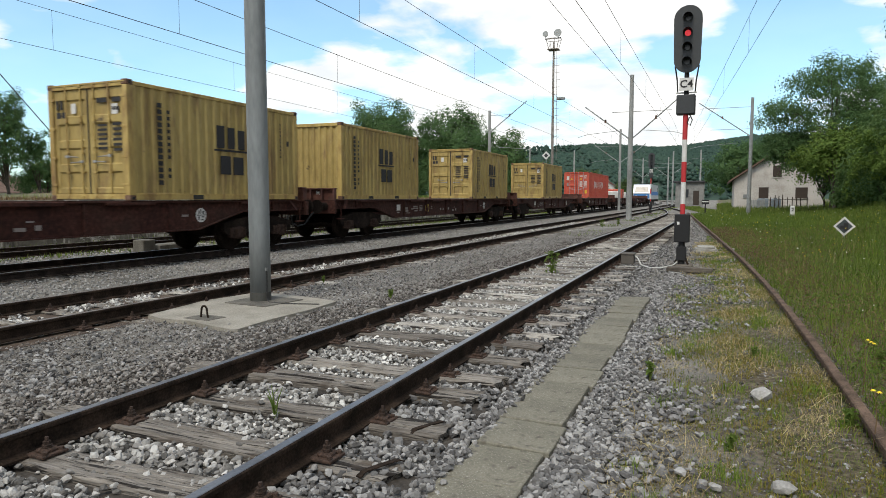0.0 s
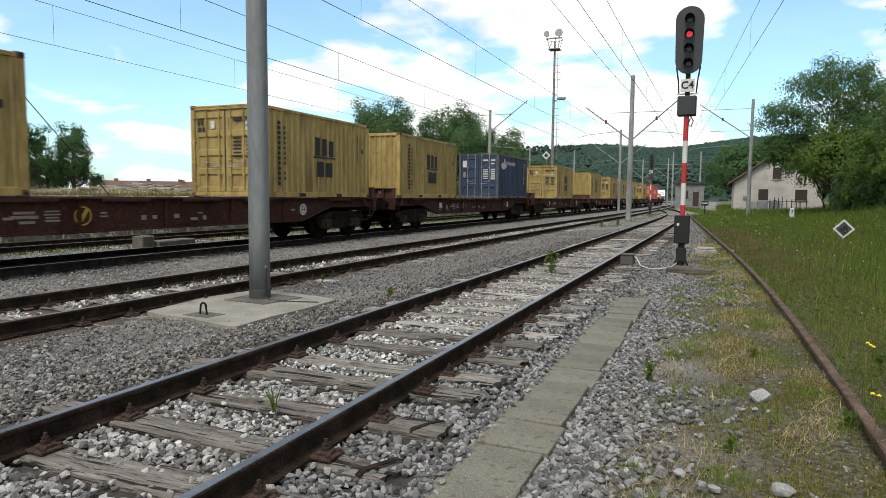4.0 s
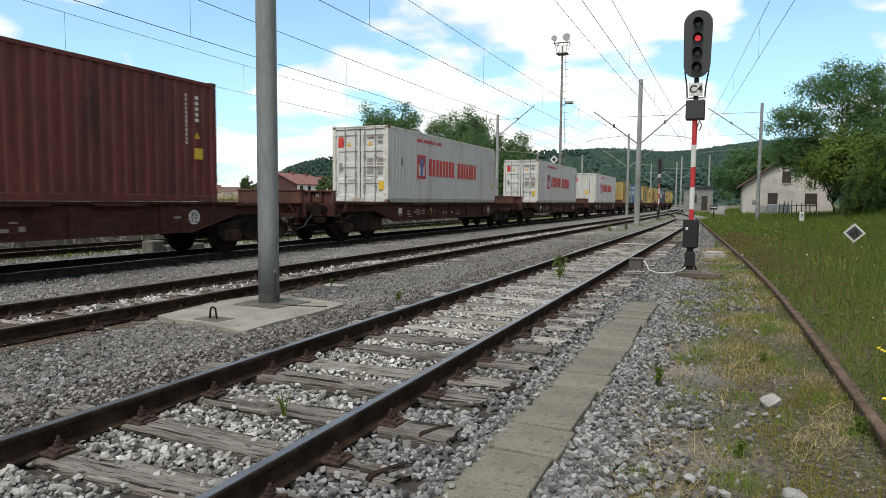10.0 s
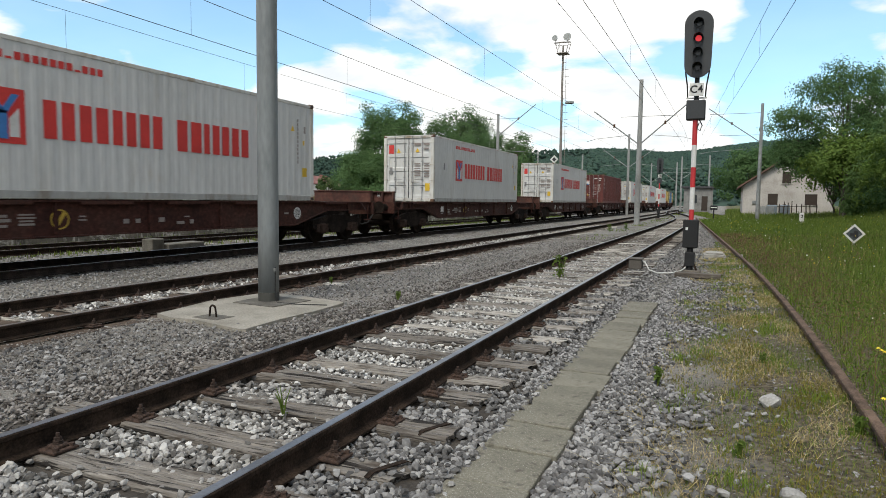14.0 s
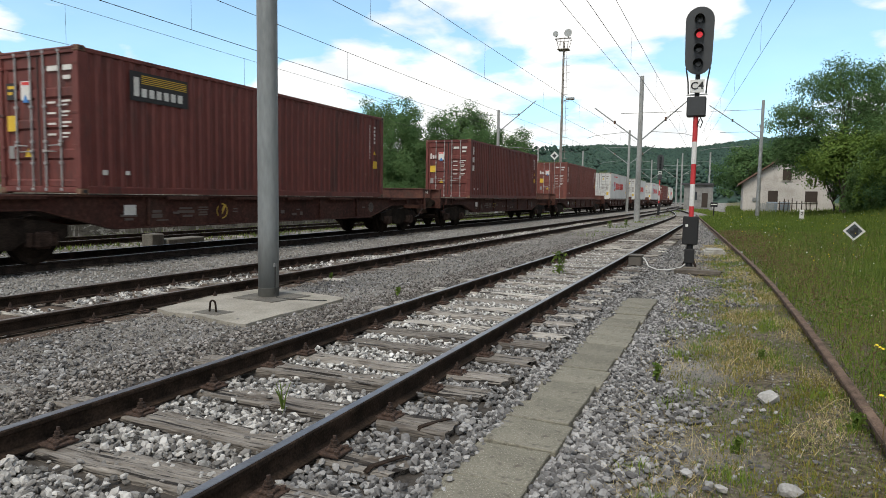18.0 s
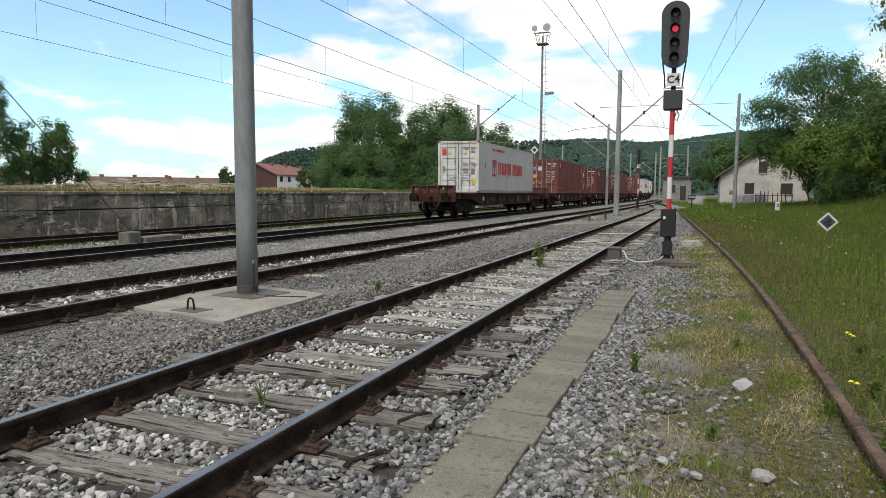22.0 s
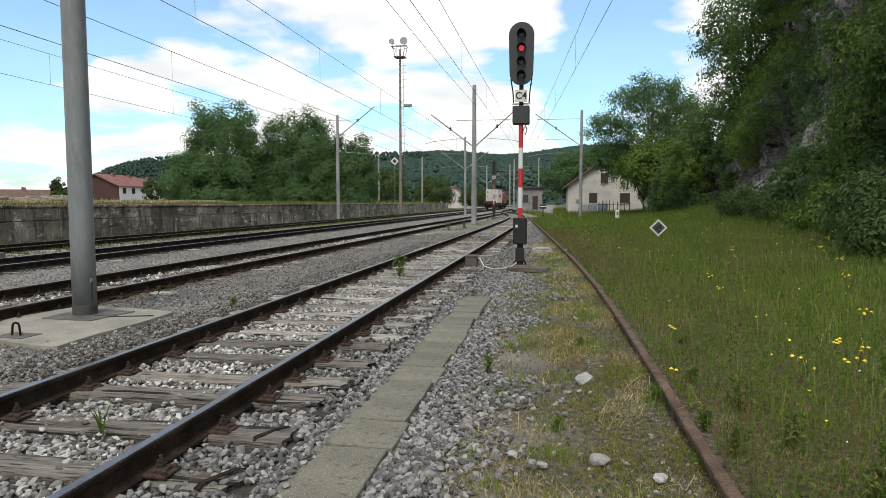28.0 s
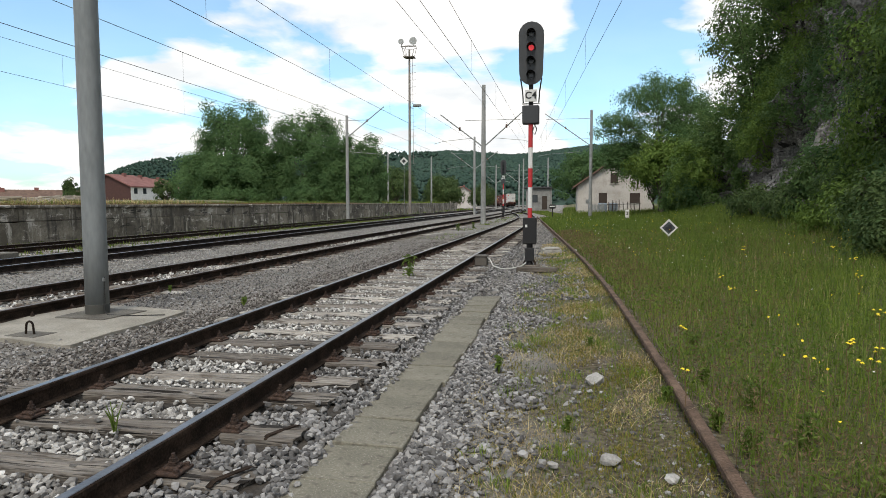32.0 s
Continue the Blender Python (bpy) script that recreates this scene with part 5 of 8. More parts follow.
        part("wedge_bar", slab_on(Geo(), "y", Y, -0.50, -0.27, 2.20, 2.26, 0.010), M_MARK_RED, pl)
        part("caution_label", slab_on(Geo(), "y", Y, -0.98, -0.68, 1.28, 1.60), M_MARK_YELLOW, c, "yellow caution label")
        part("warning_mark", triangle("y", Y, -0.36, 0.84, 0.2), M_MARK_YELLOW, c, "yellow warning triangle")
        part("plate", slab_on(Geo(), "y", Y, -0.96, -0.80, 0.72, 0.98), M_SCUFF, c)
    else:
        part("door_emblem", slab_on(Geo(), "y", Y, -0.98, -0.74, H - 0.80, H - 0.42), M_MARK_RED if scheme["kind"] == "white" else M_MARK_WHITE, c)
        if scheme["kind"] not in ("navy", "blue"):
            part("warning_mark", triangle("y", Y, -0.50, H - 0.68, 0.2), M_MARK_YELLOW, c, "yellow warning triangle")
            part("warning_mark", triangle("y", Y, 0.42, H - 0.66, 0.2), M_MARK_YELLOW, c, "yellow warning triangle")
            part("caution_label", slab_on(Geo(), "y", Y, 0.80, 1.02, 0.48, 0.80), M_MARK_YELLOW, c, "yellow caution label")
        part("plate", slab_on(Geo(), "y", Y, -0.95, -0.80, 1.2, 1.5), M_SCUFF, c)
    # closed end markings
    yf = L / 2 - 0.028
    if scheme["kind"] == "white":
        part("end_emblem", slab_on(Geo(), "y", yf, 0.55, 0.85, H - 0.85, H - 0.45), M_MARK_RED, c)
        part("caution_label", slab_on(Geo(), "y", yf, -0.45, -0.2, 0.85, 1.2), M_MARK_YELLOW, c)
        part("warning_mark", triangle("y", yf, -0.1, H - 0.6, 0.2), M_MARK_YELLOW, c)
        g = Geo()
        for k in range(12):
            slab_on(g, "y", yf, -0.62, -0.56, 0.9 + 0.13 * k, 1.0 + 0.13 * k)
        tagged(part("stencil_bar", g, M_MARK_GREY, c), kind="stuff")
    else:
        g = Geo()
        for k in range(12):
            slab_on(g, "y", yf, 0.62, 0.67, H - 0.4 - 0.12 * k, H - 0.32 - 0.12 * k)
        tagged(part("stencil_bar", g, white, c), kind="stuff")


M_CASTING = material("rusty_casting", ((0.06, 0.03, 0.02), (0.13, 0.07, 0.045), (0.20, 0.13, 0.09)), 0.85, 0.1, 8, 50, 0.2, 60)
M_SCUFF = plain("grey_scuff", (0.20, 0.20, 0.20), 0.8)
M_PATCH = plain("pale_blue_patch", (0.12, 0.24, 0.36), 0.7)
M_YELLOW = paint("container_yellow", (0.25, 0.182, 0.060), (0.325, 0.238, 0.080), (0.375, 0.285, 0.104), (0.17, 0.105, 0.048), 0.45)
M_YTRIM = paint("container_yellow_trim", (0.29, 0.20, 0.065), (0.38, 0.27, 0.085), (0.44, 0.33, 0.12), (0.13, 0.065, 0.03), 0.6)
M_WHITE = paint("container_white", (0.43, 0.43, 0.42), (0.485, 0.485, 0.475), (0.53, 0.53, 0.52), (0.46, 0.43, 0.38), 0.12)
M_WTRIM = paint("container_white_trim", (0.42, 0.41, 0.38), (0.50, 0.49, 0.46), (0.56, 0.555, 0.53), (0.28, 0.21, 0.13), 0.5)
M_WRAIL = paint("container_grey_rail", (0.23, 0.23, 0.22), (0.30, 0.30, 0.29), (0.36, 0.36, 0.345), (0.15, 0.11, 0.08), 0.4)
M_BROWN = paint("container_brown", (0.075, 0.017, 0.0135), (0.105, 0.024, 0.0195), (0.132, 0.034, 0.027), (0.055, 0.02, 0.016), 0.3)
M_RUSSET = paint("container_russet", (0.105, 0.029, 0.022), (0.138, 0.039, 0.030), (0.168, 0.052, 0.040), (0.12, 0.05, 0.035), 0.3)
M_BLUE = paint("container_blue", (0.026, 0.075, 0.15), (0.042, 0.108, 0.20), (0.075, 0.155, 0.245), (0.09, 0.10, 0.10), 0.55)
M_NAVY = paint("container_navy", (0.015, 0.027, 0.055), (0.023, 0.042, 0.082), (0.036, 0.060, 0.108), (0.06, 0.055, 0.06), 0.3)
M_NTRIM = paint("container_navy_trim", (0.04, 0.05, 0.08), (0.07, 0.08, 0.10), (0.10, 0.11, 0.13), (0.09, 0.05, 0.035), 0.5)
M_RED = paint("container_red", (0.36, 0.05, 0.03), (0.44, 0.07, 0.04), (0.50, 0.10, 0.06), (0.24, 0.06, 0.04), 0.25)

# rust runs, rubbed patches and grime on the boxes
for m_, run, spot in ((M_YELLOW, (0.17, 0.105, 0.040), (0.075, 0.050, 0.028)), (M_BROWN, (0.045, 0.016, 0.013), (0.16, 0.065, 0.052)), (M_RUSSET, (0.09, 0.030, 0.022), (0.21, 0.085, 0.060)), (M_NAVY, (0.016, 0.020, 0.030), (0.07, 0.08, 0.10)), (M_BLUE, (0.028, 0.050, 0.080), (0.12, 0.17, 0.21)), (M_WTRIM, (0.30, 0.24, 0.17), (0.20, 0.14, 0.09))):
    cracks(m_, (1.0, 1.5, 0.22), 0.54, 0.68, run, 7, 0.65, True)
    cracks(m_, (1.0, 2.2, 1.6), 0.645, 0.70, spot, 8, 0.7, True)
cracks(M_WHITE, (1.0, 1.2, 0.20), 0.58, 0.74, (0.36, 0.345, 0.315), 6, 0.6, True)

PITCH, FIRST = 21.05, 6.98
SLOT = {"rear": -6.27, "middle": 0.0, "front": 6.27}
L20, L40, H20, H40 = 6.058, 12.192, 2.591, 2.896
KINDS = {
    "yellow": container_model("container", "yellow 20-foot corrugated steel container with black emblem", L20, H20, M_YELLOW, M_YTRIM, 0.275, {"kind": "yellow", "rod": M_YTRIM, "mark": M_MARK_BLACK}),
    "navy": container_model("container", "dark blue 20-foot steel container with white emblem", L20, H20, M_NAVY, M_NTRIM, 0.275, {"kind": "navy", "rod": M_ROD, "mark": M_MARK_WHITE}),
    "blue": container_model("container", "faded patched blue 20-foot steel container", L20, H20, M_BLUE, M_BLUE, 0.275, {"kind": "blue", "rod": M_ROD, "mark": M_MARK_WHITE}),
    "red": container_model("container", "bright red 40-foot steel container", L40, H20, M_RED, M_RED, 0.275, {"kind": "red", "rod": M_ROD, "mark": M_MARK_WHITE}),
    "white": container_model("container", "white 40-foot high steel container with red strokes", L40, H40, M_WHITE, M_WTRIM, 0.275, {"kind": "white", "rod": M_ROD, "mark": M_MARK_GREY, "rail": M_WRAIL}),
    "brown": container_model("container", "brown-red 40-foot container with white stencil marks", L40, H40, M_BROWN, M_BROWN, 0.275, {"kind": "brown", "rod": M_ROD, "mark": M_MARK_WHITE}),
    "label": container_model("container", "brown-red 40-foot container with dark banner", L40, H40, M_BROWN, M_BROWN, 0.275, {"kind": "label", "rod": M_ROD, "mark": M_MARK_WHITE}),
    "column": container_model("container", "russet 40-foot container with small blue emblem", L40, H40, M_RUSSET, M_RUSSET, 0.275, {"kind": "column", "rod": M_ROD, "mark": M_MARK_WHITE}),
    "russet": container_model("container", "russet 40-foot container with white stencil column", L40, H40, M_RUSSET, M_RUSSET, 0.275, {"kind": "brown", "rod": M_ROD, "mark": M_MARK_WHITE}),
}
M_MARK_FAINT = plain("grimy_stencil", (0.085, 0.066, 0.058), 0.85)
WAGONS = {0: wagon_model(M_WAGON, -2.1, M_MARK_WHITE, M_MARK_GREY), 17: wagon_model(M_WAGON, -2.1, M_MARK_FAINT, M_MARK_FAINT), 20: wagon_model(M_WAGON, 2.5, M_MARK_GREY, M_MARK_FAINT)}
# wagons from the locomotive back: loads as (kind, slot, doors ahead)
LOADS = [
    [], [], [("red", "middle", 0)], [("yellow", "middle", 0)], [("yellow", "rear", 1), ("yellow", "front", 0)], [("yellow", "rear", 1), ("yellow", "front", 0)],
    [("yellow", "middle", 0)], [("yellow", "rear", 1), ("navy", "front", 0)], [("yellow", "rear", 1), ("yellow", "front", 0)], [("yellow", "rear", 1), ("blue", "front", 0)],
    [("white", "middle", 1)], [("white", "middle", 0)], [("white", "middle", 0)], [("brown", "middle", 0)], [("white", "middle", 0)], [("white", "middle", 0)],
    [("white", "middle", 0)], [("russet", "middle", 0)], [("brown", "middle", 0)], [("label", "middle", 0)], [("column", "middle", 0)], [("white", "middle", 0)],
]
used = set()
for k, loads in enumerate(LOADS):
    at = FIRST + (5 - k) * PITCH
    w = WAGONS[k] if k in WAGONS else copy_thing(WAGONS[max(q for q in WAGONS if q < k)], pose(0, 0, 0))
    ride(w, at)
    for kind, slot, turned in loads:
        c = KINDS[kind]
        if kind in used:
            c = copy_thing(c, pose(0, 0, 0))
        used.add(kind)
        ride(c, at + SLOT[slot], bool(turned))



def locomotive():
    """Electric locomotive: sloped cab ends, glazed windscreen, roof gear."""
    l = thing("electric_locomotive", "silver-grey electric locomotive with blue band", "locomotive")
    W, hl = 1.48, 9.2
    side = [(-hl, 1.15), (hl, 1.15), (hl, 2.3), (hl - 0.75, 3.75), (hl - 1.3, 3.95), (-hl + 1.3, 3.95), (-hl + 0.75, 3.75), (-hl, 2.3)]
    part("body", Geo().prism(side, "x", -W, W), M_SILVER, l)
    part("skirt", Geo().box(-W + 0.05, W - 0.05, -hl + 0.2, hl - 0.2, 0.75, 1.15, 0.03), M_DARK, l)
    for sx in (-1, 1):
        part("side_band", Geo().box(min(sx * W, sx * (W + 0.006)), max(sx * W, sx * (W + 0.006)), -hl + 1.0, hl - 1.0, 1.9, 2.6), M_MARK_BLUE, l, "blue painted band")
        for y in (-6.5, 6.5):
            part("cab_window", Geo().box(min(sx * W, sx * (W + 0.008)), max(sx * W, sx * (W + 0.008)), y - 0.4, y + 0.4, 2.6, 3.4), M_PANE, l)
        for e in (-1, 1):
            part("headlight", Geo().tube((sx * 0.95, e * hl, 1.75), (sx * 0.95, e * (hl + 0.05), 1.75), 0.14, 0.13, 14), M_MARK_WHITE, l, "round head lamp")
            part("buffer", Geo().tube((sx * 0.875, e * hl, 1.2), (sx * 0.875, e * (hl + 0.55), 1.2), 0.13, 0.22, 14), M_DARK, l)
    for e in (-1, 1):
        part("windscreen", Geo().add([(-1.25, e * (hl + 0.01 - 0.06), 2.42), (1.25, e * (hl + 0.01 - 0.06), 2.42), (1.1, e * (hl - 0.56), 3.42), (-1.1, e * (hl - 0.56), 3.42)], [(0, 1, 2, 3)]), M_PANE, l, "dark windscreen")
        part("end_band", Geo().box(-W + 0.1, W - 0.1, min(e * hl, e * (hl + 0.008)), max(e * hl, e * (hl + 0.008)), 1.35, 2.15), M_MARK_BLUE, l)
        part("pantograph", Geo().path([(-0.6, e * 6.0, 4.0), (-0.6, e * 4.6, 4.7), (-0.7, e * 5.6, 5.3), (0.7, e * 5.6, 5.3), (0.6, e * 4.6, 4.7), (0.6, e * 6.0, 4.0)], 0.04, 6), M_DARK, l)
        for d in (-1.4, 1.4):
            for sx in (-1, 1):
                part("wheel", Geo().tube((sx * 0.68, e * 5.0 + d, 0.66), (sx * 0.82, e * 5.0 + d, 0.66), 0.58, 0.58, 22), M_DARK, l)
            part("axle", Geo().tube((-0.7, e * 5.0 + d, 0.66), (0.7, e * 5.0 + d, 0.66), 0.1, 0.1, 8), M_DARK, l)
    part("roof_gear", Geo().box(-1.0, 1.0, -3.4, 3.4, 3.95, 4.15, 0.05), M_DARK, l)
    return l


M_SILVER = plain("silver_paint", (0.42, 0.44, 0.46), 0.4, 0.3)
M_PANE = plain("cab_glass", (0.02, 0.025, 0.03), 0.08)
ride(locomotive(), FIRST + 5 * PITCH + 20.3)

# machinery crate on the leading flat wagon
M_SHEET = plain("pale_sheet", (0.5, 0.5, 0.48), 0.7)
for dy, w_, h_, m_ in ((-4.0, 1.6, 0.9, M_SHEET), (-0.5, 2.0, 1.2, M_RED), (3.2, 1.6, 0.8, M_SHEET)):
    cr = thing("machine_crate", "low covered machine load strapped on flat wagon", "crate", group="loads on the flat wagon")
    part("case", Geo().box(-0.95, 0.95, -w_ / 2, w_ / 2, 0.0, h_, 0.08), m_, cr)
    part("strap", Geo().box(-0.97, 0.97, -0.05, 0.05, -0.005, h_ + 0.01), M_DARK, cr)
    ride(cr, FIRST + 4 * PITCH + dy)
# ---- signals, poles, wires ----
M_SIGNAL = plain("signal_black", (0.013, 0.013, 0.0145), 0.75)
M_SIGHEAD = plain("signal_grey_black", (0.036, 0.039, 0.043), 0.65)
M_SIGRED = plain("signal_red_paint", (0.42, 0.03, 0.035), 0.6)
M_SIGWHITE = plain("signal_white_paint", (0.55, 0.55, 0.54), 0.6)
M_RAW = material("old_timber", ((0.05, 0.042, 0.036), (0.10, 0.085, 0.07), (0.16, 0.14, 0.12)), 0.95, 0, 4, 30, 0.5, 40, stretch=(0.4, 4, 4))
M_LENS = plain("dark_lens", (0.035, 0.040, 0.046), 0.2)
M_LIT = glow("red_lamp", (0.85, 0.06, 0.075), 0.5)
M_WIRE = plain("wire", (0.03, 0.03, 0.032), 0.6)
M_GALV = material("galvanised_steel", ((0.17, 0.18, 0.18), (0.24, 0.25, 0.25), (0.31, 0.32, 0.32)), 0.55, 0.4, 3, 30, 0.08, 50)
M_MASTRUST = material("mast_rust", ((0.13, 0.115, 0.10), (0.20, 0.18, 0.165), (0.27, 0.25, 0.23)), 0.85, 0.1, 3, 30, 0.1, 50)
M_CABLE = plain("white_cable", (0.5, 0.5, 0.48), 0.6)


def text_mesh(body, size_, mat):
    cu = bpy.data.curves.new("text", "FONT")
    cu.body, cu.size, cu.align_x, cu.align_y, cu.extrude = body, size_, "CENTER", "CENTER", 0.002
    cu.offset = size_ * 0.02
    tmp = bpy.data.objects.new("text", cu)
    me = bpy.data.meshes.new_from_object(tmp)
    bpy.data.objects.remove(tmp)
    me.materials.clear()
    me.materials.append(mat)
    return me


def signal_model(lit=True):
    s = thing("colour_light_signal", "black four-lamp railway signal on red-white post, red lit", "railway signal")
    # head: a long capsule plate, wider at the top
    o = []
    for k in range(13):
        a = math.pi * k / 12
        o.append((0.285 * math.cos(a), 5.20 + 0.285 * math.sin(a)))
    for k in range(13):
        a = math.pi + math.pi * k / 12
        o.append((0.265 * math.cos(a), 4.36 + 0.265 * math.sin(a)))
    head = part("head", Geo().prism(o, "y", -0.05, 0.0), M_SIGHEAD, s, "black rounded signal head")
    part("rear_case", Geo().box(-0.16, 0.16, 0.0, 0.28, 4.2, 5.3, 0.03), M_SIGNAL, head)
    for k, z in enumerate((5.215, 4.91, 4.61, 4.31)):
        n = 18
        v, f = [], []
        for i in range(n):
            a = 2 * math.pi * i / n
            c_, s_ = math.cos(a), math.sin(a)
            deep = 0.20 * max(0.0, s_ * 0.75 + 0.5)
            v += [(0.098 * c_, -0.045, z + 0.098 * s_), (0.10 * c_, -0.05 - deep, z + 0.10 * s_ - deep * 0.12)]
        f = [(2 * i, 2 * ((i + 1) % n), 2 * ((i + 1) % n) + 1, 2 * i + 1) for i in range(n)]
        part("hood", Geo().add(v, f), M_SIGNAL, head)
        part("lamp", Geo().tube((0, -0.048, z), (0, -0.062, z), 0.066, 0.055, 18), M_LIT if k == 1 and lit else M_LENS, head, "lit red lamp" if k == 1 and lit else "unlit dark lamp")
    for x in (-0.19, 0.19):
        part("bracket", Geo().path([(x * 1.25, 0.02, 4.25), (x * 1.0, 0.05, 3.95), (x * 0.92, 0.05, 3.70)], 0.016, 6), M_SIGNAL, s)
    part("cross_bar", Geo().box(-0.21, 0.21, 0.03, 0.07, 3.67, 3.70, 0.006), M_SIGWHITE, s, "white lower bar of the frame")
    part("neck", Geo().tube((0, 0.05, 3.60), (0, 0.05, 4.25), 0.05, 0.05, 12), M_SIGNAL, s)
    pl = part("number_plate", Geo().box(-0.14, 0.14, -0.055, -0.035, 3.715, 3.985, 0.004), M_SIGWHITE, s, "white plate with black characters")
    if lit:
        tx = part("plate_text", text_mesh("C4", 0.215, M_MARK_BLACK), None, pl)
        tx.matrix_basis = pose(0, -0.058, 3.85, 90, 0, 0)
    else:
        part("plate_bar", Geo().box(-0.08, -0.02, -0.058, -0.055, 3.78, 3.92).box(0.03, 0.09, -0.058, -0.055, 3.78, 3.92), M_MARK_BLACK, pl)
    part("junction_box", Geo().box(-0.19, 0.19, -0.10, 0.16, 3.22, 3.63, 0.02), M_SIGHEAD, s, "black junction box")
    part("cable_loop", Geo().path([(0.08, -0.02, 3.22), (0.14, -0.04, 3.10), (0.10, -0.05, 2.98), (0.04, -0.04, 3.04), (0.08, -0.03, 3.16)], 0.012, 6), M_SIGNAL, s)
    for z0, z1, m in ((2.69, 3.22, M_SIGRED), (2.22, 2.69, M_SIGWHITE), (1.79, 2.22, M_SIGRED), (1.32, 1.79, M_SIGWHITE), (1.05, 1.32, M_SIGRED)):
        part("post_band", Geo().tube((0, 0, z0), (0, 0, z1), 0.052, 0.052, 14), m, s, "red painted band" if m is M_SIGRED else "white painted band")
    part("cabinet", Geo().box(-0.155, 0.155, -0.13, 0.14, 0.50, 1.10, 0.015), M_SIGNAL, s, "black equipment cabinet")
    part("cabinet_mark", Geo().box(-0.10, -0.05, -0.134, -0.13, 0.88, 0.94), M_SIGWHITE, s)
    part("foot_post", Geo().tube((0, 0, 0.0), (0, 0, 0.5), 0.075, 0.07, 12).box(-0.10, 0.10, -0.10, 0.10, 0.10, 0.40, 0.01), M_SIGNAL, s)
    for x in (-0.15, 0.15):
        for y in (-0.12, 0.12):
            part("anchor_bolt", Geo().tube((x, y, 0.0), (x * 0.5, y * 0.5, 0.16), 0.018, 0.018, 6), M_RUST, s)
    part("base", Geo().box(-0.24, 0.24, -0.22, 0.22, -0.12, 0.02, 0.02), M_RAW, s)
    return s


SIGNAL = signal_model()
SIGNAL.matrix_basis = pose(-0.70, 14.9, 0.03, 0, 0, 0)
far_signal = signal_model(False)
far_signal.matrix_basis = pose(-5.65, 62, 0.05, 0, 0, 4)
tagged(far_signal, "distant black railway signal on striped post")
plank = thing("timber_plank", "dark weathered timber plank lying on gravel", "plank", pose(-0.49, 13.86, 0.02, 0, 0, -2))
part("board", Geo().box(-0.43, 0.43, -0.11, 0.11, -0.03, 0.07, 0.012), M_RAW, plank)
tagged(plank)
M_OLDBOX = plain("brown_box", (0.085, 0.075, 0.065), 0.8)
jb = thing("track_box", "brown-grey metal track connection box beside the rail", "junction box", pose(-1.82, 14.95, 0.0))
part("case", Geo().box(-0.14, 0.14, -0.17, 0.17, 0.0, 0.22, 0.02), M_OLDBOX, jb)
part("lid", Geo().box(-0.155, 0.155, -0.185, 0.185, 0.22, 0.25, 0.008), M_OLDBOX, jb)
cb = thing("signal_cable", "white cable lying between box and signal", "cable")
part("sheath", Geo().path([(-1.70, 14.95, 0.20), (-1.62, 14.88, 0.17), (-1.50, 14.6, 0.03), (-1.30, 14.25, 0.01), (-1.05, 14.3, 0.015), (-0.85, 14.55, 0.05), (-0.78, 14.8, 0.10)], 0.014, 6), M_CABLE, cb)
lidbox = thing("cable_pit", "pale concrete cable pit with lid", "cable pit", pose(-0.27, 19.6, 0.0, 0, 0, 4))
part("frame", Geo().box(-0.28, 0.28, -0.35, 0.35, -0.1, 0.08, 0.015), M_CONCRETE, lidbox)
part("cover", Geo().box(-0.22, 0.22, -0.29, 0.29, 0.08, 0.13, 0.015), M_CONCRETE, lidbox)
peg = thing("white_peg", "short white-capped marker peg in gravel", "marker", pose(0.42, 19.4, 0.0))
part("stake", Geo().tube((0, 0, -0.05), (0, 0, 0.10), 0.05, 0.045, 8), M_SIGWHITE, peg)


def dwarf(x, y):
    d = thing("dwarf_signal", "low black shunting signal with white bar", "railway signal", pose(x, y, 0.0))
    part("leg", Geo().tube((0, 0, 0), (0, 0, 0.95), 0.05, 0.05, 8), M_SIGNAL, d)
    part("case", Geo().box(-0.3, 0.3, -0.12, 0.12, 0.9, 1.3, 0.03), M_SIGNAL, d)
    part("bar", Geo().box(-0.26, 0.26, -0.13, -0.12, 1.08, 1.16), M_SIGWHITE, d)
    return d


dwarf(-1.0, 62.5)


def steel_pole():
    p = thing("catenary_pole", "smooth grey painted steel catenary pole", "pole", pose(-6.02, 7.49, 0.0))
    part("shaft", Geo().lathe([(0.146, 0.12), (0.145, 1.0), (0.141, 5.0), (0.135, 8.6)], 28), M_STEELPOLE, p, smooth=True)
    part("collar", Geo().lathe([(0.149, 0.0), (0.149, 0.13), (0.146, 0.135)], 28), M_COLLAR, p, "dark tarred foot of the pole")
    part("earth_strap", Geo().path([(0.150, -0.04, 0.50), (0.156, -0.05, 0.30), (0.165, -0.07, 0.06), (0.24, -0.12, 0.014), (0.52, -0.12, 0.012), (0.98, 0.02, 0.012)], 0.007, 6), M_GASKET, p)
    part("clamp", Geo().box(0.138, 0.158, -0.07, -0.02, 0.44, 0.49, 0.004), M_GALV, p)


M_COLLAR = plain("tarred_steel", (0.05, 0.05, 0.045), 0.8)
steel_pole()

# footing slab, cracked, with a lifting eye
M_SLAB = material("footing_concrete", ((0.18, 0.165, 0.138), (0.26, 0.24, 0.205), (0.34, 0.315, 0.272)), 0.95, 0, 1.8, 40, 0.4, 90, dirt=(0.15, 0.14, 0.115), dirt_amount=0.45, dirt_scale=2.0)
M_GROUT = material("grout", ((0.06, 0.055, 0.047), (0.10, 0.092, 0.08), (0.15, 0.14, 0.12)), 0.95, 0, 4, 50, 0.3, 90)
slab = thing("pole_footing", "pale cracked concrete footing slab in gravel", "concrete footing", pose(0, 0, 0))
sv = Geo()
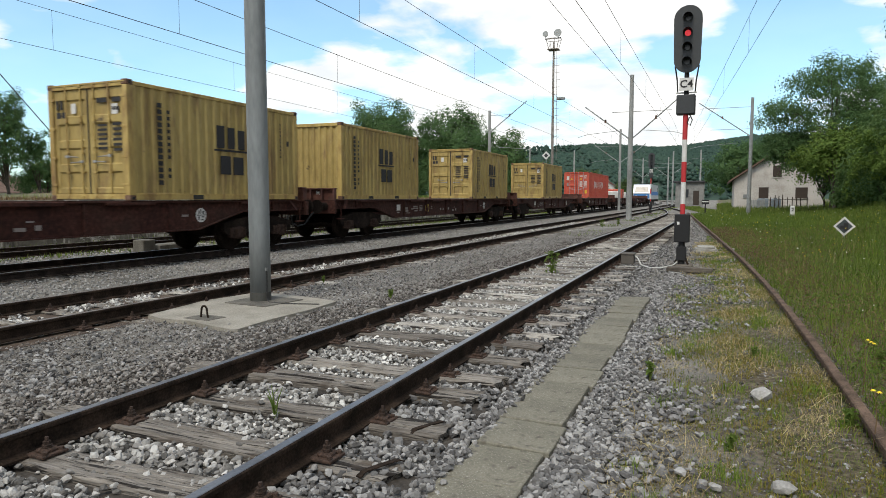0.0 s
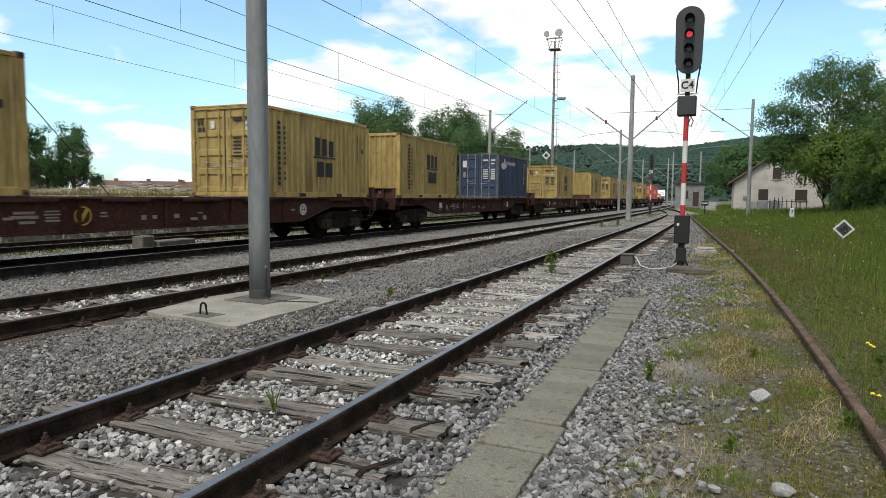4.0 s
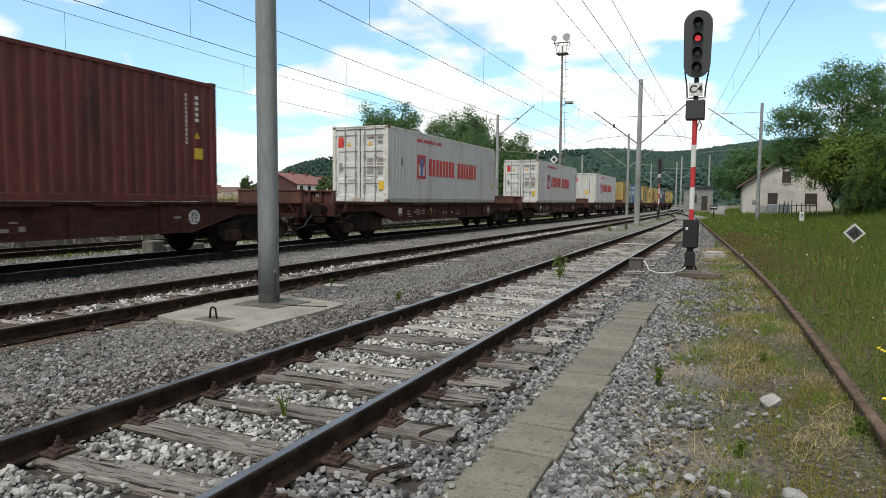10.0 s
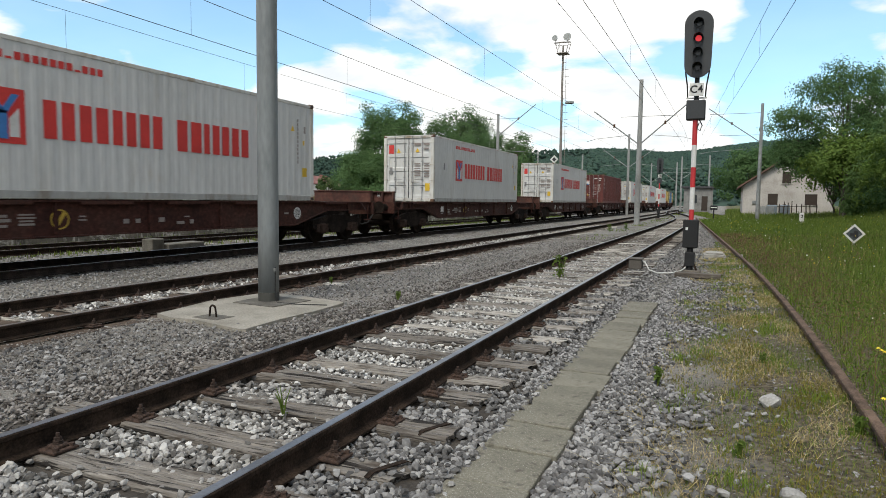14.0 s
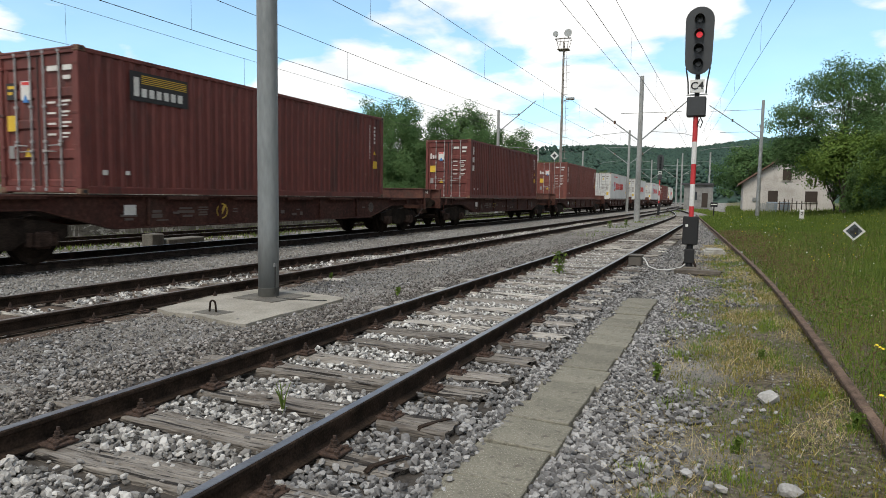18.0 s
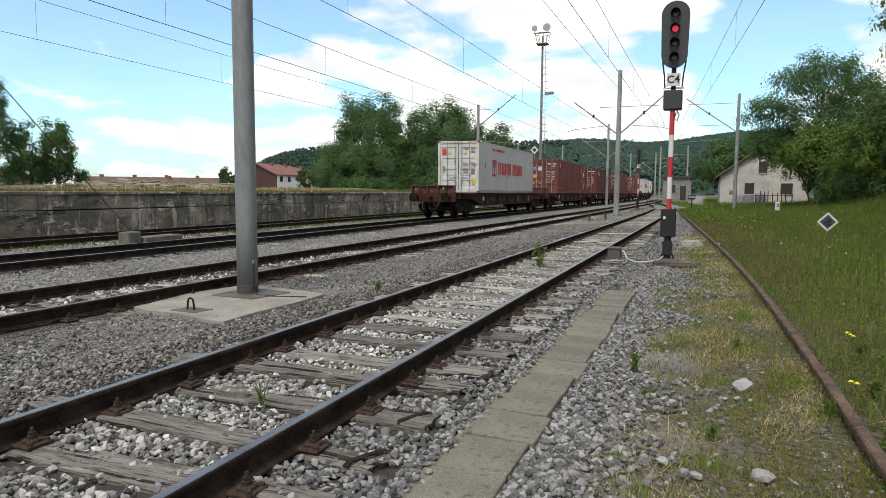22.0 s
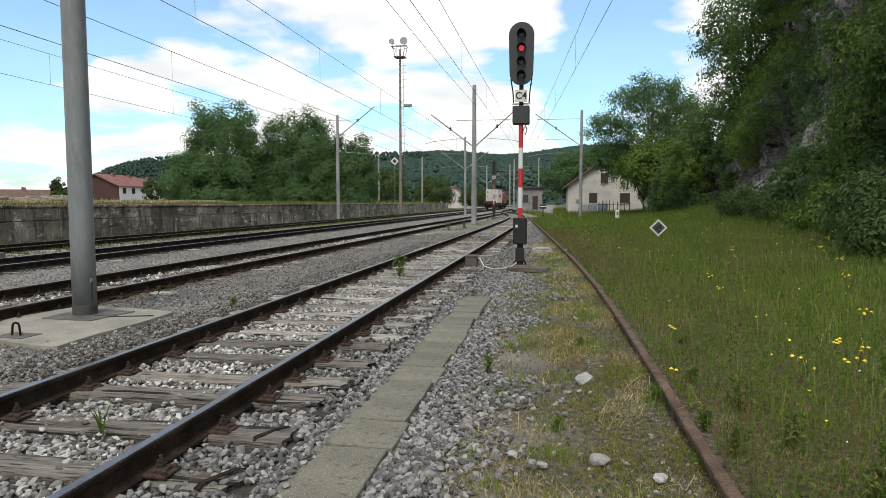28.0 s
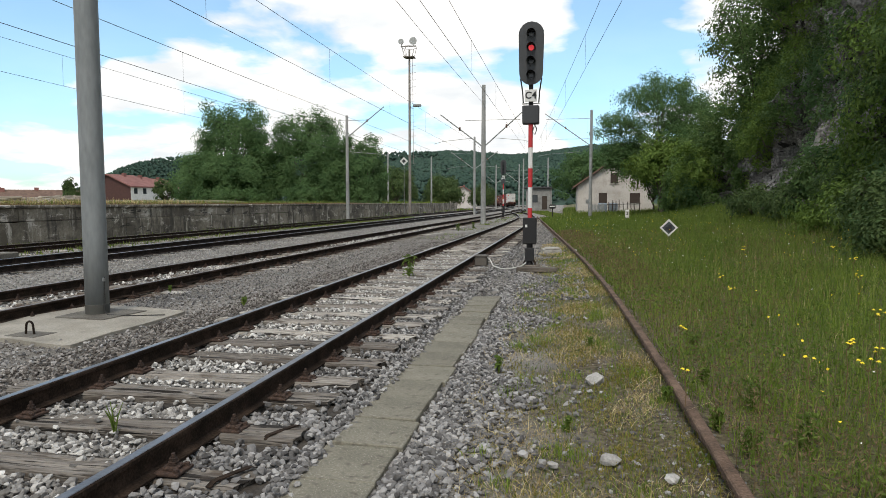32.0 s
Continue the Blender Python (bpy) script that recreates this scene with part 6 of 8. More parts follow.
sv.prism([(-6.60, 6.02), (-6.25, 5.90), (-5.9, 5.93), (-5.4, 5.80), (-5.02, 5.72), (-4.96, 5.76), (-4.99, 6.4), (-4.95, 7.1), (-4.98, 7.84), (-5.05, 7.92), (-5.8, 8.10), (-6.6, 8.16), (-6.78, 7.2)], "z", -0.12, 0.0)
part("slab", sv, M_SLAB, slab)
part("pedestal", Geo().prism([(-6.35, 7.12), (-5.62, 7.06), (-5.50, 7.78), (-6.32, 7.88)], "z", -0.05, 0.012), M_GROUT, slab, "darker grout patch round the pole")
# darker patch of the slab round the lifting eye
part("rust_patch", Geo().prism([(-6.02, 6.02), (-5.62, 6.00), (-5.58, 6.28), (-5.98, 6.30)], "z", -0.05, 0.005), M_GROUT, slab)
arch = [(-5.85 + 0.042 - 0.042 * math.cos(math.pi * k / 8), 6.15, 0.105 + 0.042 * math.sin(math.pi * k / 8)) for k in range(9)]
part("lifting_eye", Geo().path([(-5.865, 6.15, -0.02)] + arch + [(-5.75, 6.15, -0.02)], 0.012, 8), M_RUST, slab, "rusty bent bar lifting eye")


def concrete_pole(x, y, h, arms, z=0.0, tie=None, r0=0.19, r1=0.12, mat=None):
    """A catenary pole with slanting arms (dx, z from, z to) and a thin tie."""
    p = thing("catenary_pole", "weathered grey catenary pole with slanting arms", "pole", pose(x, y, z), group="catenary poles")
    part("shaft", Geo().tube((0, 0, -0.2), (0, 0, h), r0, r1, 12), mat or M_POLE, p)
    for dx, za, zb in arms:
        part("arm", Geo().tube((0, 0, za), (dx, 0, zb), 0.045, 0.04, 8), M_GALV, p)
        part("insulator", Geo().lathe([(0.05, 0), (0.09, 0.04), (0.05, 0.08), (0.09, 0.12), (0.05, 0.16), (0.09, 0.20), (0.04, 0.25)], 10, (dx * 0.55, 0, za + (zb - za) * 0.55 - 0.1)), M_INSUL, p)
    for dx, za, zb in arms:
        part("registration_arm", Geo().path([(dx * 0.25, 0, 6.05), (dx * 0.95, 0, 5.85), (dx * 1.15, 0, 5.68)], 0.018, 5), M_GALV, p)
    for a, b, zt in tie or ():
        part("tie", Geo().tube((a, 0, zt), (b, 0, zt), 0.02, 0.02, 6), M_GALV, p)
    return p


M_POLE = material("pole_concrete", ((0.150, 0.153, 0.152), (0.235, 0.240, 0.238), (0.32, 0.325, 0.32)), 0.9, 0, 1.6, 30, 0.2, 60, stretch=(1, 1, 0.3))
M_INSUL = plain("brown_insulator", (0.10, 0.05, 0.03), 0.3)
concrete_pole(-5.6, 46, 9.75, ((-3.1, 5.4, 7.75), (2.95, 5.4, 8.0)), 0.0, ((-1.3, 2.6, 7.3),), 0.20, 0.13)
concrete_pole(2.4, 60, 9.75, ((-4.1, 6.55, 9.5),), 0.0, ((-4.0, 0.0, 9.0), (-3.2, 0, 7.2)), 0.17, 0.12, M_GALV)
concrete_pole(-19.5, 57, 9.4, ((3.5, 7.4, 10.1),), 0.0, ((-1.9, 2.0, 8.95),), 0.17, 0.12)
concrete_pole(-10.9, 80, 9.6, ((-3.0, 5.6, 7.8), (2.9, 5.6, 7.8)), 0.0, ((-3.0, 3.0, 7.6),), 0.17, 0.12)
concrete_pole(-14.4, 140, 9.6, ((-2.8, 5.6, 7.8), (2.8, 5.6, 7.8)), 0.0, ((-3.0, 3.0, 7.6),), 0.18, 0.12)
concrete_pole(-9.1, 135, 9.4, ((-2.8, 5.6, 7.6),), 0.0, ((-3.0, 3.0, 7.4),), 0.18, 0.12)
concrete_pole(-7.3, 120, 9.5, ((2.8, 5.6, 7.6),), 0.0, ((-3.0, 3.0, 7.4),), 0.18, 0.12)
concrete_pole(-2.8, 118, 9.5, (), 0.0, ((-3.0, 0.5, 8.0),), 0.18, 0.12)
concrete_pole(-22.5, 110, 9.4, (), 0.0, (), 0.16, 0.12)
concrete_pole(-27.5, 100, 9.4, (), 0.0, (), 0.16, 0.12)


def light_mast():
    p = thing("lighting_mast", "tall rusty lattice-step floodlight mast", "lighting mast", pose(-19.85, 83, 0))
    part("shaft", Geo().tube((0, 0, -0.2), (0, 0, 21.2), 0.20, 0.12, 12), M_MASTRUST, p)
    part("ladder_rail", Geo().tube((0.55, -0.1, 6.5), (0.42, -0.1, 20.4), 0.025, 0.025, 6), M_MASTRUST, p)
    for z in np.arange(6.5, 20.4, 0.9):
        part("rung", Geo().tube((0.0, -0.1, z), (0.85, -0.1, z + 0.05), 0.022, 0.022, 6), M_MASTRUST, p)
    basket = part("basket", Geo().box(-0.7, 0.7, -0.7, 0.7, 20.2, 20.28), M_MASTRUST, p, "open steel work platform")
    for k in range(10):
        a = 2 * math.pi * k / 10
        part("baluster", Geo().tube((0.65 * math.cos(a), 0.65 * math.sin(a), 20.28), (1.0 * math.cos(a), 1.0 * math.sin(a), 21.5), 0.025, 0.025, 5), M_MASTRUST, basket)
    part("handrail", Geo().path([(1.0 * math.cos(2 * math.pi * k / 20), 1.0 * math.sin(2 * math.pi * k / 20), 21.5) for k in range(21)], 0.03, 5), M_MASTRUST, basket)
    part("head_bar", Geo().box(-1.15, 0.9, -0.06, 0.06, 21.6, 21.72), M_MASTRUST, p)
    for x, r in ((-1.05, 0.36), (0.55, 0.5)):
        part("floodlight", Geo().tube((x, -0.3, 22.25), (x, 0.12, 22.2), r, r * 0.7, 18), M_GALV, p, "round floodlight")
        part("lamp_stem", Geo().tube((x, 0, 21.7), (x, 0, 22.1), 0.05, 0.05, 6), M_MASTRUST, p)
    part("side_lamp", Geo().box(0.5, 1.55, -0.2, 0.2, 13.9, 14.25, 0.08), M_GALV, p, "grey side lantern")
    part("side_arm", Geo().tube((0, 0, 13.8), (0.7, 0, 14.0), 0.04, 0.04, 6), M_MASTRUST, p)
    sg = Geo().add([(0, -0.3, 5.4), (0.55, -0.3, 5.95), (0, -0.3, 6.5), (-0.55, -0.3, 5.95), (0, -0.27, 5.4), (0.55, -0.27, 5.95), (0, -0.27, 6.5), (-0.55, -0.27, 5.95)], [(0, 1, 2, 3), (7, 6, 5, 4), (0, 4, 5, 1), (1, 5, 6, 2), (2, 6, 7, 3), (3, 7, 4, 0)])
    s = thing("diamond_sign", "white diamond sign hung on the mast", "sign", pose(-20.45, 82.5, 0.9))
    part("board", sg, M_SIGWHITE, s)
    part("dark_field", Geo().add([(0, -0.306, 5.66), (0.29, -0.306, 5.95), (0, -0.306, 6.24), (-0.29, -0.306, 5.95)], [(0, 1, 2, 3)]), M_SIGHEAD, s)
    part("stem", Geo().tube((0, -0.2, -0.9), (0, -0.2, 5.6), 0.04, 0.04, 6), M_GALV, s)


light_mast()


def wires():
    """Contact and carrying wires over each track, with droppers."""
    def run(name, label, x, z, y0, y1, sag, span, r=0.008, shift=0.0):
        w = thing(name, label, "overhead wire", group="overhead wires")
        pts = []
        for y in np.arange(y0, y1 + 0.1, 4.0):
            u = ((y - 7.3) % span) / span
            pts.append((x(y) if callable(x) else x, y, z - sag * 4 * u * (1 - u) + shift * y))
        part("conductor", Geo().path(pts, r, 5), M_WIRE, w)
        return w
    def siding_wire(s):
        return 2.25 - 0.078 * s
    lines = ((near_line, 5.58, 6.65, 58, 0.007), (lambda s: -7.55, 5.43, 6.58, 110, 0.007), (lambda s: -12.84, 5.66, 6.70, 135, 0.009), (lambda s: -17.55, 5.66, 6.80, 110, 0.007), (siding_wire, 5.58, 6.68, 56, 0.006))
    for fn, zc, zm, far, rad in lines:
        run("contact_wire", "dark copper contact wire over the track", fn, zc, -6, far, 0.03, 40, rad)
        m = run("carrying_wire", "dark carrying wire with droppers over the track", fn, zm, -6, far, 0.10, 40, rad)
        for y in np.arange(-2, far, 7.5):
            u = ((y - 7.3) % 40) / 40
            part("dropper", Geo().tube((fn(y), y, zc - 0.03 * 4 * u * (1 - u)), (fn(y), y, zm - 0.10 * 4 * u * (1 - u)), 0.004, 0.004, 4), M_WIRE, m)
    run("feeder_wire", "dark feeder wire strung between pole tops", -5.5, 8.35, -6, 46, 0.2, 39, 0.009)


wires()
guy = thing("guy_wire", "taut dark guy wire anchored to a concrete block", "guy wire")
part("strand", Geo().tube((-15.7, 14.25, 0.26), (-15.7, 5.9, 8.85), 0.012, 0.012, 6), M_WIRE, guy)
M_OLDCON = material("old_block", ((0.07, 0.064, 0.054), (0.115, 0.107, 0.092), (0.17, 0.158, 0.138)), 0.95, 0, 3, 40, 0.4, 60)
for (x, y, sx, sy, h) in ((-15.85, 14.38, 0.20, 0.26, 0.36), (-15.95, 15.55, 0.26, 0.85, 0.18)):
    b = thing("concrete_block", "weathered concrete anchor block beside the track", "concrete block", pose(x, y, -0.15, 0, 0, 6))
    part("body", Geo().box(-sx, sx, -sy, sy, -0.1, h, 0.03), M_OLDCON, b)


def hectometre():
    p = thing("kilometre_post", "white numbered concrete marker post in grass", "marker post", pose(4.72, 50, 0.05))
    part("stone", Geo().box(-0.14, 0.14, -0.1, 0.1, -0.1, 0.88, 0.05), M_SIGWHITE, p)
    t_ = part("figure", text_mesh("2", 0.3, M_MARK_BLACK), None, p)
    t_.matrix_basis = pose(0, -0.105, 0.62, 90, 0, 0)
    part("foot", Geo().box(-0.16, 0.16, -0.12, 0.12, -0.1, 0.3, 0.02), M_CONCRETE, p)
    d = thing("diamond_marker", "low black-and-white diamond board in meadow", "sign", pose(3.74, 24, 0.0))
    part("board", Geo().add([(0, 0, 0.27), (0.31, 0, 0.58), (0, 0, 0.89), (-0.31, 0, 0.58), (0, 0.02, 0.27), (0.31, 0.02, 0.58), (0, 0.02, 0.89), (-0.31, 0.02, 0.58)], [(0, 1, 2, 3), (7, 6, 5, 4), (0, 4, 5, 1), (1, 5, 6, 2), (2, 6, 7, 3), (3, 7, 4, 0)]), M_SIGWHITE, d, "white diamond board")
    part("dark_field", Geo().add([(0, -0.006, 0.35), (0.23, -0.006, 0.58), (0, -0.006, 0.81), (-0.23, -0.006, 0.58)], [(0, 1, 2, 3)]), M_DIAM, d)
    part("dark_bar", Geo().box(-0.02, 0.10, -0.012, -0.008, 0.44, 0.68).box(-0.12, -0.02, -0.012, -0.008, 0.50, 0.60), M_MARK_BLACK, d)
    part("stake", Geo().tube((0, 0.04, -0.1), (0, 0.04, 0.5), 0.025, 0.025, 6), M_GALV, d)


M_DIAM = plain("slate_paint", (0.045, 0.055, 0.062), 0.5)
hectometre()

# ---- platform wall ----
def stained(name):
    """Old concrete: vertical black runs, pale lime bloom, mossy foot."""
    m = material(name, ((0.15, 0.133, 0.105), (0.215, 0.193, 0.155), (0.30, 0.272, 0.225)), 0.95, 0, 0.7, 12, 0.5, 18, stretch=(1, 1, 0.6))
    t = m.node_tree
    bs = t.nodes["Principled BSDF"]
    prev = bs.inputs["Base Color"].links[0].from_socket
    co_ = t.nodes.new("ShaderNodeTexCoord")

    # each panel takes its own stretch of the stains
    place_ = t.nodes.new("ShaderNodeObjectInfo")
    placed = t.nodes.new("ShaderNodeVectorMath")
    t.links.new(co_.outputs["Object"], placed.inputs[0])
    t.links.new(place_.outputs["Location"], placed.inputs[1])

    def layer(sc, lo, hi, colr, prev, detail=7):
        mp_ = t.nodes.new("ShaderNodeMapping")
        mp_.inputs["Scale"].default_value = sc
        t.links.new(placed.outputs[0], mp_.inputs[0])
        nz = t.nodes.new("ShaderNodeTexNoise")
        nz.inputs["Scale"].default_value, nz.inputs["Detail"].default_value, nz.inputs["Roughness"].default_value = 1.0, detail, 0.72
        t.links.new(mp_.outputs[0], nz.inputs["Vector"])
        rp = t.nodes.new("ShaderNodeValToRGB")
        rp.color_ramp.elements[0].position, rp.color_ramp.elements[1].position = lo, hi
        t.links.new(nz.outputs[0], rp.inputs[0])
        mx = t.nodes.new("ShaderNodeMix")
        mx.data_type = "RGBA"
        t.links.new(rp.outputs[0], mx.inputs["Factor"])
        t.links.new(prev, mx.inputs["A"])
        mx.inputs["B"].default_value = (*colr, 1)
        return mx.outputs["Result"]
    prev = layer((1, 0.28, 0.45), 0.44, 0.56, (0.095, 0.084, 0.066), prev)
    prev = layer((1, 0.9, 2.4), 0.565, 0.62, (0.46, 0.435, 0.385), prev, 9)
    prev = layer((1, 3.2, 0.5), 0.56, 0.62, (0.40, 0.375, 0.33), prev)
    prev = layer((1, 1.3, 0.30), 0.53, 0.62, (0.055, 0.05, 0.042), prev)
    prev = layer((1, 0.5, 2.2), 0.57, 0.62, (0.035, 0.032, 0.027), prev, 9)
    t.links.new(prev, bs.inputs["Base Color"])
    return m


M_WALL = stained("stained_wall")
M_BANK = material("rough_bank", ((0.06, 0.068, 0.028), (0.115, 0.112, 0.055), (0.19, 0.172, 0.105)), 0.95, 0, 0.4, 6, 0.8, 8)
wall = thing("platform_wall", "stained cracked concrete platform wall", "wall", kind="structure")
rw = np.random.default_rng(3)
y = -22.0
while y < 125.0:
    ln = min(6.2, 125.3 - y)
    ob = part("wall_panel", Geo().box(-0.28, 0.0, 0.008, ln - 0.008, -0.25, 0.74 + rw.normal(0, 0.01), 0.012), M_WALL, wall)
    ob.matrix_basis = pose(RIM + rw.normal(0, 0.012), y, 0)
    ob = part("wall_panel", Geo().box(-0.28, 0.0, 0.008, ln - 0.008, 0.755, 1.27 + rw.normal(0, 0.01), 0.012), M_WALL, wall)
    ob.matrix_basis = pose(RIM - 0.02 + rw.normal(0, 0.012), y, 0)
    ob = part("coping", Geo().box(-0.42, 0.05, 0.01, ln - 0.01, 1.27, 1.38 + rw.normal(0, 0.006), 0.02), M_WALL, wall)
    ob.matrix_basis = pose(RIM + rw.normal(0, 0.012), y, 0)
    y += 6.2
part("end_face", Geo().box(-34.0, RIM - 0.3, 125.1, 125.4, -0.2, 1.34), M_WALL, wall)
plat = thing("platform_ground", "rough weedy earth on top of the platform", "ground", kind="structure")
xs = np.concatenate([np.linspace(-140, -34, 14), np.linspace(-32, RIM - 0.4, 14)])
ys = np.linspace(-40, 125.2, 66)
X, Y = np.meshgrid(xs, ys)
Z = 1.30 + 0.12 * np.sin(X * 0.7) * np.sin(Y * 0.45) + 0.35 * np.clip((-24 - X) / 8, 0, 1) * (0.5 + 0.5 * np.sin(Y * 0.23 + 1))
Z[:, -1] = 1.30
n, m = X.shape
i = np.arange(n * m).reshape(n, m)
part("earth", big_mesh("earth", np.stack([X, Y, Z], -1).reshape(-1, 3), np.stack([i[:-1, :-1], i[:-1, 1:], i[1:, 1:], i[1:, :-1]], -1).reshape(-1, 4), M_BANK, True), None, plat)

# stacked logs on the platform
M_LOG = material("peeled_log", ((0.12, 0.10, 0.078), (0.21, 0.182, 0.142), (0.33, 0.295, 0.24)), 0.9, 0, 2, 25, 0.4, 30, per="object", spread=0.6)
logs = thing("log_pile", "long low heap of grey weathered logs", "log pile", pose(0, 0, 0))
rl = np.random.default_rng(11)
heap_y = np.linspace(21.5, 36.5, 31)
heap_h = 0.10 + 0.42 * np.exp(-((heap_y - 26.0) / 3.2) ** 2) + 0.36 * np.exp(-((heap_y - 32.6) / 2.0) ** 2)
mound = Geo()
for k in range(30):
    a, b = (heap_y[k], heap_h[k]), (heap_y[k + 1], heap_h[k + 1])
    for s0, s1, q0, q1 in ((-2.6, -1.1, 0.0, 0.9), (-1.1, 0.9, 0.9, 0.9), (0.9, 2.4, 0.9, 0.0)):
        mound.add([(-28.2 + s0, a[0], 1.28 + a[1] * q0), (-28.2 + s1, a[0], 1.28 + a[1] * q1), (-28.2 + s1, b[0], 1.28 + b[1] * q1), (-28.2 + s0, b[0], 1.28 + b[1] * q0)], [(0, 1, 2, 3)])
part("bark_litter", mound, M_LOG, logs, "grey bark litter under the logs")
LOG = [Geo().path([(0, -L / 2, 0), (r * 0.5, -L * 0.15, r * 0.2), (-r * 0.3, L * 0.2, 0), (0, L / 2, r * 0.3)], [r, r * 0.95, r * 0.9, r * 0.8], 8).mesh("log", M_LOG) for L, r in ((1.3, 0.06), (1.7, 0.09), (1.0, 0.05), (1.5, 0.075))]
for k in range(290):
    yy = rl.uniform(22.2, 35.6)
    heap = float(np.interp(yy, heap_y, heap_h))
    w = rl.uniform(-1.0, 1.0)
    ob = part("log", LOG[int(rl.integers(4))], None, logs)
    ob.matrix_basis = pose(-28.2 + 2.0 * w, yy, 1.34 + heap * (1 - 0.55 * w * w) * rl.uniform(0.75, 1.12), rl.normal(0, 3), 0, rl.normal(0, 28))

# ---- buildings ----
M_PLASTER = material("stained_plaster", ((0.33, 0.305, 0.28), (0.43, 0.405, 0.38), (0.50, 0.475, 0.45)), 0.95, 0, 0.6, 9, 0.2, 25, dirt=(0.28, 0.25, 0.22), dirt_amount=0.35, dirt_scale=0.7)
M_ROOF = material("old_brown_roof", ((0.07, 0.045, 0.035), (0.12, 0.075, 0.055), (0.17, 0.11, 0.085)), 0.9, 0, 1.5, 12, 0.5, 14)
M_ROOFRED = material("red_tile_roof", ((0.135, 0.058, 0.050), (0.195, 0.085, 0.074), (0.25, 0.125, 0.11)), 0.85, 0, 0.8, 10, 0.4, 12)
M_LIME = plain("white_render", (0.62, 0.62, 0.60), 0.9)
M_SHUT = plain("dark_shutter", (0.035, 0.024, 0.018), 0.7)
M_REDWALL = plain("maroon_cladding", (0.06, 0.027, 0.024), 0.8)
M_GLASS = plain("dark_pane", (0.03, 0.035, 0.04), 0.08)


def house():
    h = thing("house", "small old white plastered house with brown roof", "house", pose(1.62, 78, 0.1))
    W, D, E, R = 8.55, 11.0, 3.35, 6.35
    part("gable_wall", Geo().prism([(0, -0.4), (W, -0.4), (W, E), (W / 2, R), (0, E)], "y", 0, 0.35), M_PLASTER, h)
    part("rear_wall", Geo().prism([(0, -0.4), (W, -0.4), (W, E), (W / 2, R), (0, E)], "y", D - 0.35, D), M_PLASTER, h)
    for x in (0, W - 0.35):
        part("side_wall", Geo().box(x, x + 0.35, 0.35, D - 0.35, -0.4, E), M_PLASTER, h)
    part("plinth", Geo().box(-0.03, W + 0.03, -0.04, 0.0, -0.4, 0.32), M_CONCRETE, h)
    for s in (0, 1):
        a, b = ((-0.55, E - 0.32), (W / 2, R + 0.08)) if s == 0 else ((W + 0.55, E - 0.32), (W / 2, R + 0.08))
        g = Geo().prism([a, b, (b[0], b[1] + 0.2), (a[0], a[1] + 0.2)], "y", -0.55, D + 0.5)
        r = part("roof", g, M_ROOF, h)
    for x0, z0, w, hh in ((2.45, 1.32, 0.95, 1.18), (5.95, 1.32, 1.15, 1.15), (3.75, 3.6, 0.85, 1.2)):
        wn = part("window", Geo().box(x0, x0 + w, -0.02, 0.05, z0, z0 + hh), M_SHUT, h, "dark closed shutter")
        part("window_frame", Geo().box(x0 - 0.08, x0, -0.04, 0.02, z0 - 0.05, z0 + hh + 0.06).box(x0 + w, x0 + w + 0.08, -0.04, 0.02, z0 - 0.05, z0 + hh + 0.06).box(x0, x0 + w, -0.04, 0.02, z0 + hh, z0 + hh + 0.07), M_PLASTER, wn)
        part("sill", Geo().box(x0 - 0.1, x0 + w + 0.1, -0.1, 0.02, z0 - 0.09, z0), M_CONCRETE, wn)
    part("meter_box", Geo().box(0.95, 1.3, -0.12, 0.0, 1.35, 1.75, 0.02), M_GALV, h)


house()
fence = thing("garden_fence", "ruined fence of grey boards and dark posts", "fence", pose(0, 74.5, 0.25))
rf = np.random.default_rng(8)
for k in range(9):
    part("panel_board", Geo().box(3.0 + k * 0.17, 3.14 + k * 0.17, -0.02, 0.02, -0.1, 1.05 + rf.normal(0, 0.03)), M_GALV, fence)
for k in range(9):
    x = 4.9 + k * 0.42 + rf.normal(0, 0.05)
    part("post", Geo().tube((x, 0, -0.2), (x + rf.normal(0, 0.04), 0, 1.15 + rf.uniform(0, 0.45)), 0.05, 0.045, 6), M_SHUT, fence)
part("rail", Geo().tube((4.8, 0, 1.0), (8.4, 0, 1.1), 0.03, 0.03, 5), M_SHUT, fence)
M_TANK = plain("blue_grey_tank", (0.17, 0.21, 0.25), 0.6)
for k, tx in enumerate((4.35, 5.5)):
    tank = thing("water_tank", "blue-grey plastic water tank beside the house", "water tank", pose(tx, 75.4, 0.35), group="water tanks by the house")
    part("vessel", Geo().box(-0.5, 0.5, -0.45, 0.45, -0.1, 1.05, 0.06), M_TANK, tank)
    for z in (0.2, 0.5, 0.8):
        part("cage_bar", Geo().box(-0.53, 0.53, -0.48, -0.45, z, z + 0.04), M_GALV, tank)
    part("lid", Geo().lathe([(0.16, 1.05), (0.16, 1.12), (0.10, 1.14)], 12), M_SHUT, tank)


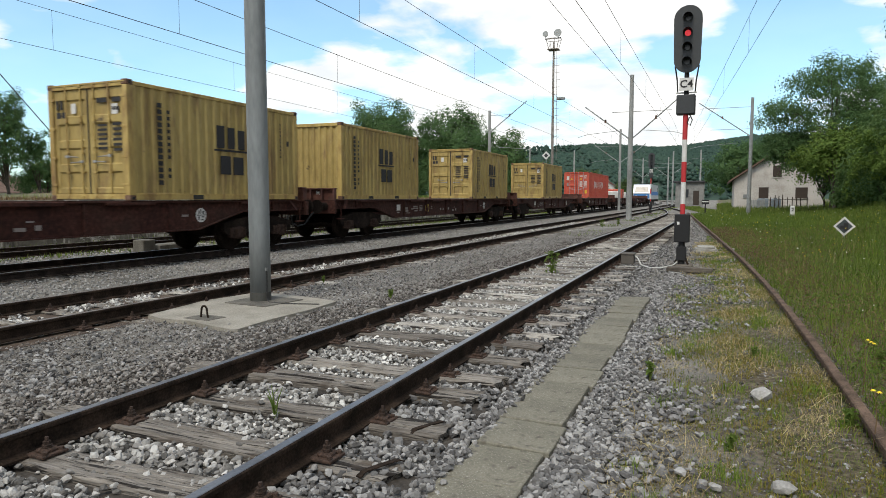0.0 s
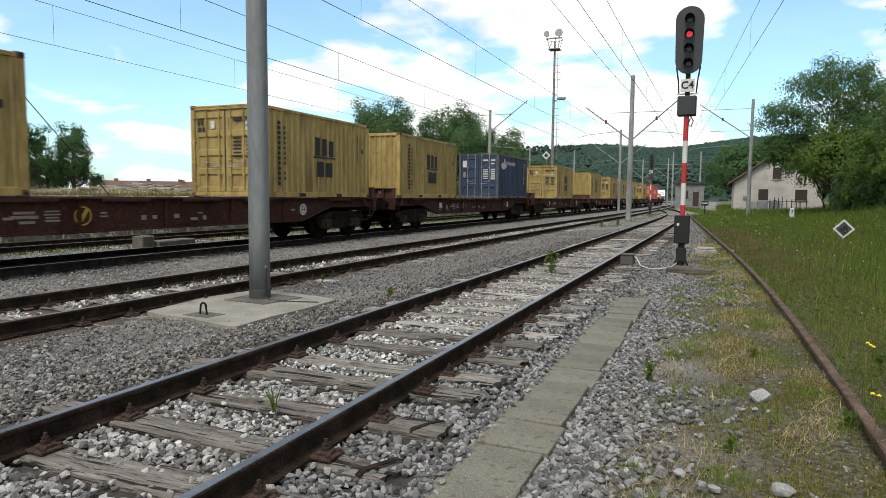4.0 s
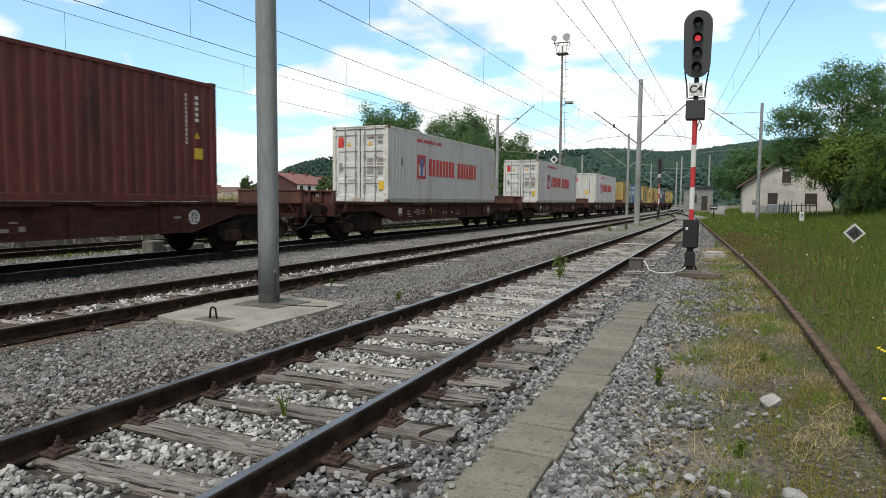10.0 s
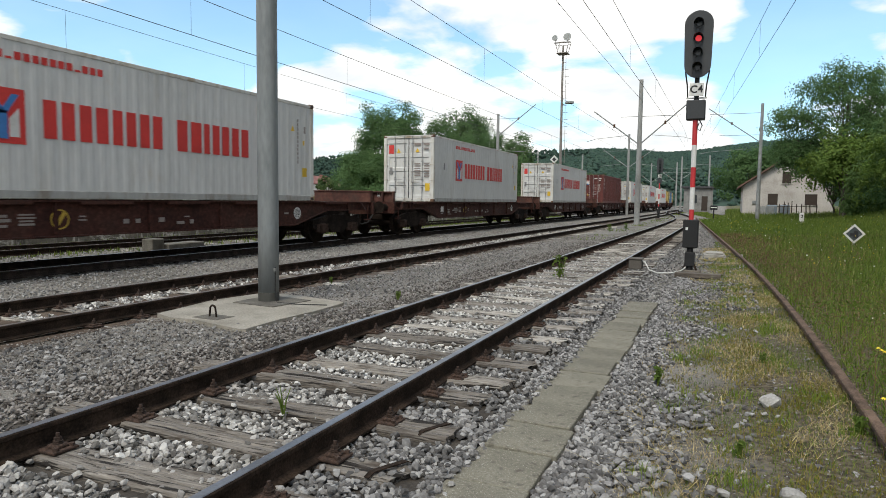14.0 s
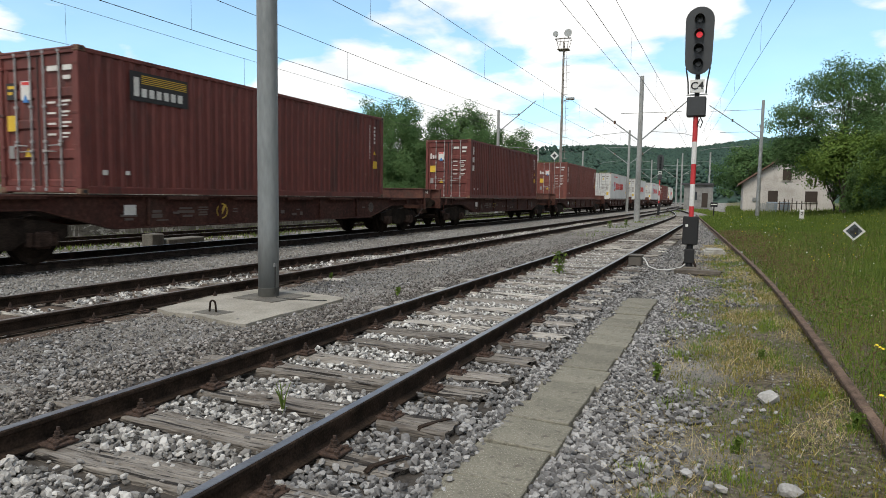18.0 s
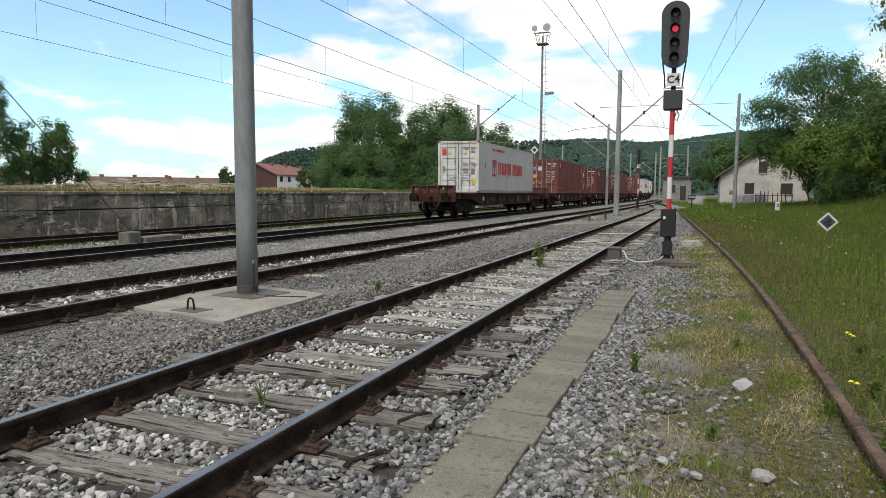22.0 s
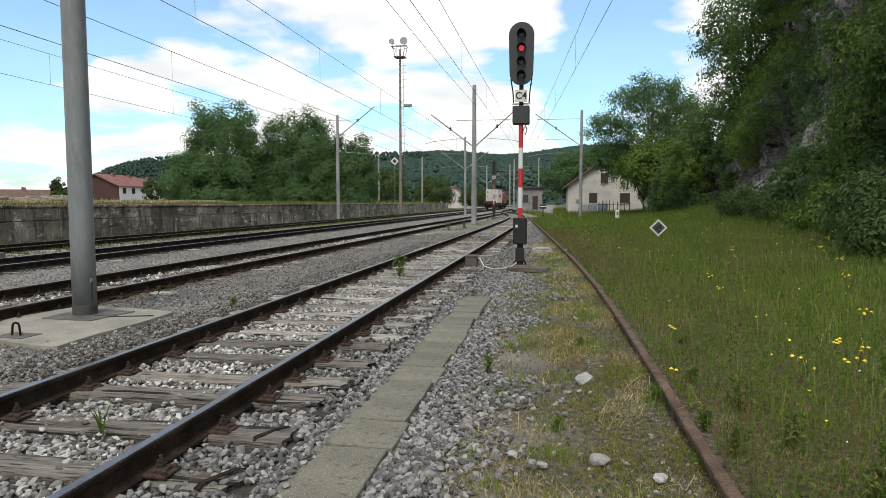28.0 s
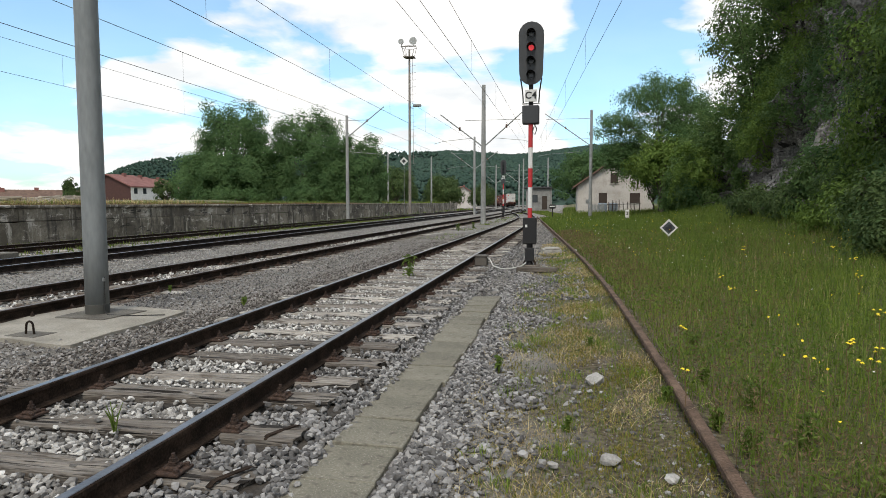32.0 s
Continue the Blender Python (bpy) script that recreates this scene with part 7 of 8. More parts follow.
def hut():
    h = thing("signal_hut", "grey flat-roofed concrete hut beside the tracks", "hut", pose(-6.35, 112, 0.3))
    W, H = 4.3, 3.6
    # front wall takes a darker grey than the rest, as if shaded
    part("front_wall", Geo().box(0, W, 0, 0.25, -0.6, H), M_HUT, h)
    part("rear_wall", Geo().box(0, W, 3.75, 4.0, -0.6, H), M_CONCRETE, h)
    for x in (0, W - 0.25):
        part("side_wall", Geo().box(x, x + 0.25, 0.25, 3.75, -0.6, H), M_CONCRETE, h)
    part("roof", Geo().box(-0.4, W + 0.4, -0.4, 4.4, H, H + 0.28, 0.03), M_DARKROOF, h)
    part("window", Geo().box(0.9, 2.0, -0.03, 0.02, 1.2, 2.5), M_GLASS, h)
    part("door", Geo().box(2.7, 3.6, -0.03, 0.02, 0.0, 2.3), M_SHUT, h)


# grey render with the front wall's shade put into its colour
M_HUT = material("shaded_hut_render", ((0.115, 0.113, 0.110), (0.185, 0.183, 0.178), (0.25, 0.247, 0.24)), 0.95, 0, 1.2, 12, 0.2, 40)
M_DARKROOF = plain("bitumen_roof", (0.05, 0.05, 0.055), 0.9)
hut()


def village_house(x, y, z, w, d, e, r, wallm, roofm, rz=0, windows=True, side=None):
    h = thing("village_house", "distant village house with pitched roof", "house", pose(x, y, z, 0, 0, rz), group="village houses")
    part("wall", Geo().prism([(-w / 2, -2), (w / 2, -2), (w / 2, e), (0, r), (-w / 2, e)], "y", -d / 2, d / 2), wallm, h)
    for s in (-1, 1):
        part("roof", Geo().prism([(s * (w / 2 + 0.5), e - 0.25), (0, r + 0.05), (0, r + 0.3), (s * (w / 2 + 0.5), e)], "y", -d / 2 - 0.5, d / 2 + 0.5), roofm, h)
    part("chimney", Geo().box(0.6, 1.2, -0.4, 0.4, r - 1, r + 0.6), M_ROOFRED, h)
    if d > 30:
        for k in range(5):
            part("chimney", Geo().box(-0.4, 0.4, -14 + 6.5 * k, -13.2 + 6.5 * k, r - 0.6, r + 0.75), M_ROOFRED, h)
    if side:
        part("side_wall", Geo().box(w / 2, w / 2 + 0.05, -d / 2, d / 2, -2, e - 0.2), side, h, "white plastered side wall")
    if windows:
        for k in range(max(1, int(d // 3))):
            for zz in (0.9, 3.4):
                if zz + 1.2 < e:
                    part("window", Geo().box(w / 2 + 0.05, w / 2 + 0.09, -d / 2 + 1 + k * 3, -d / 2 + 2.1 + k * 3, zz, zz + 1.2), M_GLASS, h)
    return h


village_house(-94.8, 126, 0.0, 10.8, 8.2, 5.0, 7.3, M_REDWALL, M_ROOFRED, 0, True, M_LIME)
village_house(-96.4, 133.6, 0.0, 10.8, 6.6, 4.8, 7.2, M_REDWALL, M_ROOFRED, 0, True, M_LIME)
village_house(-97.5, 142, 0.0, 10.8, 7.0, 4.6, 7.0, M_REDWALL, M_ROOFRED, 0, True, M_LIME)
village_house(-112, 113, -0.5, 9, 36, 2.6, 4.4, M_PLASTER, M_ROOF, -46)
village_house(-120, 78, -1.0, 9, 15, 3.2, 5.8, M_PLASTER, M_ROOF, 15)
village_house(-118, 62, -1.0, 9, 13, 3.0, 5.6, M_PLASTER, M_ROOF, 10)
village_house(-122, 50, -1.0, 9, 13, 3.2, 5.9, M_PLASTER, M_ROOFRED, 20)
village_house(-30, 190, -0.6, 8, 12, 4.0, 6.6, M_PLASTER, M_ROOFRED, 15)
village_house(-66, 212, -1.5, 8, 12, 3.6, 6.0, M_PLASTER, M_ROOFRED, 25)

# ---- plants, cliff and hills ----
def leaf_material(name, dark, mid, light, through_=0.42, spread=0.6):
    m = material(name, (dark, mid, light), 0.6, 0, 0.35, 3.0, 0.0, 10, per="island", spread=spread, spec=0.2)
    t = m.node_tree
    bs = t.nodes["Principled BSDF"]
    tr = t.nodes.new("ShaderNodeBsdfTranslucent")
    t.links.new(bs.inputs["Base Color"].links[0].from_socket, tr.inputs["Color"])
    mx = t.nodes.new("ShaderNodeMixShader")
    mx.inputs[0].default_value = through_
    t.links.new(bs.outputs[0], mx.inputs[1])
    t.links.new(tr.outputs[0], mx.inputs[2])
    t.links.new(mx.outputs[0], t.nodes["Material Output"].inputs["Surface"])
    return m


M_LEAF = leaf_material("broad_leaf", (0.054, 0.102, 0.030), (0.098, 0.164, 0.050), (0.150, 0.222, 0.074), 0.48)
M_LEAF_DARK = leaf_material("shade_leaf", (0.042, 0.076, 0.026), (0.076, 0.120, 0.040), (0.120, 0.165, 0.058))
M_LEAF_LIGHT = leaf_material("pale_leaf", (0.075, 0.130, 0.024), (0.125, 0.198, 0.038), (0.180, 0.255, 0.060))
M_LEAF_COOL = leaf_material("cool_leaf", (0.060, 0.122, 0.044), (0.096, 0.174, 0.064), (0.140, 0.226, 0.088), 0.5, 0.2)
M_BARK = material("bark", ((0.05, 0.042, 0.034), (0.09, 0.075, 0.06), (0.14, 0.12, 0.10)), 0.95, 0, 3, 20, 0.6, 20, stretch=(2, 2, 0.5))
M_ROCK = material("limestone", ((0.050, 0.046, 0.044), (0.165, 0.155, 0.148), (0.46, 0.44, 0.42)), 0.95, 0, 1.2, 9, 1.0, 12, dirt=(0.05, 0.055, 0.04), dirt_amount=0.6, dirt_scale=0.6, bump_dist=0.1)

cracks(M_ROCK, (1.0, 1.6, 0.35), 0.56, 0.63, (0.022, 0.021, 0.020), 8, 0.7)
cracks(M_ROCK, (1.0, 5.0, 1.2), 0.57, 0.62, (0.015, 0.014, 0.013), 6, 0.6)


def leaves(name, pts, sizes, mat, r, out=None, long=1.5):
    """A quad for each leaf, turned at random, partly outward."""
    n = len(pts)
    d = r.normal(size=(n, 3))
    if out is not None:
        d = d * 0.55 + out * 1.9
    d[:, 2] += 0.35
    d /= np.linalg.norm(d, axis=1)[:, None]
    a = np.cross(d, r.normal(size=(n, 3)))
    a /= np.linalg.norm(a, axis=1)[:, None] + 1e-9
    b = np.cross(d, a)
    s = sizes[:, None]
    bow = d * s * 0.18
    v = np.stack([pts - a * s * long * 0.5 - bow, pts + b * s * 0.36, pts + a * s * long * 0.5 - bow, pts - b * s * 0.36], 1)
    f = np.arange(4 * n).reshape(n, 4)
    return big_mesh(name, v.reshape(-1, 3), f, mat)


def clumps(r, centre_, radii, count, per, spread, hollow=0.55, flat_bottom=-0.5):
    """Leaf points in clumps that fill an uneven crown; returns points and outward ways."""
    d = r.normal(size=(count, 3))
    d /= np.linalg.norm(d, axis=1)[:, None]
    d[:, 2] = np.where(d[:, 2] < flat_bottom, -d[:, 2], d[:, 2])
    k = hollow + (1 - hollow) * r.random(count) ** 0.6
    k *= 1 + 0.18 * np.sin(d[:, 0] * 5 + centre_[0]) * np.sin(d[:, 1] * 4 + centre_[1]) + 0.10 * np.sin(d[:, 2] * 9)
    c = np.array(centre_) + d * np.array(radii) * k[:, None]
    e = r.normal(size=(count, per, 3))
    e /= np.linalg.norm(e, axis=2)[:, :, None]
    size_ = spread * r.uniform(0.6, 1.3, (count, 1, 1))
    p = c[:, None, :] + e * size_ * (r.random((count, per, 1)) ** 0.45)
    o = e * 0.6 + d[:, None, :] * 0.7
    return p.reshape(-1, 3), o.reshape(-1, 3), c


def tree(label, x, y, z, h, radii, trunk_h, count, per, spread, leaf, mat, seed, trunk_r=0.25, parts=((0, 0, 0, 1.0),)):
    r = np.random.default_rng(seed)
    t = thing("tree", label, "tree", pose(x, y, z))
    cz = h - radii[2]
    trunk = Geo().path([(0, 0, -0.3), (0.1, 0.05, trunk_h * 0.5), (0.0, 0.1, trunk_h), (0.1, 0, cz), (0.05, 0, h * 0.86)], [trunk_r, trunk_r * 0.85, trunk_r * 0.7, trunk_r * 0.45, 0.03], 8)
    part("trunk", trunk, M_BARK, t)
    P, O = [], []
    for dx, dy, dz, sc in parts:
        p, o, c = clumps(r, (dx, dy, cz + dz), tuple(q * sc for q in radii), int(count * sc * sc), per, spread)
        P.append(p)
        O.append(o)
        limbs = Geo()
        for q in c[r.integers(len(c), size=9)]:
            s0 = Vector((0, 0, trunk_h * r.uniform(0.7, 1.4)))
            e = Vector(q)
            mid = s0.lerp(e, 0.5) + Vector((0, 0, 0.4))
            limbs.path([s0, mid, e], [trunk_r * 0.35, trunk_r * 0.2, 0.02], 5)
        part("limb", limbs, M_BARK, t)
    P, O = np.concatenate(P), np.concatenate(O)
    s = r.uniform(0.7, 1.3, len(P)) * leaf
    part("crown", leaves("crown", P, s, mat, r, O), None, t, "crown of many leaves")
    return t


# big trees behind the platform
tree("broad green tree behind the platform wall", -40.3, 75, 0.8, 12.2, (4.9, 5.4, 6.2), 3, 170, 170, 1.25, 0.21, M_LEAF_COOL, 21, 0.4, ((0, 0, 0, 1.0), (-3.4, -2.0, -3.2, 0.62), (3.6, -2.5, -3.5, 0.62), (0.5, -4.0, -4.2, 0.6)))
tree("tall green tree behind the platform wall", -31.2, 76, 0.5, 11.4, (5.2, 5.2, 6.0), 3, 150, 160, 1.2, 0.21, M_LEAF_COOL, 22, 0.35, ((0, 0, 0, 1.0), (-2.6, -2.0, -4.0, 0.6), (3.2, -1.5, -3.4, 0.7)))
tree("dark green tree at the platform's end", -24.0, 74, 0.2, 8.6, (3.7, 3.7, 4.5), 2, 110, 140, 1.0, 0.20, M_LEAF_COOL, 23, 0.28, ((0, 0, 0, 1.0), (-2.2, -1.0, -1.6, 0.75), (1.0, -1.0, -3.0, 0.6)))
tree("low green bush on the platform edge", -27.5, 66, 1.2, 2.2, (1.6, 1.4, 1.3), 0.4, 60, 60, 0.5, 0.15, M_LEAF_COOL, 24, 0.08)
tree("round bush beside the platform", -36.0, 67, 1.2, 1.6, (2.4, 1.4, 1.0), 0.3, 50, 60, 0.5, 0.16, M_LEAF_COOL, 25, 0.08)
# trees far left
tree("ragged dark green tree beyond the tracks", -43.0, 32.9, 1.2, 4.9, (1.25, 1.15, 2.2), 0.6, 115, 64, 0.46, 0.115, M_LEAF_COOL, 33, 0.08, ((0, 0, 0, 1.0), (-0.5, 1.2, -1.3, 0.45), (0.3, 1.7, -2.0, 0.35)))
tree("airy green tree beyond the tracks", -43.0, 30.3, 1.2, 4.5, (1.15, 1.0, 1.9), 0.8, 62, 54, 0.42, 0.11, M_LEAF_COOL, 34, 0.07)
tree("taller ragged tree beyond the tracks", -43.0, 28.1, 1.2, 6.7, (1.4, 1.35, 3.0), 1.0, 125, 62, 0.52, 0.125, M_LEAF_COOL, 26, 0.12, ((0, 0, 0, 1.0), (0.3, -2.0, -0.8, 0.9)))
tree("low ragged bush beyond the tracks", -44.0, 31.6, 1.2, 2.4, (1.2, 2.6, 1.2), 0.4, 95, 56, 0.45, 0.12, M_LEAF_COOL, 27, 0.06)
tree("ragged green tree beyond the tracks", -43.0, 21.5, 1.2, 5.4, (3.0, 2.8, 2.5), 1.0, 60, 46, 0.6, 0.16, M_LEAF, 28, 0.14)
tree("distant round tree among roofs", -105, 62, 0.8, 6.8, (4.0, 4.0, 3.2), 2, 90, 36, 0.9, 0.36, M_LEAF, 29, 0.2)
tree("distant round tree among roofs", -100, 72, 0.8, 6.0, (3.4, 3.0, 2.7), 2, 80, 36, 0.8, 0.36, M_LEAF_LIGHT, 30, 0.2)
tree("distant dark spruce behind the platform", -78.6, 92, 0.6, 5.8, (1.1, 1.1, 2.7), 1, 60, 50, 0.45, 0.22, M_LEAF_DARK, 31, 0.2, ((0, 0, 0.3, 0.5), (0, 0, -1.4, 0.9), (0.2, 0, -2.4, 1.2), (1.9, 0, -2.6, 0.9)))
tree("small tree in front of village houses", -70.5, 106, 0.6, 4.8, (2.6, 2.2, 2.2), 1, 70, 36, 0.6, 0.28, M_LEAF_DARK, 32, 0.15)
# far belt behind the mast
for k, (x, y, h, rad) in enumerate(((-31, 118, 7.5, 4.2), (-38, 130, 8.5, 5.0), (-24, 128, 6.0, 3.6), (-46, 140, 9.0, 5.5), (-18.5, 150, 5.0, 3.2), (-27, 145, 7.0, 4.5))):
    tree("distant leafy tree at the foot of the hill", x, y, 0.0, h, (rad, rad, h * 0.52), 0.6, 190, 44, 0.95, 0.28, M_LEAF_DARK, 40 + k, 0.2)
# right side: trees by the house
tree("tall airy tree leaning over the house", 8.8, 63, 0.2, 12.6, (4.0, 3.8, 2.2), 5, 190, 46, 0.75, 0.15, M_LEAF_COOL, 50, 0.16, ((0, 0, 0, 1.0), (-3.6, -0.5, -2.4, 0.62), (3.4, -1.0, -1.8, 0.8), (0.6, -0.5, -3.6, 0.9), (-4.0, 0.5, -4.6, 0.5), (-1.3, 0.0, -5.8, 0.7), (-3.0, 0.5, -4.6, 0.5), (-3.6, 0.0, -5.7, 0.45), (-2.3, 0.0, -6.5, 0.45), (1.6, 0.0, -6.6, 0.85), (3.2, 0.0, -5.0, 0.8)))
tree("leafy branches drooping before the house", 9.0, 69, 0.2, 6.9, (2.1, 2.0, 2.0), 1.5, 130, 44, 0.6, 0.16, M_LEAF, 54, 0.1, ((0, 0, 0, 1.0), (-1.9, 0, 0.0, 0.6), (1.5, -1, -2.2, 1.0)))
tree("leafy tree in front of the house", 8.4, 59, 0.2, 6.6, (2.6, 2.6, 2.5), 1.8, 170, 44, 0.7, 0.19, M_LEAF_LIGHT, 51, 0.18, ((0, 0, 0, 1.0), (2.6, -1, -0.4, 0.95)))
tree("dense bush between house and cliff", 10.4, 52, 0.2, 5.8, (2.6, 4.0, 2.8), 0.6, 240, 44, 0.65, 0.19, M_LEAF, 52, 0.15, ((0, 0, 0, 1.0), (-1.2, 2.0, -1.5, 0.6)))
tree("dark rounded tree behind the house", 2.8, 92, 0.4, 7.8, (4.2, 4.0, 3.8), 1.5, 190, 40, 0.85, 0.26, M_LEAF_COOL, 53, 0.25, ((0, 0, 0, 1.0), (2.6, 0, -2.0, 0.75)))


# ---- cliff ----
def cliff_x(y, z):
    base = 9.6 + 0.045 * (y - 20) + 0.9 * math.sin(y * 0.21 + 0.6) + 0.45 * math.sin(y * 0.63)
    return base + z * 0.16 + 0.5 * math.sin(z * 0.9 + y * 0.3)


def drop(y):
    """The cliff loses height towards the house."""
    u = min(1.0, max(0.0, (y - 39.5) / 9))
    return 1 - 0.62 * u * u * (3 - 2 * u)


def cliff():
    ys, zs = np.concatenate([np.linspace(8, 22, 26), np.linspace(22.2, 46, 110), np.linspace(46.5, 74, 46)]), np.linspace(-0.5, 17, 76)
    v = []
    for y in ys:
        for z in zs:
            p = Vector((y * 0.35, z * 0.30, 2.0))
            d = noise.fractal(p, 0.7, 2.1, 7) * 1.2 + abs(noise.noise(Vector((y * 1.1, z * 0.35, 7)))) * 0.9
            q = noise.cell(Vector((y * 0.9, z * 0.6, 3)))
            v.append((cliff_x(y, z) + d + q * 0.60, y + noise.noise(Vector((y, z, 9))) * 0.4, z * drop(y) + noise.noise(Vector((z, y, 5))) * 0.3))
    m = len(zs)
    i = np.arange(len(ys) * m).reshape(len(ys), m)
    q = np.stack([i[:-1, :-1], i[1:, :-1], i[1:, 1:], i[:-1, 1:]], -1).reshape(-1, 4)
    t = thing("cliff", "grey limestone cliff overgrown with bushes", "cliff", kind="structure")
    part("rock_face", big_mesh("rock_face", np.array(v), q, M_ROCK), None, t)
    top = Geo().add([(cliff_x(8, 17) + 1, 8, 16.6), (80, 8, 30), (80, 74, 12), (cliff_x(74, 17) + 1, 74, 5.4)], [(0, 1, 2, 3)])
    part("crest", top, M_GREEN, t)


cliff()


def cliff_bushes():
    r = np.random.default_rng(77)
    k = 0
    spots = []
    for _ in range(1600):
        y, z = r.uniform(11, 70), r.uniform(0.3, 16.5)
        bare = ((y - 35.0 + 2.0 * (z - 3.9)) / 5.4) ** 2 + ((z - 3.9) / 3.6) ** 2
        if bare < 1 or z > 15.6 * drop(y):
            continue
        if any((y - a) ** 2 + (z - b) ** 2 < 1.5 for a, b in spots):
            continue
        spots.append((y, z))
    for y, z in spots[:300]:
        k += 1
        R = r.uniform(0.9, 1.7) * (1.15 if y > 45 else 0.7 if 19 < y < 30 and z < 9 else 1.0)
        x = cliff_x(y, z) - (0.5 if y > 35 and z < 6 else 0.1) * R
        # past y 35 lighter leaf colours make the bushes look more lit
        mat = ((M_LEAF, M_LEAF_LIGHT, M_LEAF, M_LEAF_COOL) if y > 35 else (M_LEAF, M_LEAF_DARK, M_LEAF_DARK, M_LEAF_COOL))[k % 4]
        b = thing("cliff_bush", "leafy green bush rooted in the cliff", "bush", pose(x, y, z), group="bushes on the cliff")
        p, o, c = clumps(r, (0, 0, 0), (R * 0.8, R, R * 1.0), int(13 * R * R) + 6, 29, 0.44, 0.35, -0.8)
        part("crown", leaves("crown", p, r.uniform(0.08, 0.15, len(p)) * (1.3 if y > 40 else 1.0), mat, r, o), None, b)
        part("stem", Geo().path([(0.9 + (0.4 * R if y > 35 and z < 6 else 0), 0, -0.6 * R), (0.3, 0, -0.3 * R), (0, 0, 0.2 * R)], [0.06, 0.045, 0.02], 5), M_BARK, b)


cliff_bushes()
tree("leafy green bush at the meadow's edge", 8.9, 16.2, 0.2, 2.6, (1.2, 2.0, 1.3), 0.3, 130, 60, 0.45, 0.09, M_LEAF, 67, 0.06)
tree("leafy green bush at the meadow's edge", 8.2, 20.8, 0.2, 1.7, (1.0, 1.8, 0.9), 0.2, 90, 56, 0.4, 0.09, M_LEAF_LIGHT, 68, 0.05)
for k, (x, y, h, rx, ry) in enumerate(((7.7, 17.6, 1.7, 0.9, 1.3), (7.0, 15.0, 1.1, 0.8, 1.0), (9.0, 23.4, 1.5, 0.9, 1.5), (8.6, 27.6, 1.3, 0.8, 1.6), (8.5, 31.5, 1.4, 0.9, 1.5))):
    tree("low dark green shrub where meadow meets the bank", x, y, float(ground_z(x, y)) - 0.1, h, (rx, ry, h * 0.52), 0.2, 70, 50, 0.36, 0.085, M_LEAF_DARK, 170 + k, 0.04)
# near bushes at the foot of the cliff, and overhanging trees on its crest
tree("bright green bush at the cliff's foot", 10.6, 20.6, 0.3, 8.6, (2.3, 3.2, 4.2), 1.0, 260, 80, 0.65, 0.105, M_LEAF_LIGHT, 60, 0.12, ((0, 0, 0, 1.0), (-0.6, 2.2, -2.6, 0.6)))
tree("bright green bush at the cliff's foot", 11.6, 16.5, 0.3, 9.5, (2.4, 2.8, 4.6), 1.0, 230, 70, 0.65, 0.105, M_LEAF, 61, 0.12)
tree("low green bush at the cliff's foot", 9.4, 25.6, 0.3, 3.0, (1.3, 2.2, 1.5), 0.4, 130, 30, 0.45, 0.13, M_LEAF, 62, 0.08)
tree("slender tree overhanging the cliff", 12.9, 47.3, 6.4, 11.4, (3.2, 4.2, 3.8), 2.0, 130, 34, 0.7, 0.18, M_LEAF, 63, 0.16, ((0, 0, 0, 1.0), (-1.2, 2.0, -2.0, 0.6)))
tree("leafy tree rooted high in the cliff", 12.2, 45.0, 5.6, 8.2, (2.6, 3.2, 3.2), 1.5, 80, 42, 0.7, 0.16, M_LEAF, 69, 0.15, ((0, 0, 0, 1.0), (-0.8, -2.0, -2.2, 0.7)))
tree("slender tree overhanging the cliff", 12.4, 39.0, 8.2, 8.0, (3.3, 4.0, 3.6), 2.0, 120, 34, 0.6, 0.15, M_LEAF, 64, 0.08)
tree("slender tree overhanging the cliff", 11.8, 29.0, 12.0, 7.5, (2.8, 3.6, 3.2), 1.5, 150, 50, 0.75, 0.13, M_LEAF_DARK, 65, 0.15)
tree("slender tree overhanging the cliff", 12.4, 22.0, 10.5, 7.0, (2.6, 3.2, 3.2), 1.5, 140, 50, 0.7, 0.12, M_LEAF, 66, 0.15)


# ---- meadow ----
def siding_x(y):
    return np.array([siding_line(s) for s in np.atleast_1d(y)])


M_GRASS = leaf_material("meadow_grass", (0.050, 0.088, 0.014), (0.112, 0.162, 0.026), (0.215, 0.250, 0.060), 0.35, 0.8)
M_HAY = leaf_material("dry_grass", (0.20, 0.145, 0.055), (0.38, 0.295, 0.135), (0.60, 0.51, 0.285), 0.2, 0.9)
M_WEED = leaf_material("weed_leaf", (0.062, 0.104, 0.018), (0.105, 0.160, 0.028), (0.160, 0.215, 0.046), 0.4)
M_MOSS = leaf_material("moss", (0.100, 0.092, 0.018), (0.185, 0.165, 0.034), (0.290, 0.245, 0.070), 0.3)
M_STALK = leaf_material("seed_stalk", (0.085, 0.050, 0.030), (0.150, 0.100, 0.055), (0.23, 0.17, 0.09), 0.2)


M_FRESH = leaf_material("fresh_grass", (0.078, 0.132, 0.015), (0.148, 0.220, 0.026), (0.235, 0.300, 0.056), 0.4, 0.6)


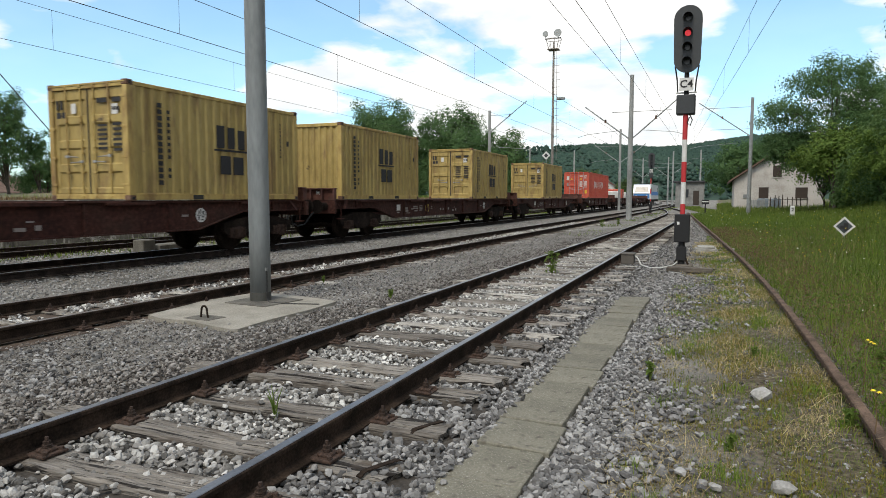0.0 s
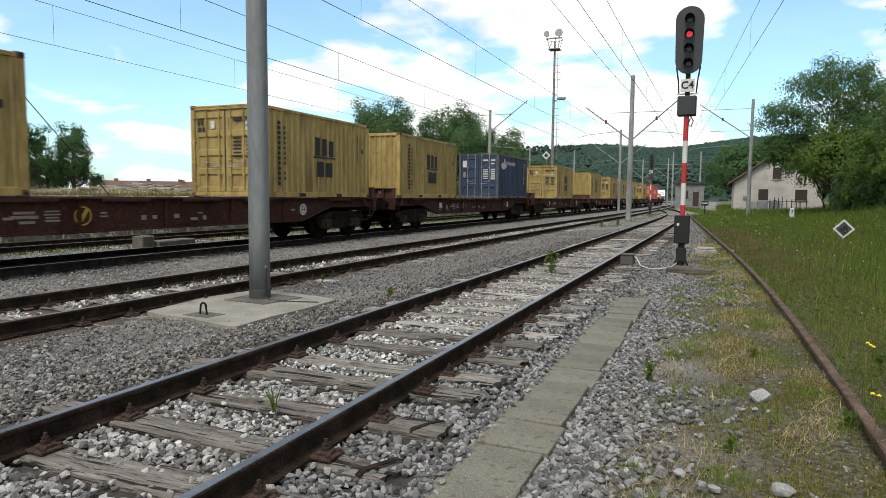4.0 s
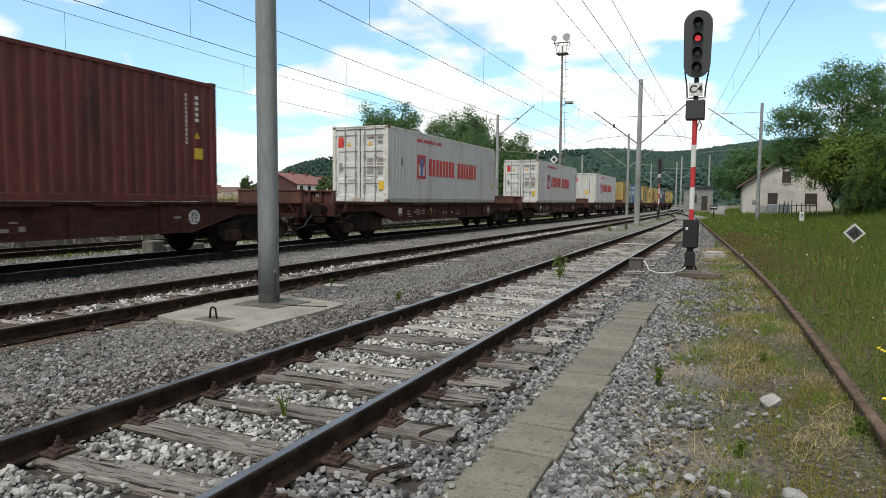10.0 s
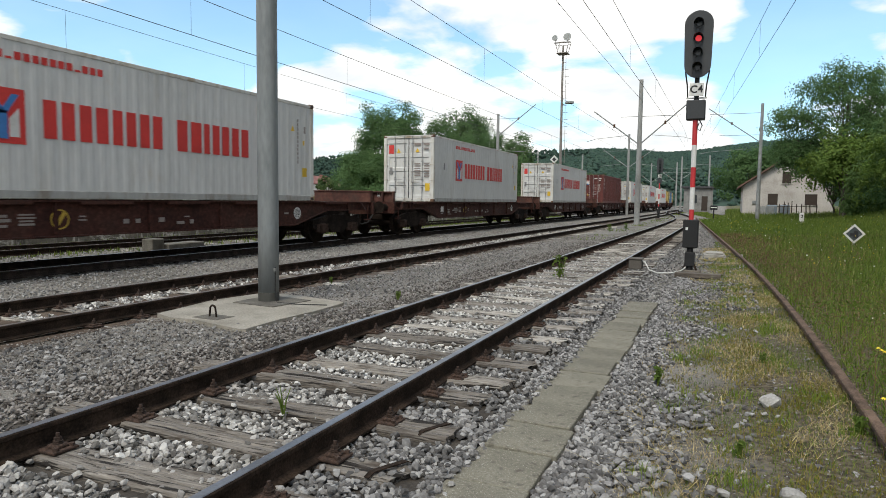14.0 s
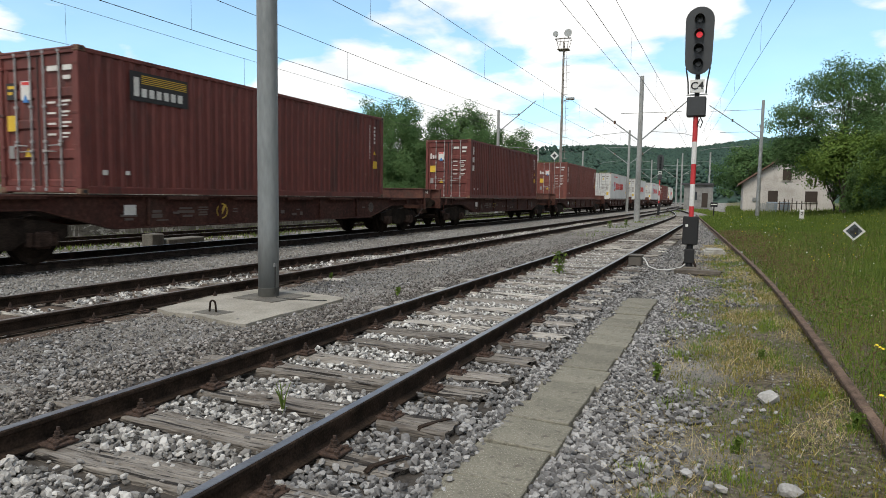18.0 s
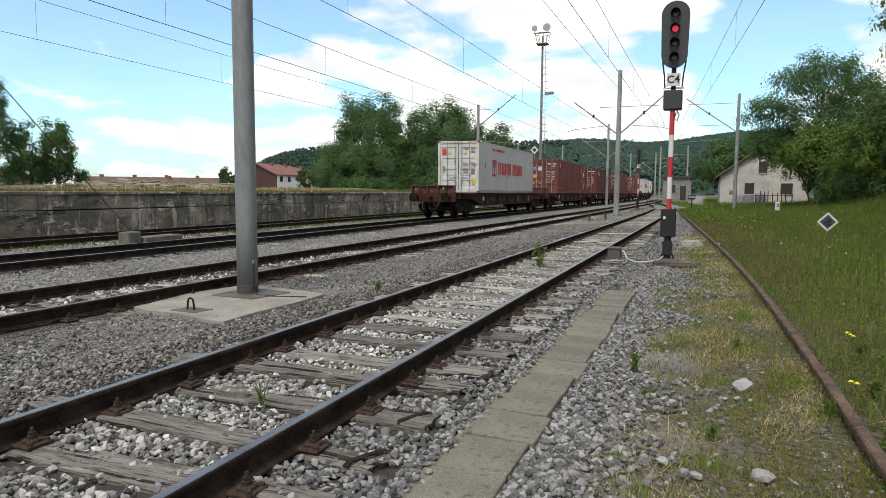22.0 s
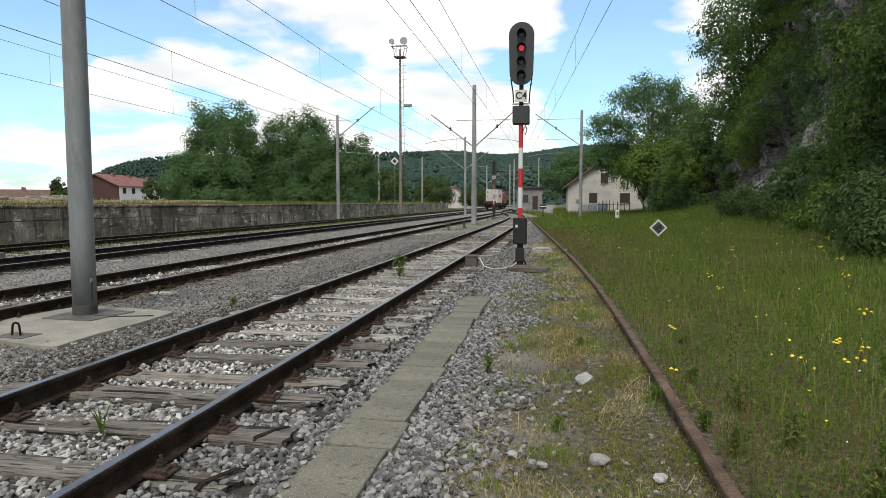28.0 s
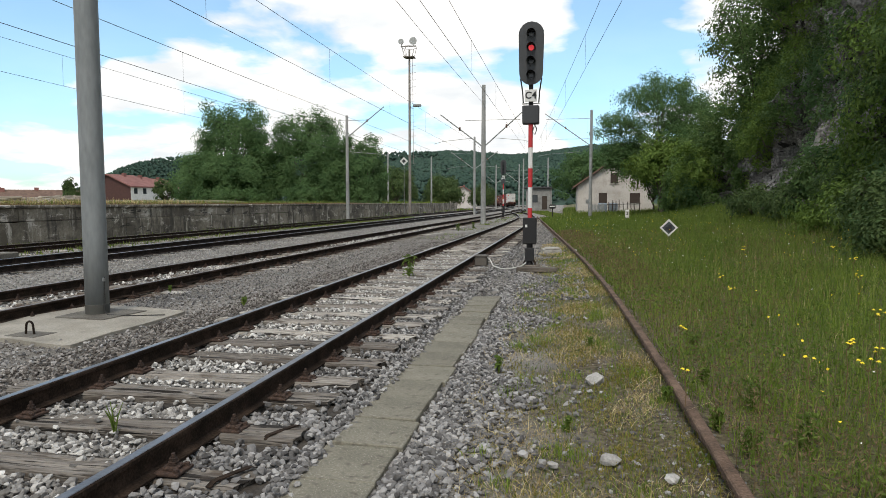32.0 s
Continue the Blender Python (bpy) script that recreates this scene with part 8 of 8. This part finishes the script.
def blades(name, label, x, y, h, w, mat, r, lean=0.35, z=0.0):
    """Tapered grass blades of two segments."""
    n = len(x)
    a = r.uniform(0, 2 * math.pi, n)
    side = np.stack([np.cos(a), np.sin(a), np.zeros(n)], 1) * w[:, None] * 0.5
    b = r.uniform(0, 2 * math.pi, n)
    tip = np.stack([np.cos(b), np.sin(b), np.zeros(n)], 1) * (h * np.abs(r.normal(0, lean, n)))[:, None]
    root = np.stack([x, y, np.where(np.asarray(z) > 1, 0.0, ground_z(x, y)) + z], 1)
    up_ = np.array([0, 0, 1.0])
    midp = root + tip * 0.3 + up_ * (h * 0.55)[:, None]
    top = root + tip + up_ * (h * np.sqrt(np.clip(1 - (np.linalg.norm(tip, axis=1) / np.maximum(h, 1e-6)) ** 2, 0.15, 1)))[:, None]
    v = np.stack([root - side, root + side, midp + side * 0.8, midp - side * 0.8, top + side * 0.15, top - side * 0.15], 1)
    k = np.arange(n)[:, None] * 6
    f = np.concatenate([k + np.array([0, 1, 2, 3]), k + np.array([3, 2, 4, 5])])
    ob = new(name, big_mesh(name, v.reshape(-1, 3), f, mat))
    return tagged(ob, label, "grass", kind="stuff")


def meadow():
    r = np.random.default_rng(90)

    def spread(n, power, y1=60.0, x_in=0.05, x_out=9.5):
        y = 1.6 + (y1 - 1.6) * r.random(n) ** power
        left = siding_x(y) - 0.72
        x = left + x_in + (x_out - left) * r.random(n) ** 0.9
        return x, y
    def clear(x, y, gap=0.10):
        """Keeps the rail heads free."""
        c = siding_x(y)
        return (np.abs(x - c + GAUGE / 2) > gap) & (x > -90)
    x, y = spread(82000, 1.8)
    dense = np.array([noise.noise(Vector((a * 0.7, b * 0.5, 1))) for a, b in zip(x, y)])
    keep = clear(x, y) & (dense + 0.16 * (x - 1.0) + 0.02 * y > -0.55)
    x, y = x[keep], y[keep]
    h = r.gamma(4.0, 0.040, len(x)) * np.clip(0.65 + 0.18 * (x - 1), 0.55, 1.5)
    blades("meadow_grass", "tall green meadow grass beside the siding", x, y, np.clip(h, 0.04, 0.62), r.uniform(0.0016, 0.0036, len(x)) * (1 + y / 12), M_GRASS, r, 0.75)
    # fresh tufts, thick in patches
    cx, cy = spread(5200, 1.7)
    k_ = np.array([noise.noise(Vector((a * 0.55, b * 0.35, 12))) for a, b in zip(cx, cy)]) + 0.006 * cy > r.uniform(-0.25, 0.25, len(cx))
    cx, cy, ch = cx[k_], cy[k_], r.uniform(0.09, 0.30, k_.sum())
    k_ = r.integers(len(cx), size=46000)
    x, y = cx[k_] + r.normal(0, 0.045, len(k_)) * (1 + cy[k_] / 25), cy[k_] + r.normal(0, 0.045, len(k_)) * (1 + cy[k_] / 25)
    q_ = clear(x, y)
    x, y, k_ = x[q_], y[q_], k_[q_]
    blades("fresh_grass", "tufts of bright fresh grass in the meadow", x, y, ch[k_] * r.uniform(0.6, 1.2, len(x)), r.uniform(0.0022, 0.0048, len(x)) * (1 + y / 12), M_FRESH, r, 0.9)
    x, y = spread(6500, 1.9, 26.0)
    k_ = clear(x, y) & (np.array([noise.noise(Vector((a * 0.9, b * 0.6, 17))) for a, b in zip(x, y)]) > -0.1)
    x, y = x[k_], y[k_]
    blades("dry_meadow_grass", "pale dry stems among the meadow grass", x, y, r.uniform(0.08, 0.38, len(x)), r.uniform(0.0012, 0.0024, len(x)) * (1 + y / 14), M_HAY, r, 0.7)
    x, y = spread(20000, 1.2)
    k_ = clear(x, y)
    x, y = x[k_], y[k_]
    blades("meadow_grass", "tall green meadow grass beside the siding", x, y, r.uniform(0.10, 0.34, len(x)), 0.0030 + y * 0.0010, M_WEED, r)
    x, y = spread(9000, 2.0, 30.0)
    k_ = np.array([noise.noise(Vector((a * 0.6, b * 0.45, 23))) for a, b in zip(x, y)]) > r.uniform(-0.05, 0.35, len(x))
    x, y = x[k_], y[k_]
    blades("seed_grass", "brown seed stalks standing in the meadow", x, y, r.uniform(0.22, 0.60, len(x)), np.full(len(x), 0.0024) * (1 + y / 20), M_STALK, r, 0.25)
    # reddish seed heads in drifts
    x, y = spread(42000, 1.9, 26.0)
    k_ = clear(x, y) & (np.array([noise.noise(Vector((a * 0.6, b * 0.45, 23))) for a, b in zip(x, y)]) > r.uniform(0.0, 0.4, len(x)))
    x, y = x[k_], y[k_]
    ob = new("seed_heads", leaves("seed_heads", np.stack([x, y, ground_z(x, y) + r.uniform(0.16, 0.48, len(x))], 1), r.uniform(0.004, 0.009, len(x)) * (1 + y / 14), M_STALK, r, None, 3.0))
    tagged(ob, "reddish-brown seed heads of meadow grass", "grass", kind="stuff")
    # brownish dry growth close to the rail
    n = 16000
    y = 3.0 + 27 * r.random(n) ** 1.5
    x = siding_x(y) - GAUGE / 2 + 0.08 + np.abs(r.normal(0, 0.75, n))
    ob = new("seed_heads", leaves("seed_heads", np.stack([x, y, ground_z(x, y) + r.uniform(0.05, 0.27, n)], 1), r.uniform(0.004, 0.009, n) * (1 + y / 12), M_STALK, r, None, 3.0))
    tagged(ob, "brown seed heads and dry growth along the rail", "grass", kind="stuff")
    x, y = spread(60000, 2.0, 14.0)
    k_ = clear(x, y)
    x, y = x[k_], y[k_]
    blades("short_grass", "short matted grass under the tall meadow", x, y, r.uniform(0.03, 0.13, len(x)), 0.0035 + y * 0.0006, M_FRESH, r, 0.8)
    # green fringe and far verge
    n = 16000
    y = r.uniform(14, 120, n)
    x = np.array([siding_line(s) if s < 62 else near_line(s) + 3.0 for s in y]) + r.uniform(-0.5, 2.2, n)
    blades("verge_grass", "grass verge along the siding", x, y, r.uniform(0.05, 0.22, n), 0.006 + y * 0.0006, M_GRASS, r, 0.6)
    n = 16000
    y = r.uniform(60, 125, n)
    x = r.uniform(0, 12, n)
    blades("verge_grass", "long grass round the house", x, y, r.uniform(0.2, 0.65, n), 0.012 + y * 0.0006, M_GRASS, r, 0.5)
    n = 9000
    y = r.uniform(69, 150, n)
    x = r.uniform(-75, -19.5, n)
    blades("verge_grass", "long grass on and beyond the platform", x, y, r.uniform(0.2, 0.6, n), 0.03 + y * 0.0006, M_GRASS, r, 0.4, np.where((x < RIM - 0.4) & (y < 125), 1.3, 0.0))
    n = 34000
    y = r.uniform(-7, 1.75, n)
    x = siding_x(y) - 0.7 + 9 * r.random(n)
    blades("verge_grass", "meadow grass beside the siding", x, y, r.uniform(0.06, 0.3, n), np.full(n, 0.007), M_FRESH, r, 0.8)
    # thin dry grass on the strip between path and siding
    n = 38000
    y = 1.5 + 26 * r.random(n) ** 1.7
    x = -0.35 + (siding_x(y) - 0.75 + 0.35) * r.random(n) ** 0.8
    keep = np.array([noise.noise(Vector((a * 1.6, b * 1.1, 0))) for a, b in zip(x, y)]) > r.uniform(-0.6, 0.2, len(x))
    x, y = x[keep], y[keep]
    blades("thin_grass", "thin yellow-green grass over gravel", x, y, r.uniform(0.012, 0.050, len(x)), r.uniform(0.0018, 0.004, len(x)) * (1 + y / 15), M_GRASS, r, 0.8)
    n = 34000
    y = 1.5 + 22 * r.random(n) ** 1.7
    x = -0.70 + (siding_x(y) - 0.7 + 0.70) * r.random(n) ** 0.8
    keep = np.array([noise.noise(Vector((a * 1.8 + 5, b * 1.2, 2))) for a, b in zip(x, y)]) > r.uniform(-0.12, 0.22, len(x))
    x, y = x[keep], y[keep]
    blades("dry_grass", "bleached dry grass lying on gravel", x, y, r.uniform(0.022, 0.06, len(x)) * np.where(r.random(len(x)) < 0.12, 2.4, 1.0), r.uniform(0.0014, 0.0030, len(x)) * (1 + y / 9), M_HAY, r, 2.2, 0.004)
    n = 60000
    y = 1.5 + 20 * r.random(n) ** 1.6
    x = -0.60 + (siding_x(y) - 0.72 + 0.60) * r.random(n) ** 0.7
    keep = np.array([noise.noise(Vector((a * 2.6 + 9, b * 1.5, 6))) for a, b in zip(x, y)]) > r.uniform(-0.15, 0.35, len(x))
    x, y = x[keep], y[keep]
    blades("moss", "yellow-green moss and cropped grass on gravel", x, y, r.uniform(0.010, 0.042, len(x)), r.uniform(0.003, 0.007, len(x)) * (1 + y / 15), M_MOSS, r, 1.0, 0.002)
    # fresh green tufts
    c = np.stack([r.uniform(-0.55, 0.95, 110), 1.6 + 17 * r.random(110) ** 1.4], 1)
    k_ = r.integers(110, size=5200)
    x, y = (c[k_] + r.normal(0, 0.045, (5200, 2)) * (1 + c[k_][:, 1:] / 12)).T
    blades("grass_tufts", "small fresh green tufts in gravel", x, y, r.uniform(0.03, 0.12, 5200), r.uniform(0.002, 0.0045, 5200) * (1 + y / 12), M_FRESH, r, 0.7)
    # weeds along the far tracks
    n = 16000
    y = r.uniform(10, 70, n)
    x = np.where(r.random(n) < 0.6, -17.55 + r.normal(0, 0.75, n), -19.5 + r.normal(0, 0.6, n))
    blades("track_weeds", "weeds along the overgrown track", x, y, r.uniform(0.04, 0.16, n), 0.02 + y * 0.0007, M_GRASS, r)
    n = 2500
    y = r.uniform(24, 110, n)
    x = -5.2 + r.normal(0, 0.35, n) - 0.02 * np.clip(y - 60, 0, 60)
    keep = np.array([noise.noise(Vector((0, b * 0.35, 4))) for b in y]) > 0.05
    blades("track_weeds", "weeds between the tracks", x[keep], y[keep], r.uniform(0.03, 0.14, keep.sum()), 0.008 + y[keep] * 0.0005, M_GRASS, r, 0.6)
    n = 9000
    y = r.uniform(14, 68, n)
    x = RIM - 0.45 - r.random(n) ** 1.6 * 5
    b_ = blades("platform_weeds", "tall weeds on the platform edge", x, y, r.uniform(0.04, 0.15, n), 0.012 + y * 0.0005, M_STALK, r, 0.35, 1.36)
    n = 9000
    y = r.uniform(14, 55, n)
    x = RIM - 0.6 - r.random(n) * 9
    blades("platform_weeds", "low weeds on the platform", x, y, r.uniform(0.04, 0.20, n), 0.012 + y * 0.0005, M_STALK, r, 0.5, 1.36)

    n = 3200
    y = r.uniform(19, 38, n)
    x = RIM - 1.2 - r.random(n) * 5.5
    blades("platform_weeds", "tall dry weeds before the log heap", x, y, r.uniform(0.08, 0.40, n), 0.008 + y * 0.0004, M_HAY, r, 0.5, 1.36)
    n = 5200
    y = r.uniform(17, 64, n)
    x = RIM - 1.0 - r.random(n) * 5.5
    blades("platform_weeds", "green weeds before the log heap", x, y, r.uniform(0.06, 0.34, n), 0.010 + y * 0.0005, M_GRASS, r, 0.5, 1.36)


meadow()


def flowers(name, label, n, mat, rad, seed, y1, hh, clump=0.0):
    r = np.random.default_rng(seed)
    y = 2.2 + (y1 - 2.2) * r.random(n) ** 1.3
    x = siding_x(y) - 0.2 + (8.5 - 0.2) * r.random(n)
    cl = np.array([noise.noise(Vector((a * 0.9, b * 0.7, seed))) for a, b in zip(x, y)]) > clump
    x, y = x[cl], y[cl]
    n = len(x)
    z = ground_z(x, y) + r.uniform(hh[0], hh[1], n)
    k = 8
    a = np.linspace(0, 2 * math.pi, k, endpoint=False)
    rr_ = rad * r.uniform(0.7, 1.3, n) * (1 + y / 40)
    ring_ = np.stack([np.cos(a), np.sin(a), 0.35 * np.cos(2 * a)], 1)
    t = turns(n, r)
    v = np.einsum("nij,kj->nki", t, ring_) * rr_[:, None, None] + np.stack([x, y, z], 1)[:, None, :]
    ob = new(name, big_mesh(name, v.reshape(-1, 3), np.arange(n * k).reshape(n, k), mat))
    return tagged(ob, label, "flowers", kind="stuff")


def herbs():
    r = np.random.default_rng(97)
    n = 75000
    y = 2.0 + 38 * r.random(n) ** 1.7
    x = siding_x(y) - 0.65 + 9.0 * r.random(n)
    patch = np.array([noise.noise(Vector((a * 0.8, b * 0.6, 31))) for a, b in zip(x, y)])
    keep = patch > -0.12
    x, y, patch = x[keep], y[keep], patch[keep]
    z = ground_z(x, y) + r.uniform(0.03, 0.16, len(x)) + 0.25 * patch * r.random(len(x))
    ob = new("meadow_herbs", leaves("meadow_herbs", np.stack([x, y, z], 1), r.uniform(0.010, 0.026, len(x)) * (1 + y / 16), M_WEED, r))
    tagged(ob, "low broad-leaved herbs in the meadow", "herbs", kind="stuff")


herbs()
M_PETAL_Y = plain("yellow_petal", (0.72, 0.55, 0.02), 0.6)
M_PETAL_W = plain("white_petal", (0.70, 0.70, 0.66), 0.6)
flowers("yellow_flowers", "yellow hawkweed flowers in the meadow", 1300, M_PETAL_Y, 0.008, 95, 45, (0.22, 0.50), 0.16)


def hawkweed(x, y, h, heads, seed):
    """A tall stalk that forks into several small yellow rosettes."""
    r = np.random.default_rng(seed)
    z = float(ground_z(x, y))
    t = thing("hawkweed", "tall yellow hawkweed in flower in the meadow", "flower", pose(x, y, z), group="flowering hawkweed")
    part("stalk", Geo().path([(0, 0, -0.02), (0.01, 0.0, h * 0.5), (0.0, 0.01, h * 0.86)], [0.0035, 0.003, 0.002], 5), M_STALK, t)
    for k in range(heads):
        a, d = r.uniform(0, 6.28), r.uniform(0.01, 0.06)
        tip = (d * math.cos(a), d * math.sin(a), h * r.uniform(0.93, 1.03))
        b = part("branch", Geo().path([(0, 0.01, h * 0.84), (tip[0] * 0.6, tip[1] * 0.6, h * 0.9), tip], [0.002, 0.0018, 0.0015], 4), M_STALK, t)
        n = 9
        v = [(tip[0], tip[1], tip[2] + 0.013)] + [(tip[0] + q * math.cos(6.2832 * i / (2 * n)), tip[1] + q * math.sin(6.2832 * i / (2 * n)), tip[2] + (-0.001 if q > 0.012 else 0.006)) for i, q in enumerate((0.017, 0.011) * n)]
        part("blossom", Geo().add(v, [(0, 1 + i, 1 + (i + 1) % (2 * n)) for i in range(2 * n)]), M_PETAL_Y, b, "yellow blossom")


for k, (fx, fy, fh, fn) in enumerate(((3.2, 12.1, 0.62, 6), (2.13, 9.1, 0.45, 5), (1.98, 7.8, 0.45, 4), (1.0, 5.45, 0.42, 3), (1.69, 4.6, 0.40, 3), (2.06, 4.95, 0.44, 5), (1.97, 4.4, 0.42, 4), (2.81, 6.2, 0.46, 5), (2.19, 4.8, 0.42, 3), (0.85, 4.3, 0.36, 2), (7.6, 18.2, 0.6, 6), (6.2, 15.9, 0.5, 6), (6.8, 17.0, 0.55, 6), (4.6, 11.2, 0.5, 5), (3.7, 8.8, 0.5, 5), (5.2, 13.6, 0.5, 6))):
    hawkweed(fx, fy, fh, fn, 400 + k)
flowers("white_flowers", "small white flowers in the meadow", 260, M_PETAL_W, 0.006, 96, 52, (0.16, 0.42))


flowers("white_umbels", "clusters of white umbel flowers in the meadow", 520, M_PETAL_W, 0.009, 98, 52, (0.3, 0.6), 0.22)


def weed(label, x, y, h, seed, n=46, z=0.0):
    r = np.random.default_rng(seed)
    t = thing("weed", label, "weed", pose(x, y, z))
    for k in range(5):
        a = r.uniform(0, 6.28)
        tip = (math.cos(a) * h * 0.3, math.sin(a) * h * 0.3, h * r.uniform(0.7, 1.05))
        s = part("stem", Geo().path([(0, 0, -0.02), (tip[0] * 0.4, tip[1] * 0.4, tip[2] * 0.55), tip], [0.006, 0.005, 0.002], 5), M_WEED, t)
    u = r.random(n * 3)
    a = r.uniform(0, 6.28, n * 3)
    p = np.stack([np.cos(a) * h * 0.32 * u, np.sin(a) * h * 0.32 * u, h * (0.08 + 0.9 * r.random(n * 3))], 1)
    part("foliage", leaves("foliage", p, r.uniform(0.025, 0.06, n * 3) * (0.5 + h), M_WEED, r), None, t)


weed("leafy green weed growing between the rails", -2.93, 12.35, 0.46, 101, 60)
weed("low green weed in gravel", -4.45, 8.5, 0.12, 102, 26)
weed("small green thistle in stones", -0.48, 5.55, 0.13, 103, 26)
weed("low green weed under the siding rail", 0.80, 4.70, 0.16, 104, 40)
weed("broad green weed beside the siding", 1.35, 4.6, 0.28, 105, 60)
weed("broad green weed beside the siding", 1.6, 3.2, 0.25, 106, 60)
for k, (x, y, h) in enumerate(((1.02, 4.15, 0.15), (1.12, 3.75, 0.17), (1.45, 3.9, 0.22), (1.85, 3.6, 0.26), (2.2, 3.9, 0.24), (2.5, 4.6, 0.28), (1.15, 5.2, 0.14), (3.0, 4.4, 0.28), (2.7, 5.5, 0.26), (1.3, 6.4, 0.16))):
    weed("broad-leaved green weed among meadow grass", x, y, h, 120 + k, 44, float(ground_z(x, y)))
weed("thin weed between the rails", -2.75, 3.55, 0.19, 107, 2)
weed("green tuft near the second track", -6.35, 9.6, 0.10, 108, 24)
weed("green tuft in dry grass", 0.35, 6.6, 0.12, 109, 24)
weed("green tuft in dry grass", 0.1, 4.1, 0.10, 110, 24)
weed("green weed clump between the far tracks", -5.3, 33, 0.40, 111, 60)
weed("green weed clump between the far tracks", -5.0, 36.5, 0.35, 112, 60)
# a few loose stones
BOULDERS = hull_shapes(6, 26, 9)
for k, (x, y, s) in enumerate(((0.33, 5.2, 0.085), (0.33, 3.55, 0.05), (0.02, 3.5, 0.035), (0.62, 3.3, 0.045), (-2.35, 5.8, 0.08), (-0.78, 4.0, 0.045))):
    r = np.random.default_rng(200 + k)
    bv, bf = BOULDERS[k]
    st = new("stone", Geo().add(bv * s, [tuple(int(i) for i in q) for q in bf]).mesh("stone", M_STONE))
    tagged(st, "pale loose stone lying on the ground", "stone")
    st.matrix_basis = pose(x, y, float(ground_z(x, y)) + 0.03, 0, 0, r.uniform(0, 360))


# ---- hills ----
def ridge(name, label, x0, x1, y, prof, depth, seed, mat, step=7.0, spacing=3.1):
    """A wooded slope whose crest follows prof(x), broken by tree tops."""
    r = np.random.default_rng(seed)
    xs = np.arange(x0, x1, step)
    rows = 16
    crest = np.array([prof(x) for x in xs])
    v = []
    for j in range(rows):
        u = j / (rows - 1)
        zz = crest * (u ** 0.8) - 3
        bump = r.uniform(-0.2, 1.0, len(xs)) * 1.5
        if j == rows - 1:
            bump = 0.0 * bump
        v.append(np.stack([xs + r.normal(0, step * 0.25, len(xs)), y - depth * (1 - u) + r.normal(0, depth / rows * 0.25, len(xs)), zz + bump], 1))
    v.append(np.stack([xs, np.full(len(xs), y + depth), np.full(len(xs), -3.0)], 1))
    v = np.array(v)
    n, m = v.shape[:2]
    i = np.arange(n * m).reshape(n, m)
    q = np.stack([i[:-1, :-1], i[:-1, 1:], i[1:, 1:], i[1:, :-1]], -1).reshape(-1, 4)
    ob = new(name, big_mesh(name, v.reshape(-1, 3), q, mat, True))
    tagged(ob, label, "hill", kind="structure")
    n = int((x1 - x0) * depth / spacing ** 2)
    x, u = r.uniform(x0, x1, n), r.random(n) ** 0.7
    c = np.array([prof(q) for q in x])
    keep = c > 6
    x, u, c = x[keep], u[keep], c[keep]
    pts = np.stack([x, y - depth * (1 - u), c * u ** 0.8 + r.uniform(-0.8, 1.0, len(x))], 1)
    k = spacing * r.uniform(0.6, 0.95, len(x))
    v_ = OCT_V[None] * np.array((1.0, 1.0, 0.8)) * r.uniform(0.7, 1.2, (len(x), 6, 1)) * k[:, None, None] + pts[:, None, :]
    f_ = OCT_F[None] + (np.arange(len(x)) * 6)[:, None, None]
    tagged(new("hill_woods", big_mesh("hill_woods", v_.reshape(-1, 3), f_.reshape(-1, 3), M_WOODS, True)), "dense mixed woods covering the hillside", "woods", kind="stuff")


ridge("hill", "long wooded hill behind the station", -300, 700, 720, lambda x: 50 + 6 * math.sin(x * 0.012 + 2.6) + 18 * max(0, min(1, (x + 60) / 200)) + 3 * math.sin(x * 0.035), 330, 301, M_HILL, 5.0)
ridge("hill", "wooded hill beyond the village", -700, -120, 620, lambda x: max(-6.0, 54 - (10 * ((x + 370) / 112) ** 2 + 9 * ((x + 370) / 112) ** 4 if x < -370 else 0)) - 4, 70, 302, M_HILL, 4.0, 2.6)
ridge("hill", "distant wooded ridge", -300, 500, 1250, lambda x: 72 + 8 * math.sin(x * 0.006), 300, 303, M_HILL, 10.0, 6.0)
# ---- what moves ----
def motions():
    for ob, at, turned in TRAIN_KEYS:
        rows = []
        for t, extra in DRIFT:
            m = on_line(at + SPEED * t + extra)
            if turned:
                m = m @ pose(0, 0, 0, 0, 0, 180)
            if ob["category"] in ("shipping container", "crate"):
                m = m @ pose(0, 0, DECK)
            rows.append((t, m))
        walk(ob, rows)


motions()
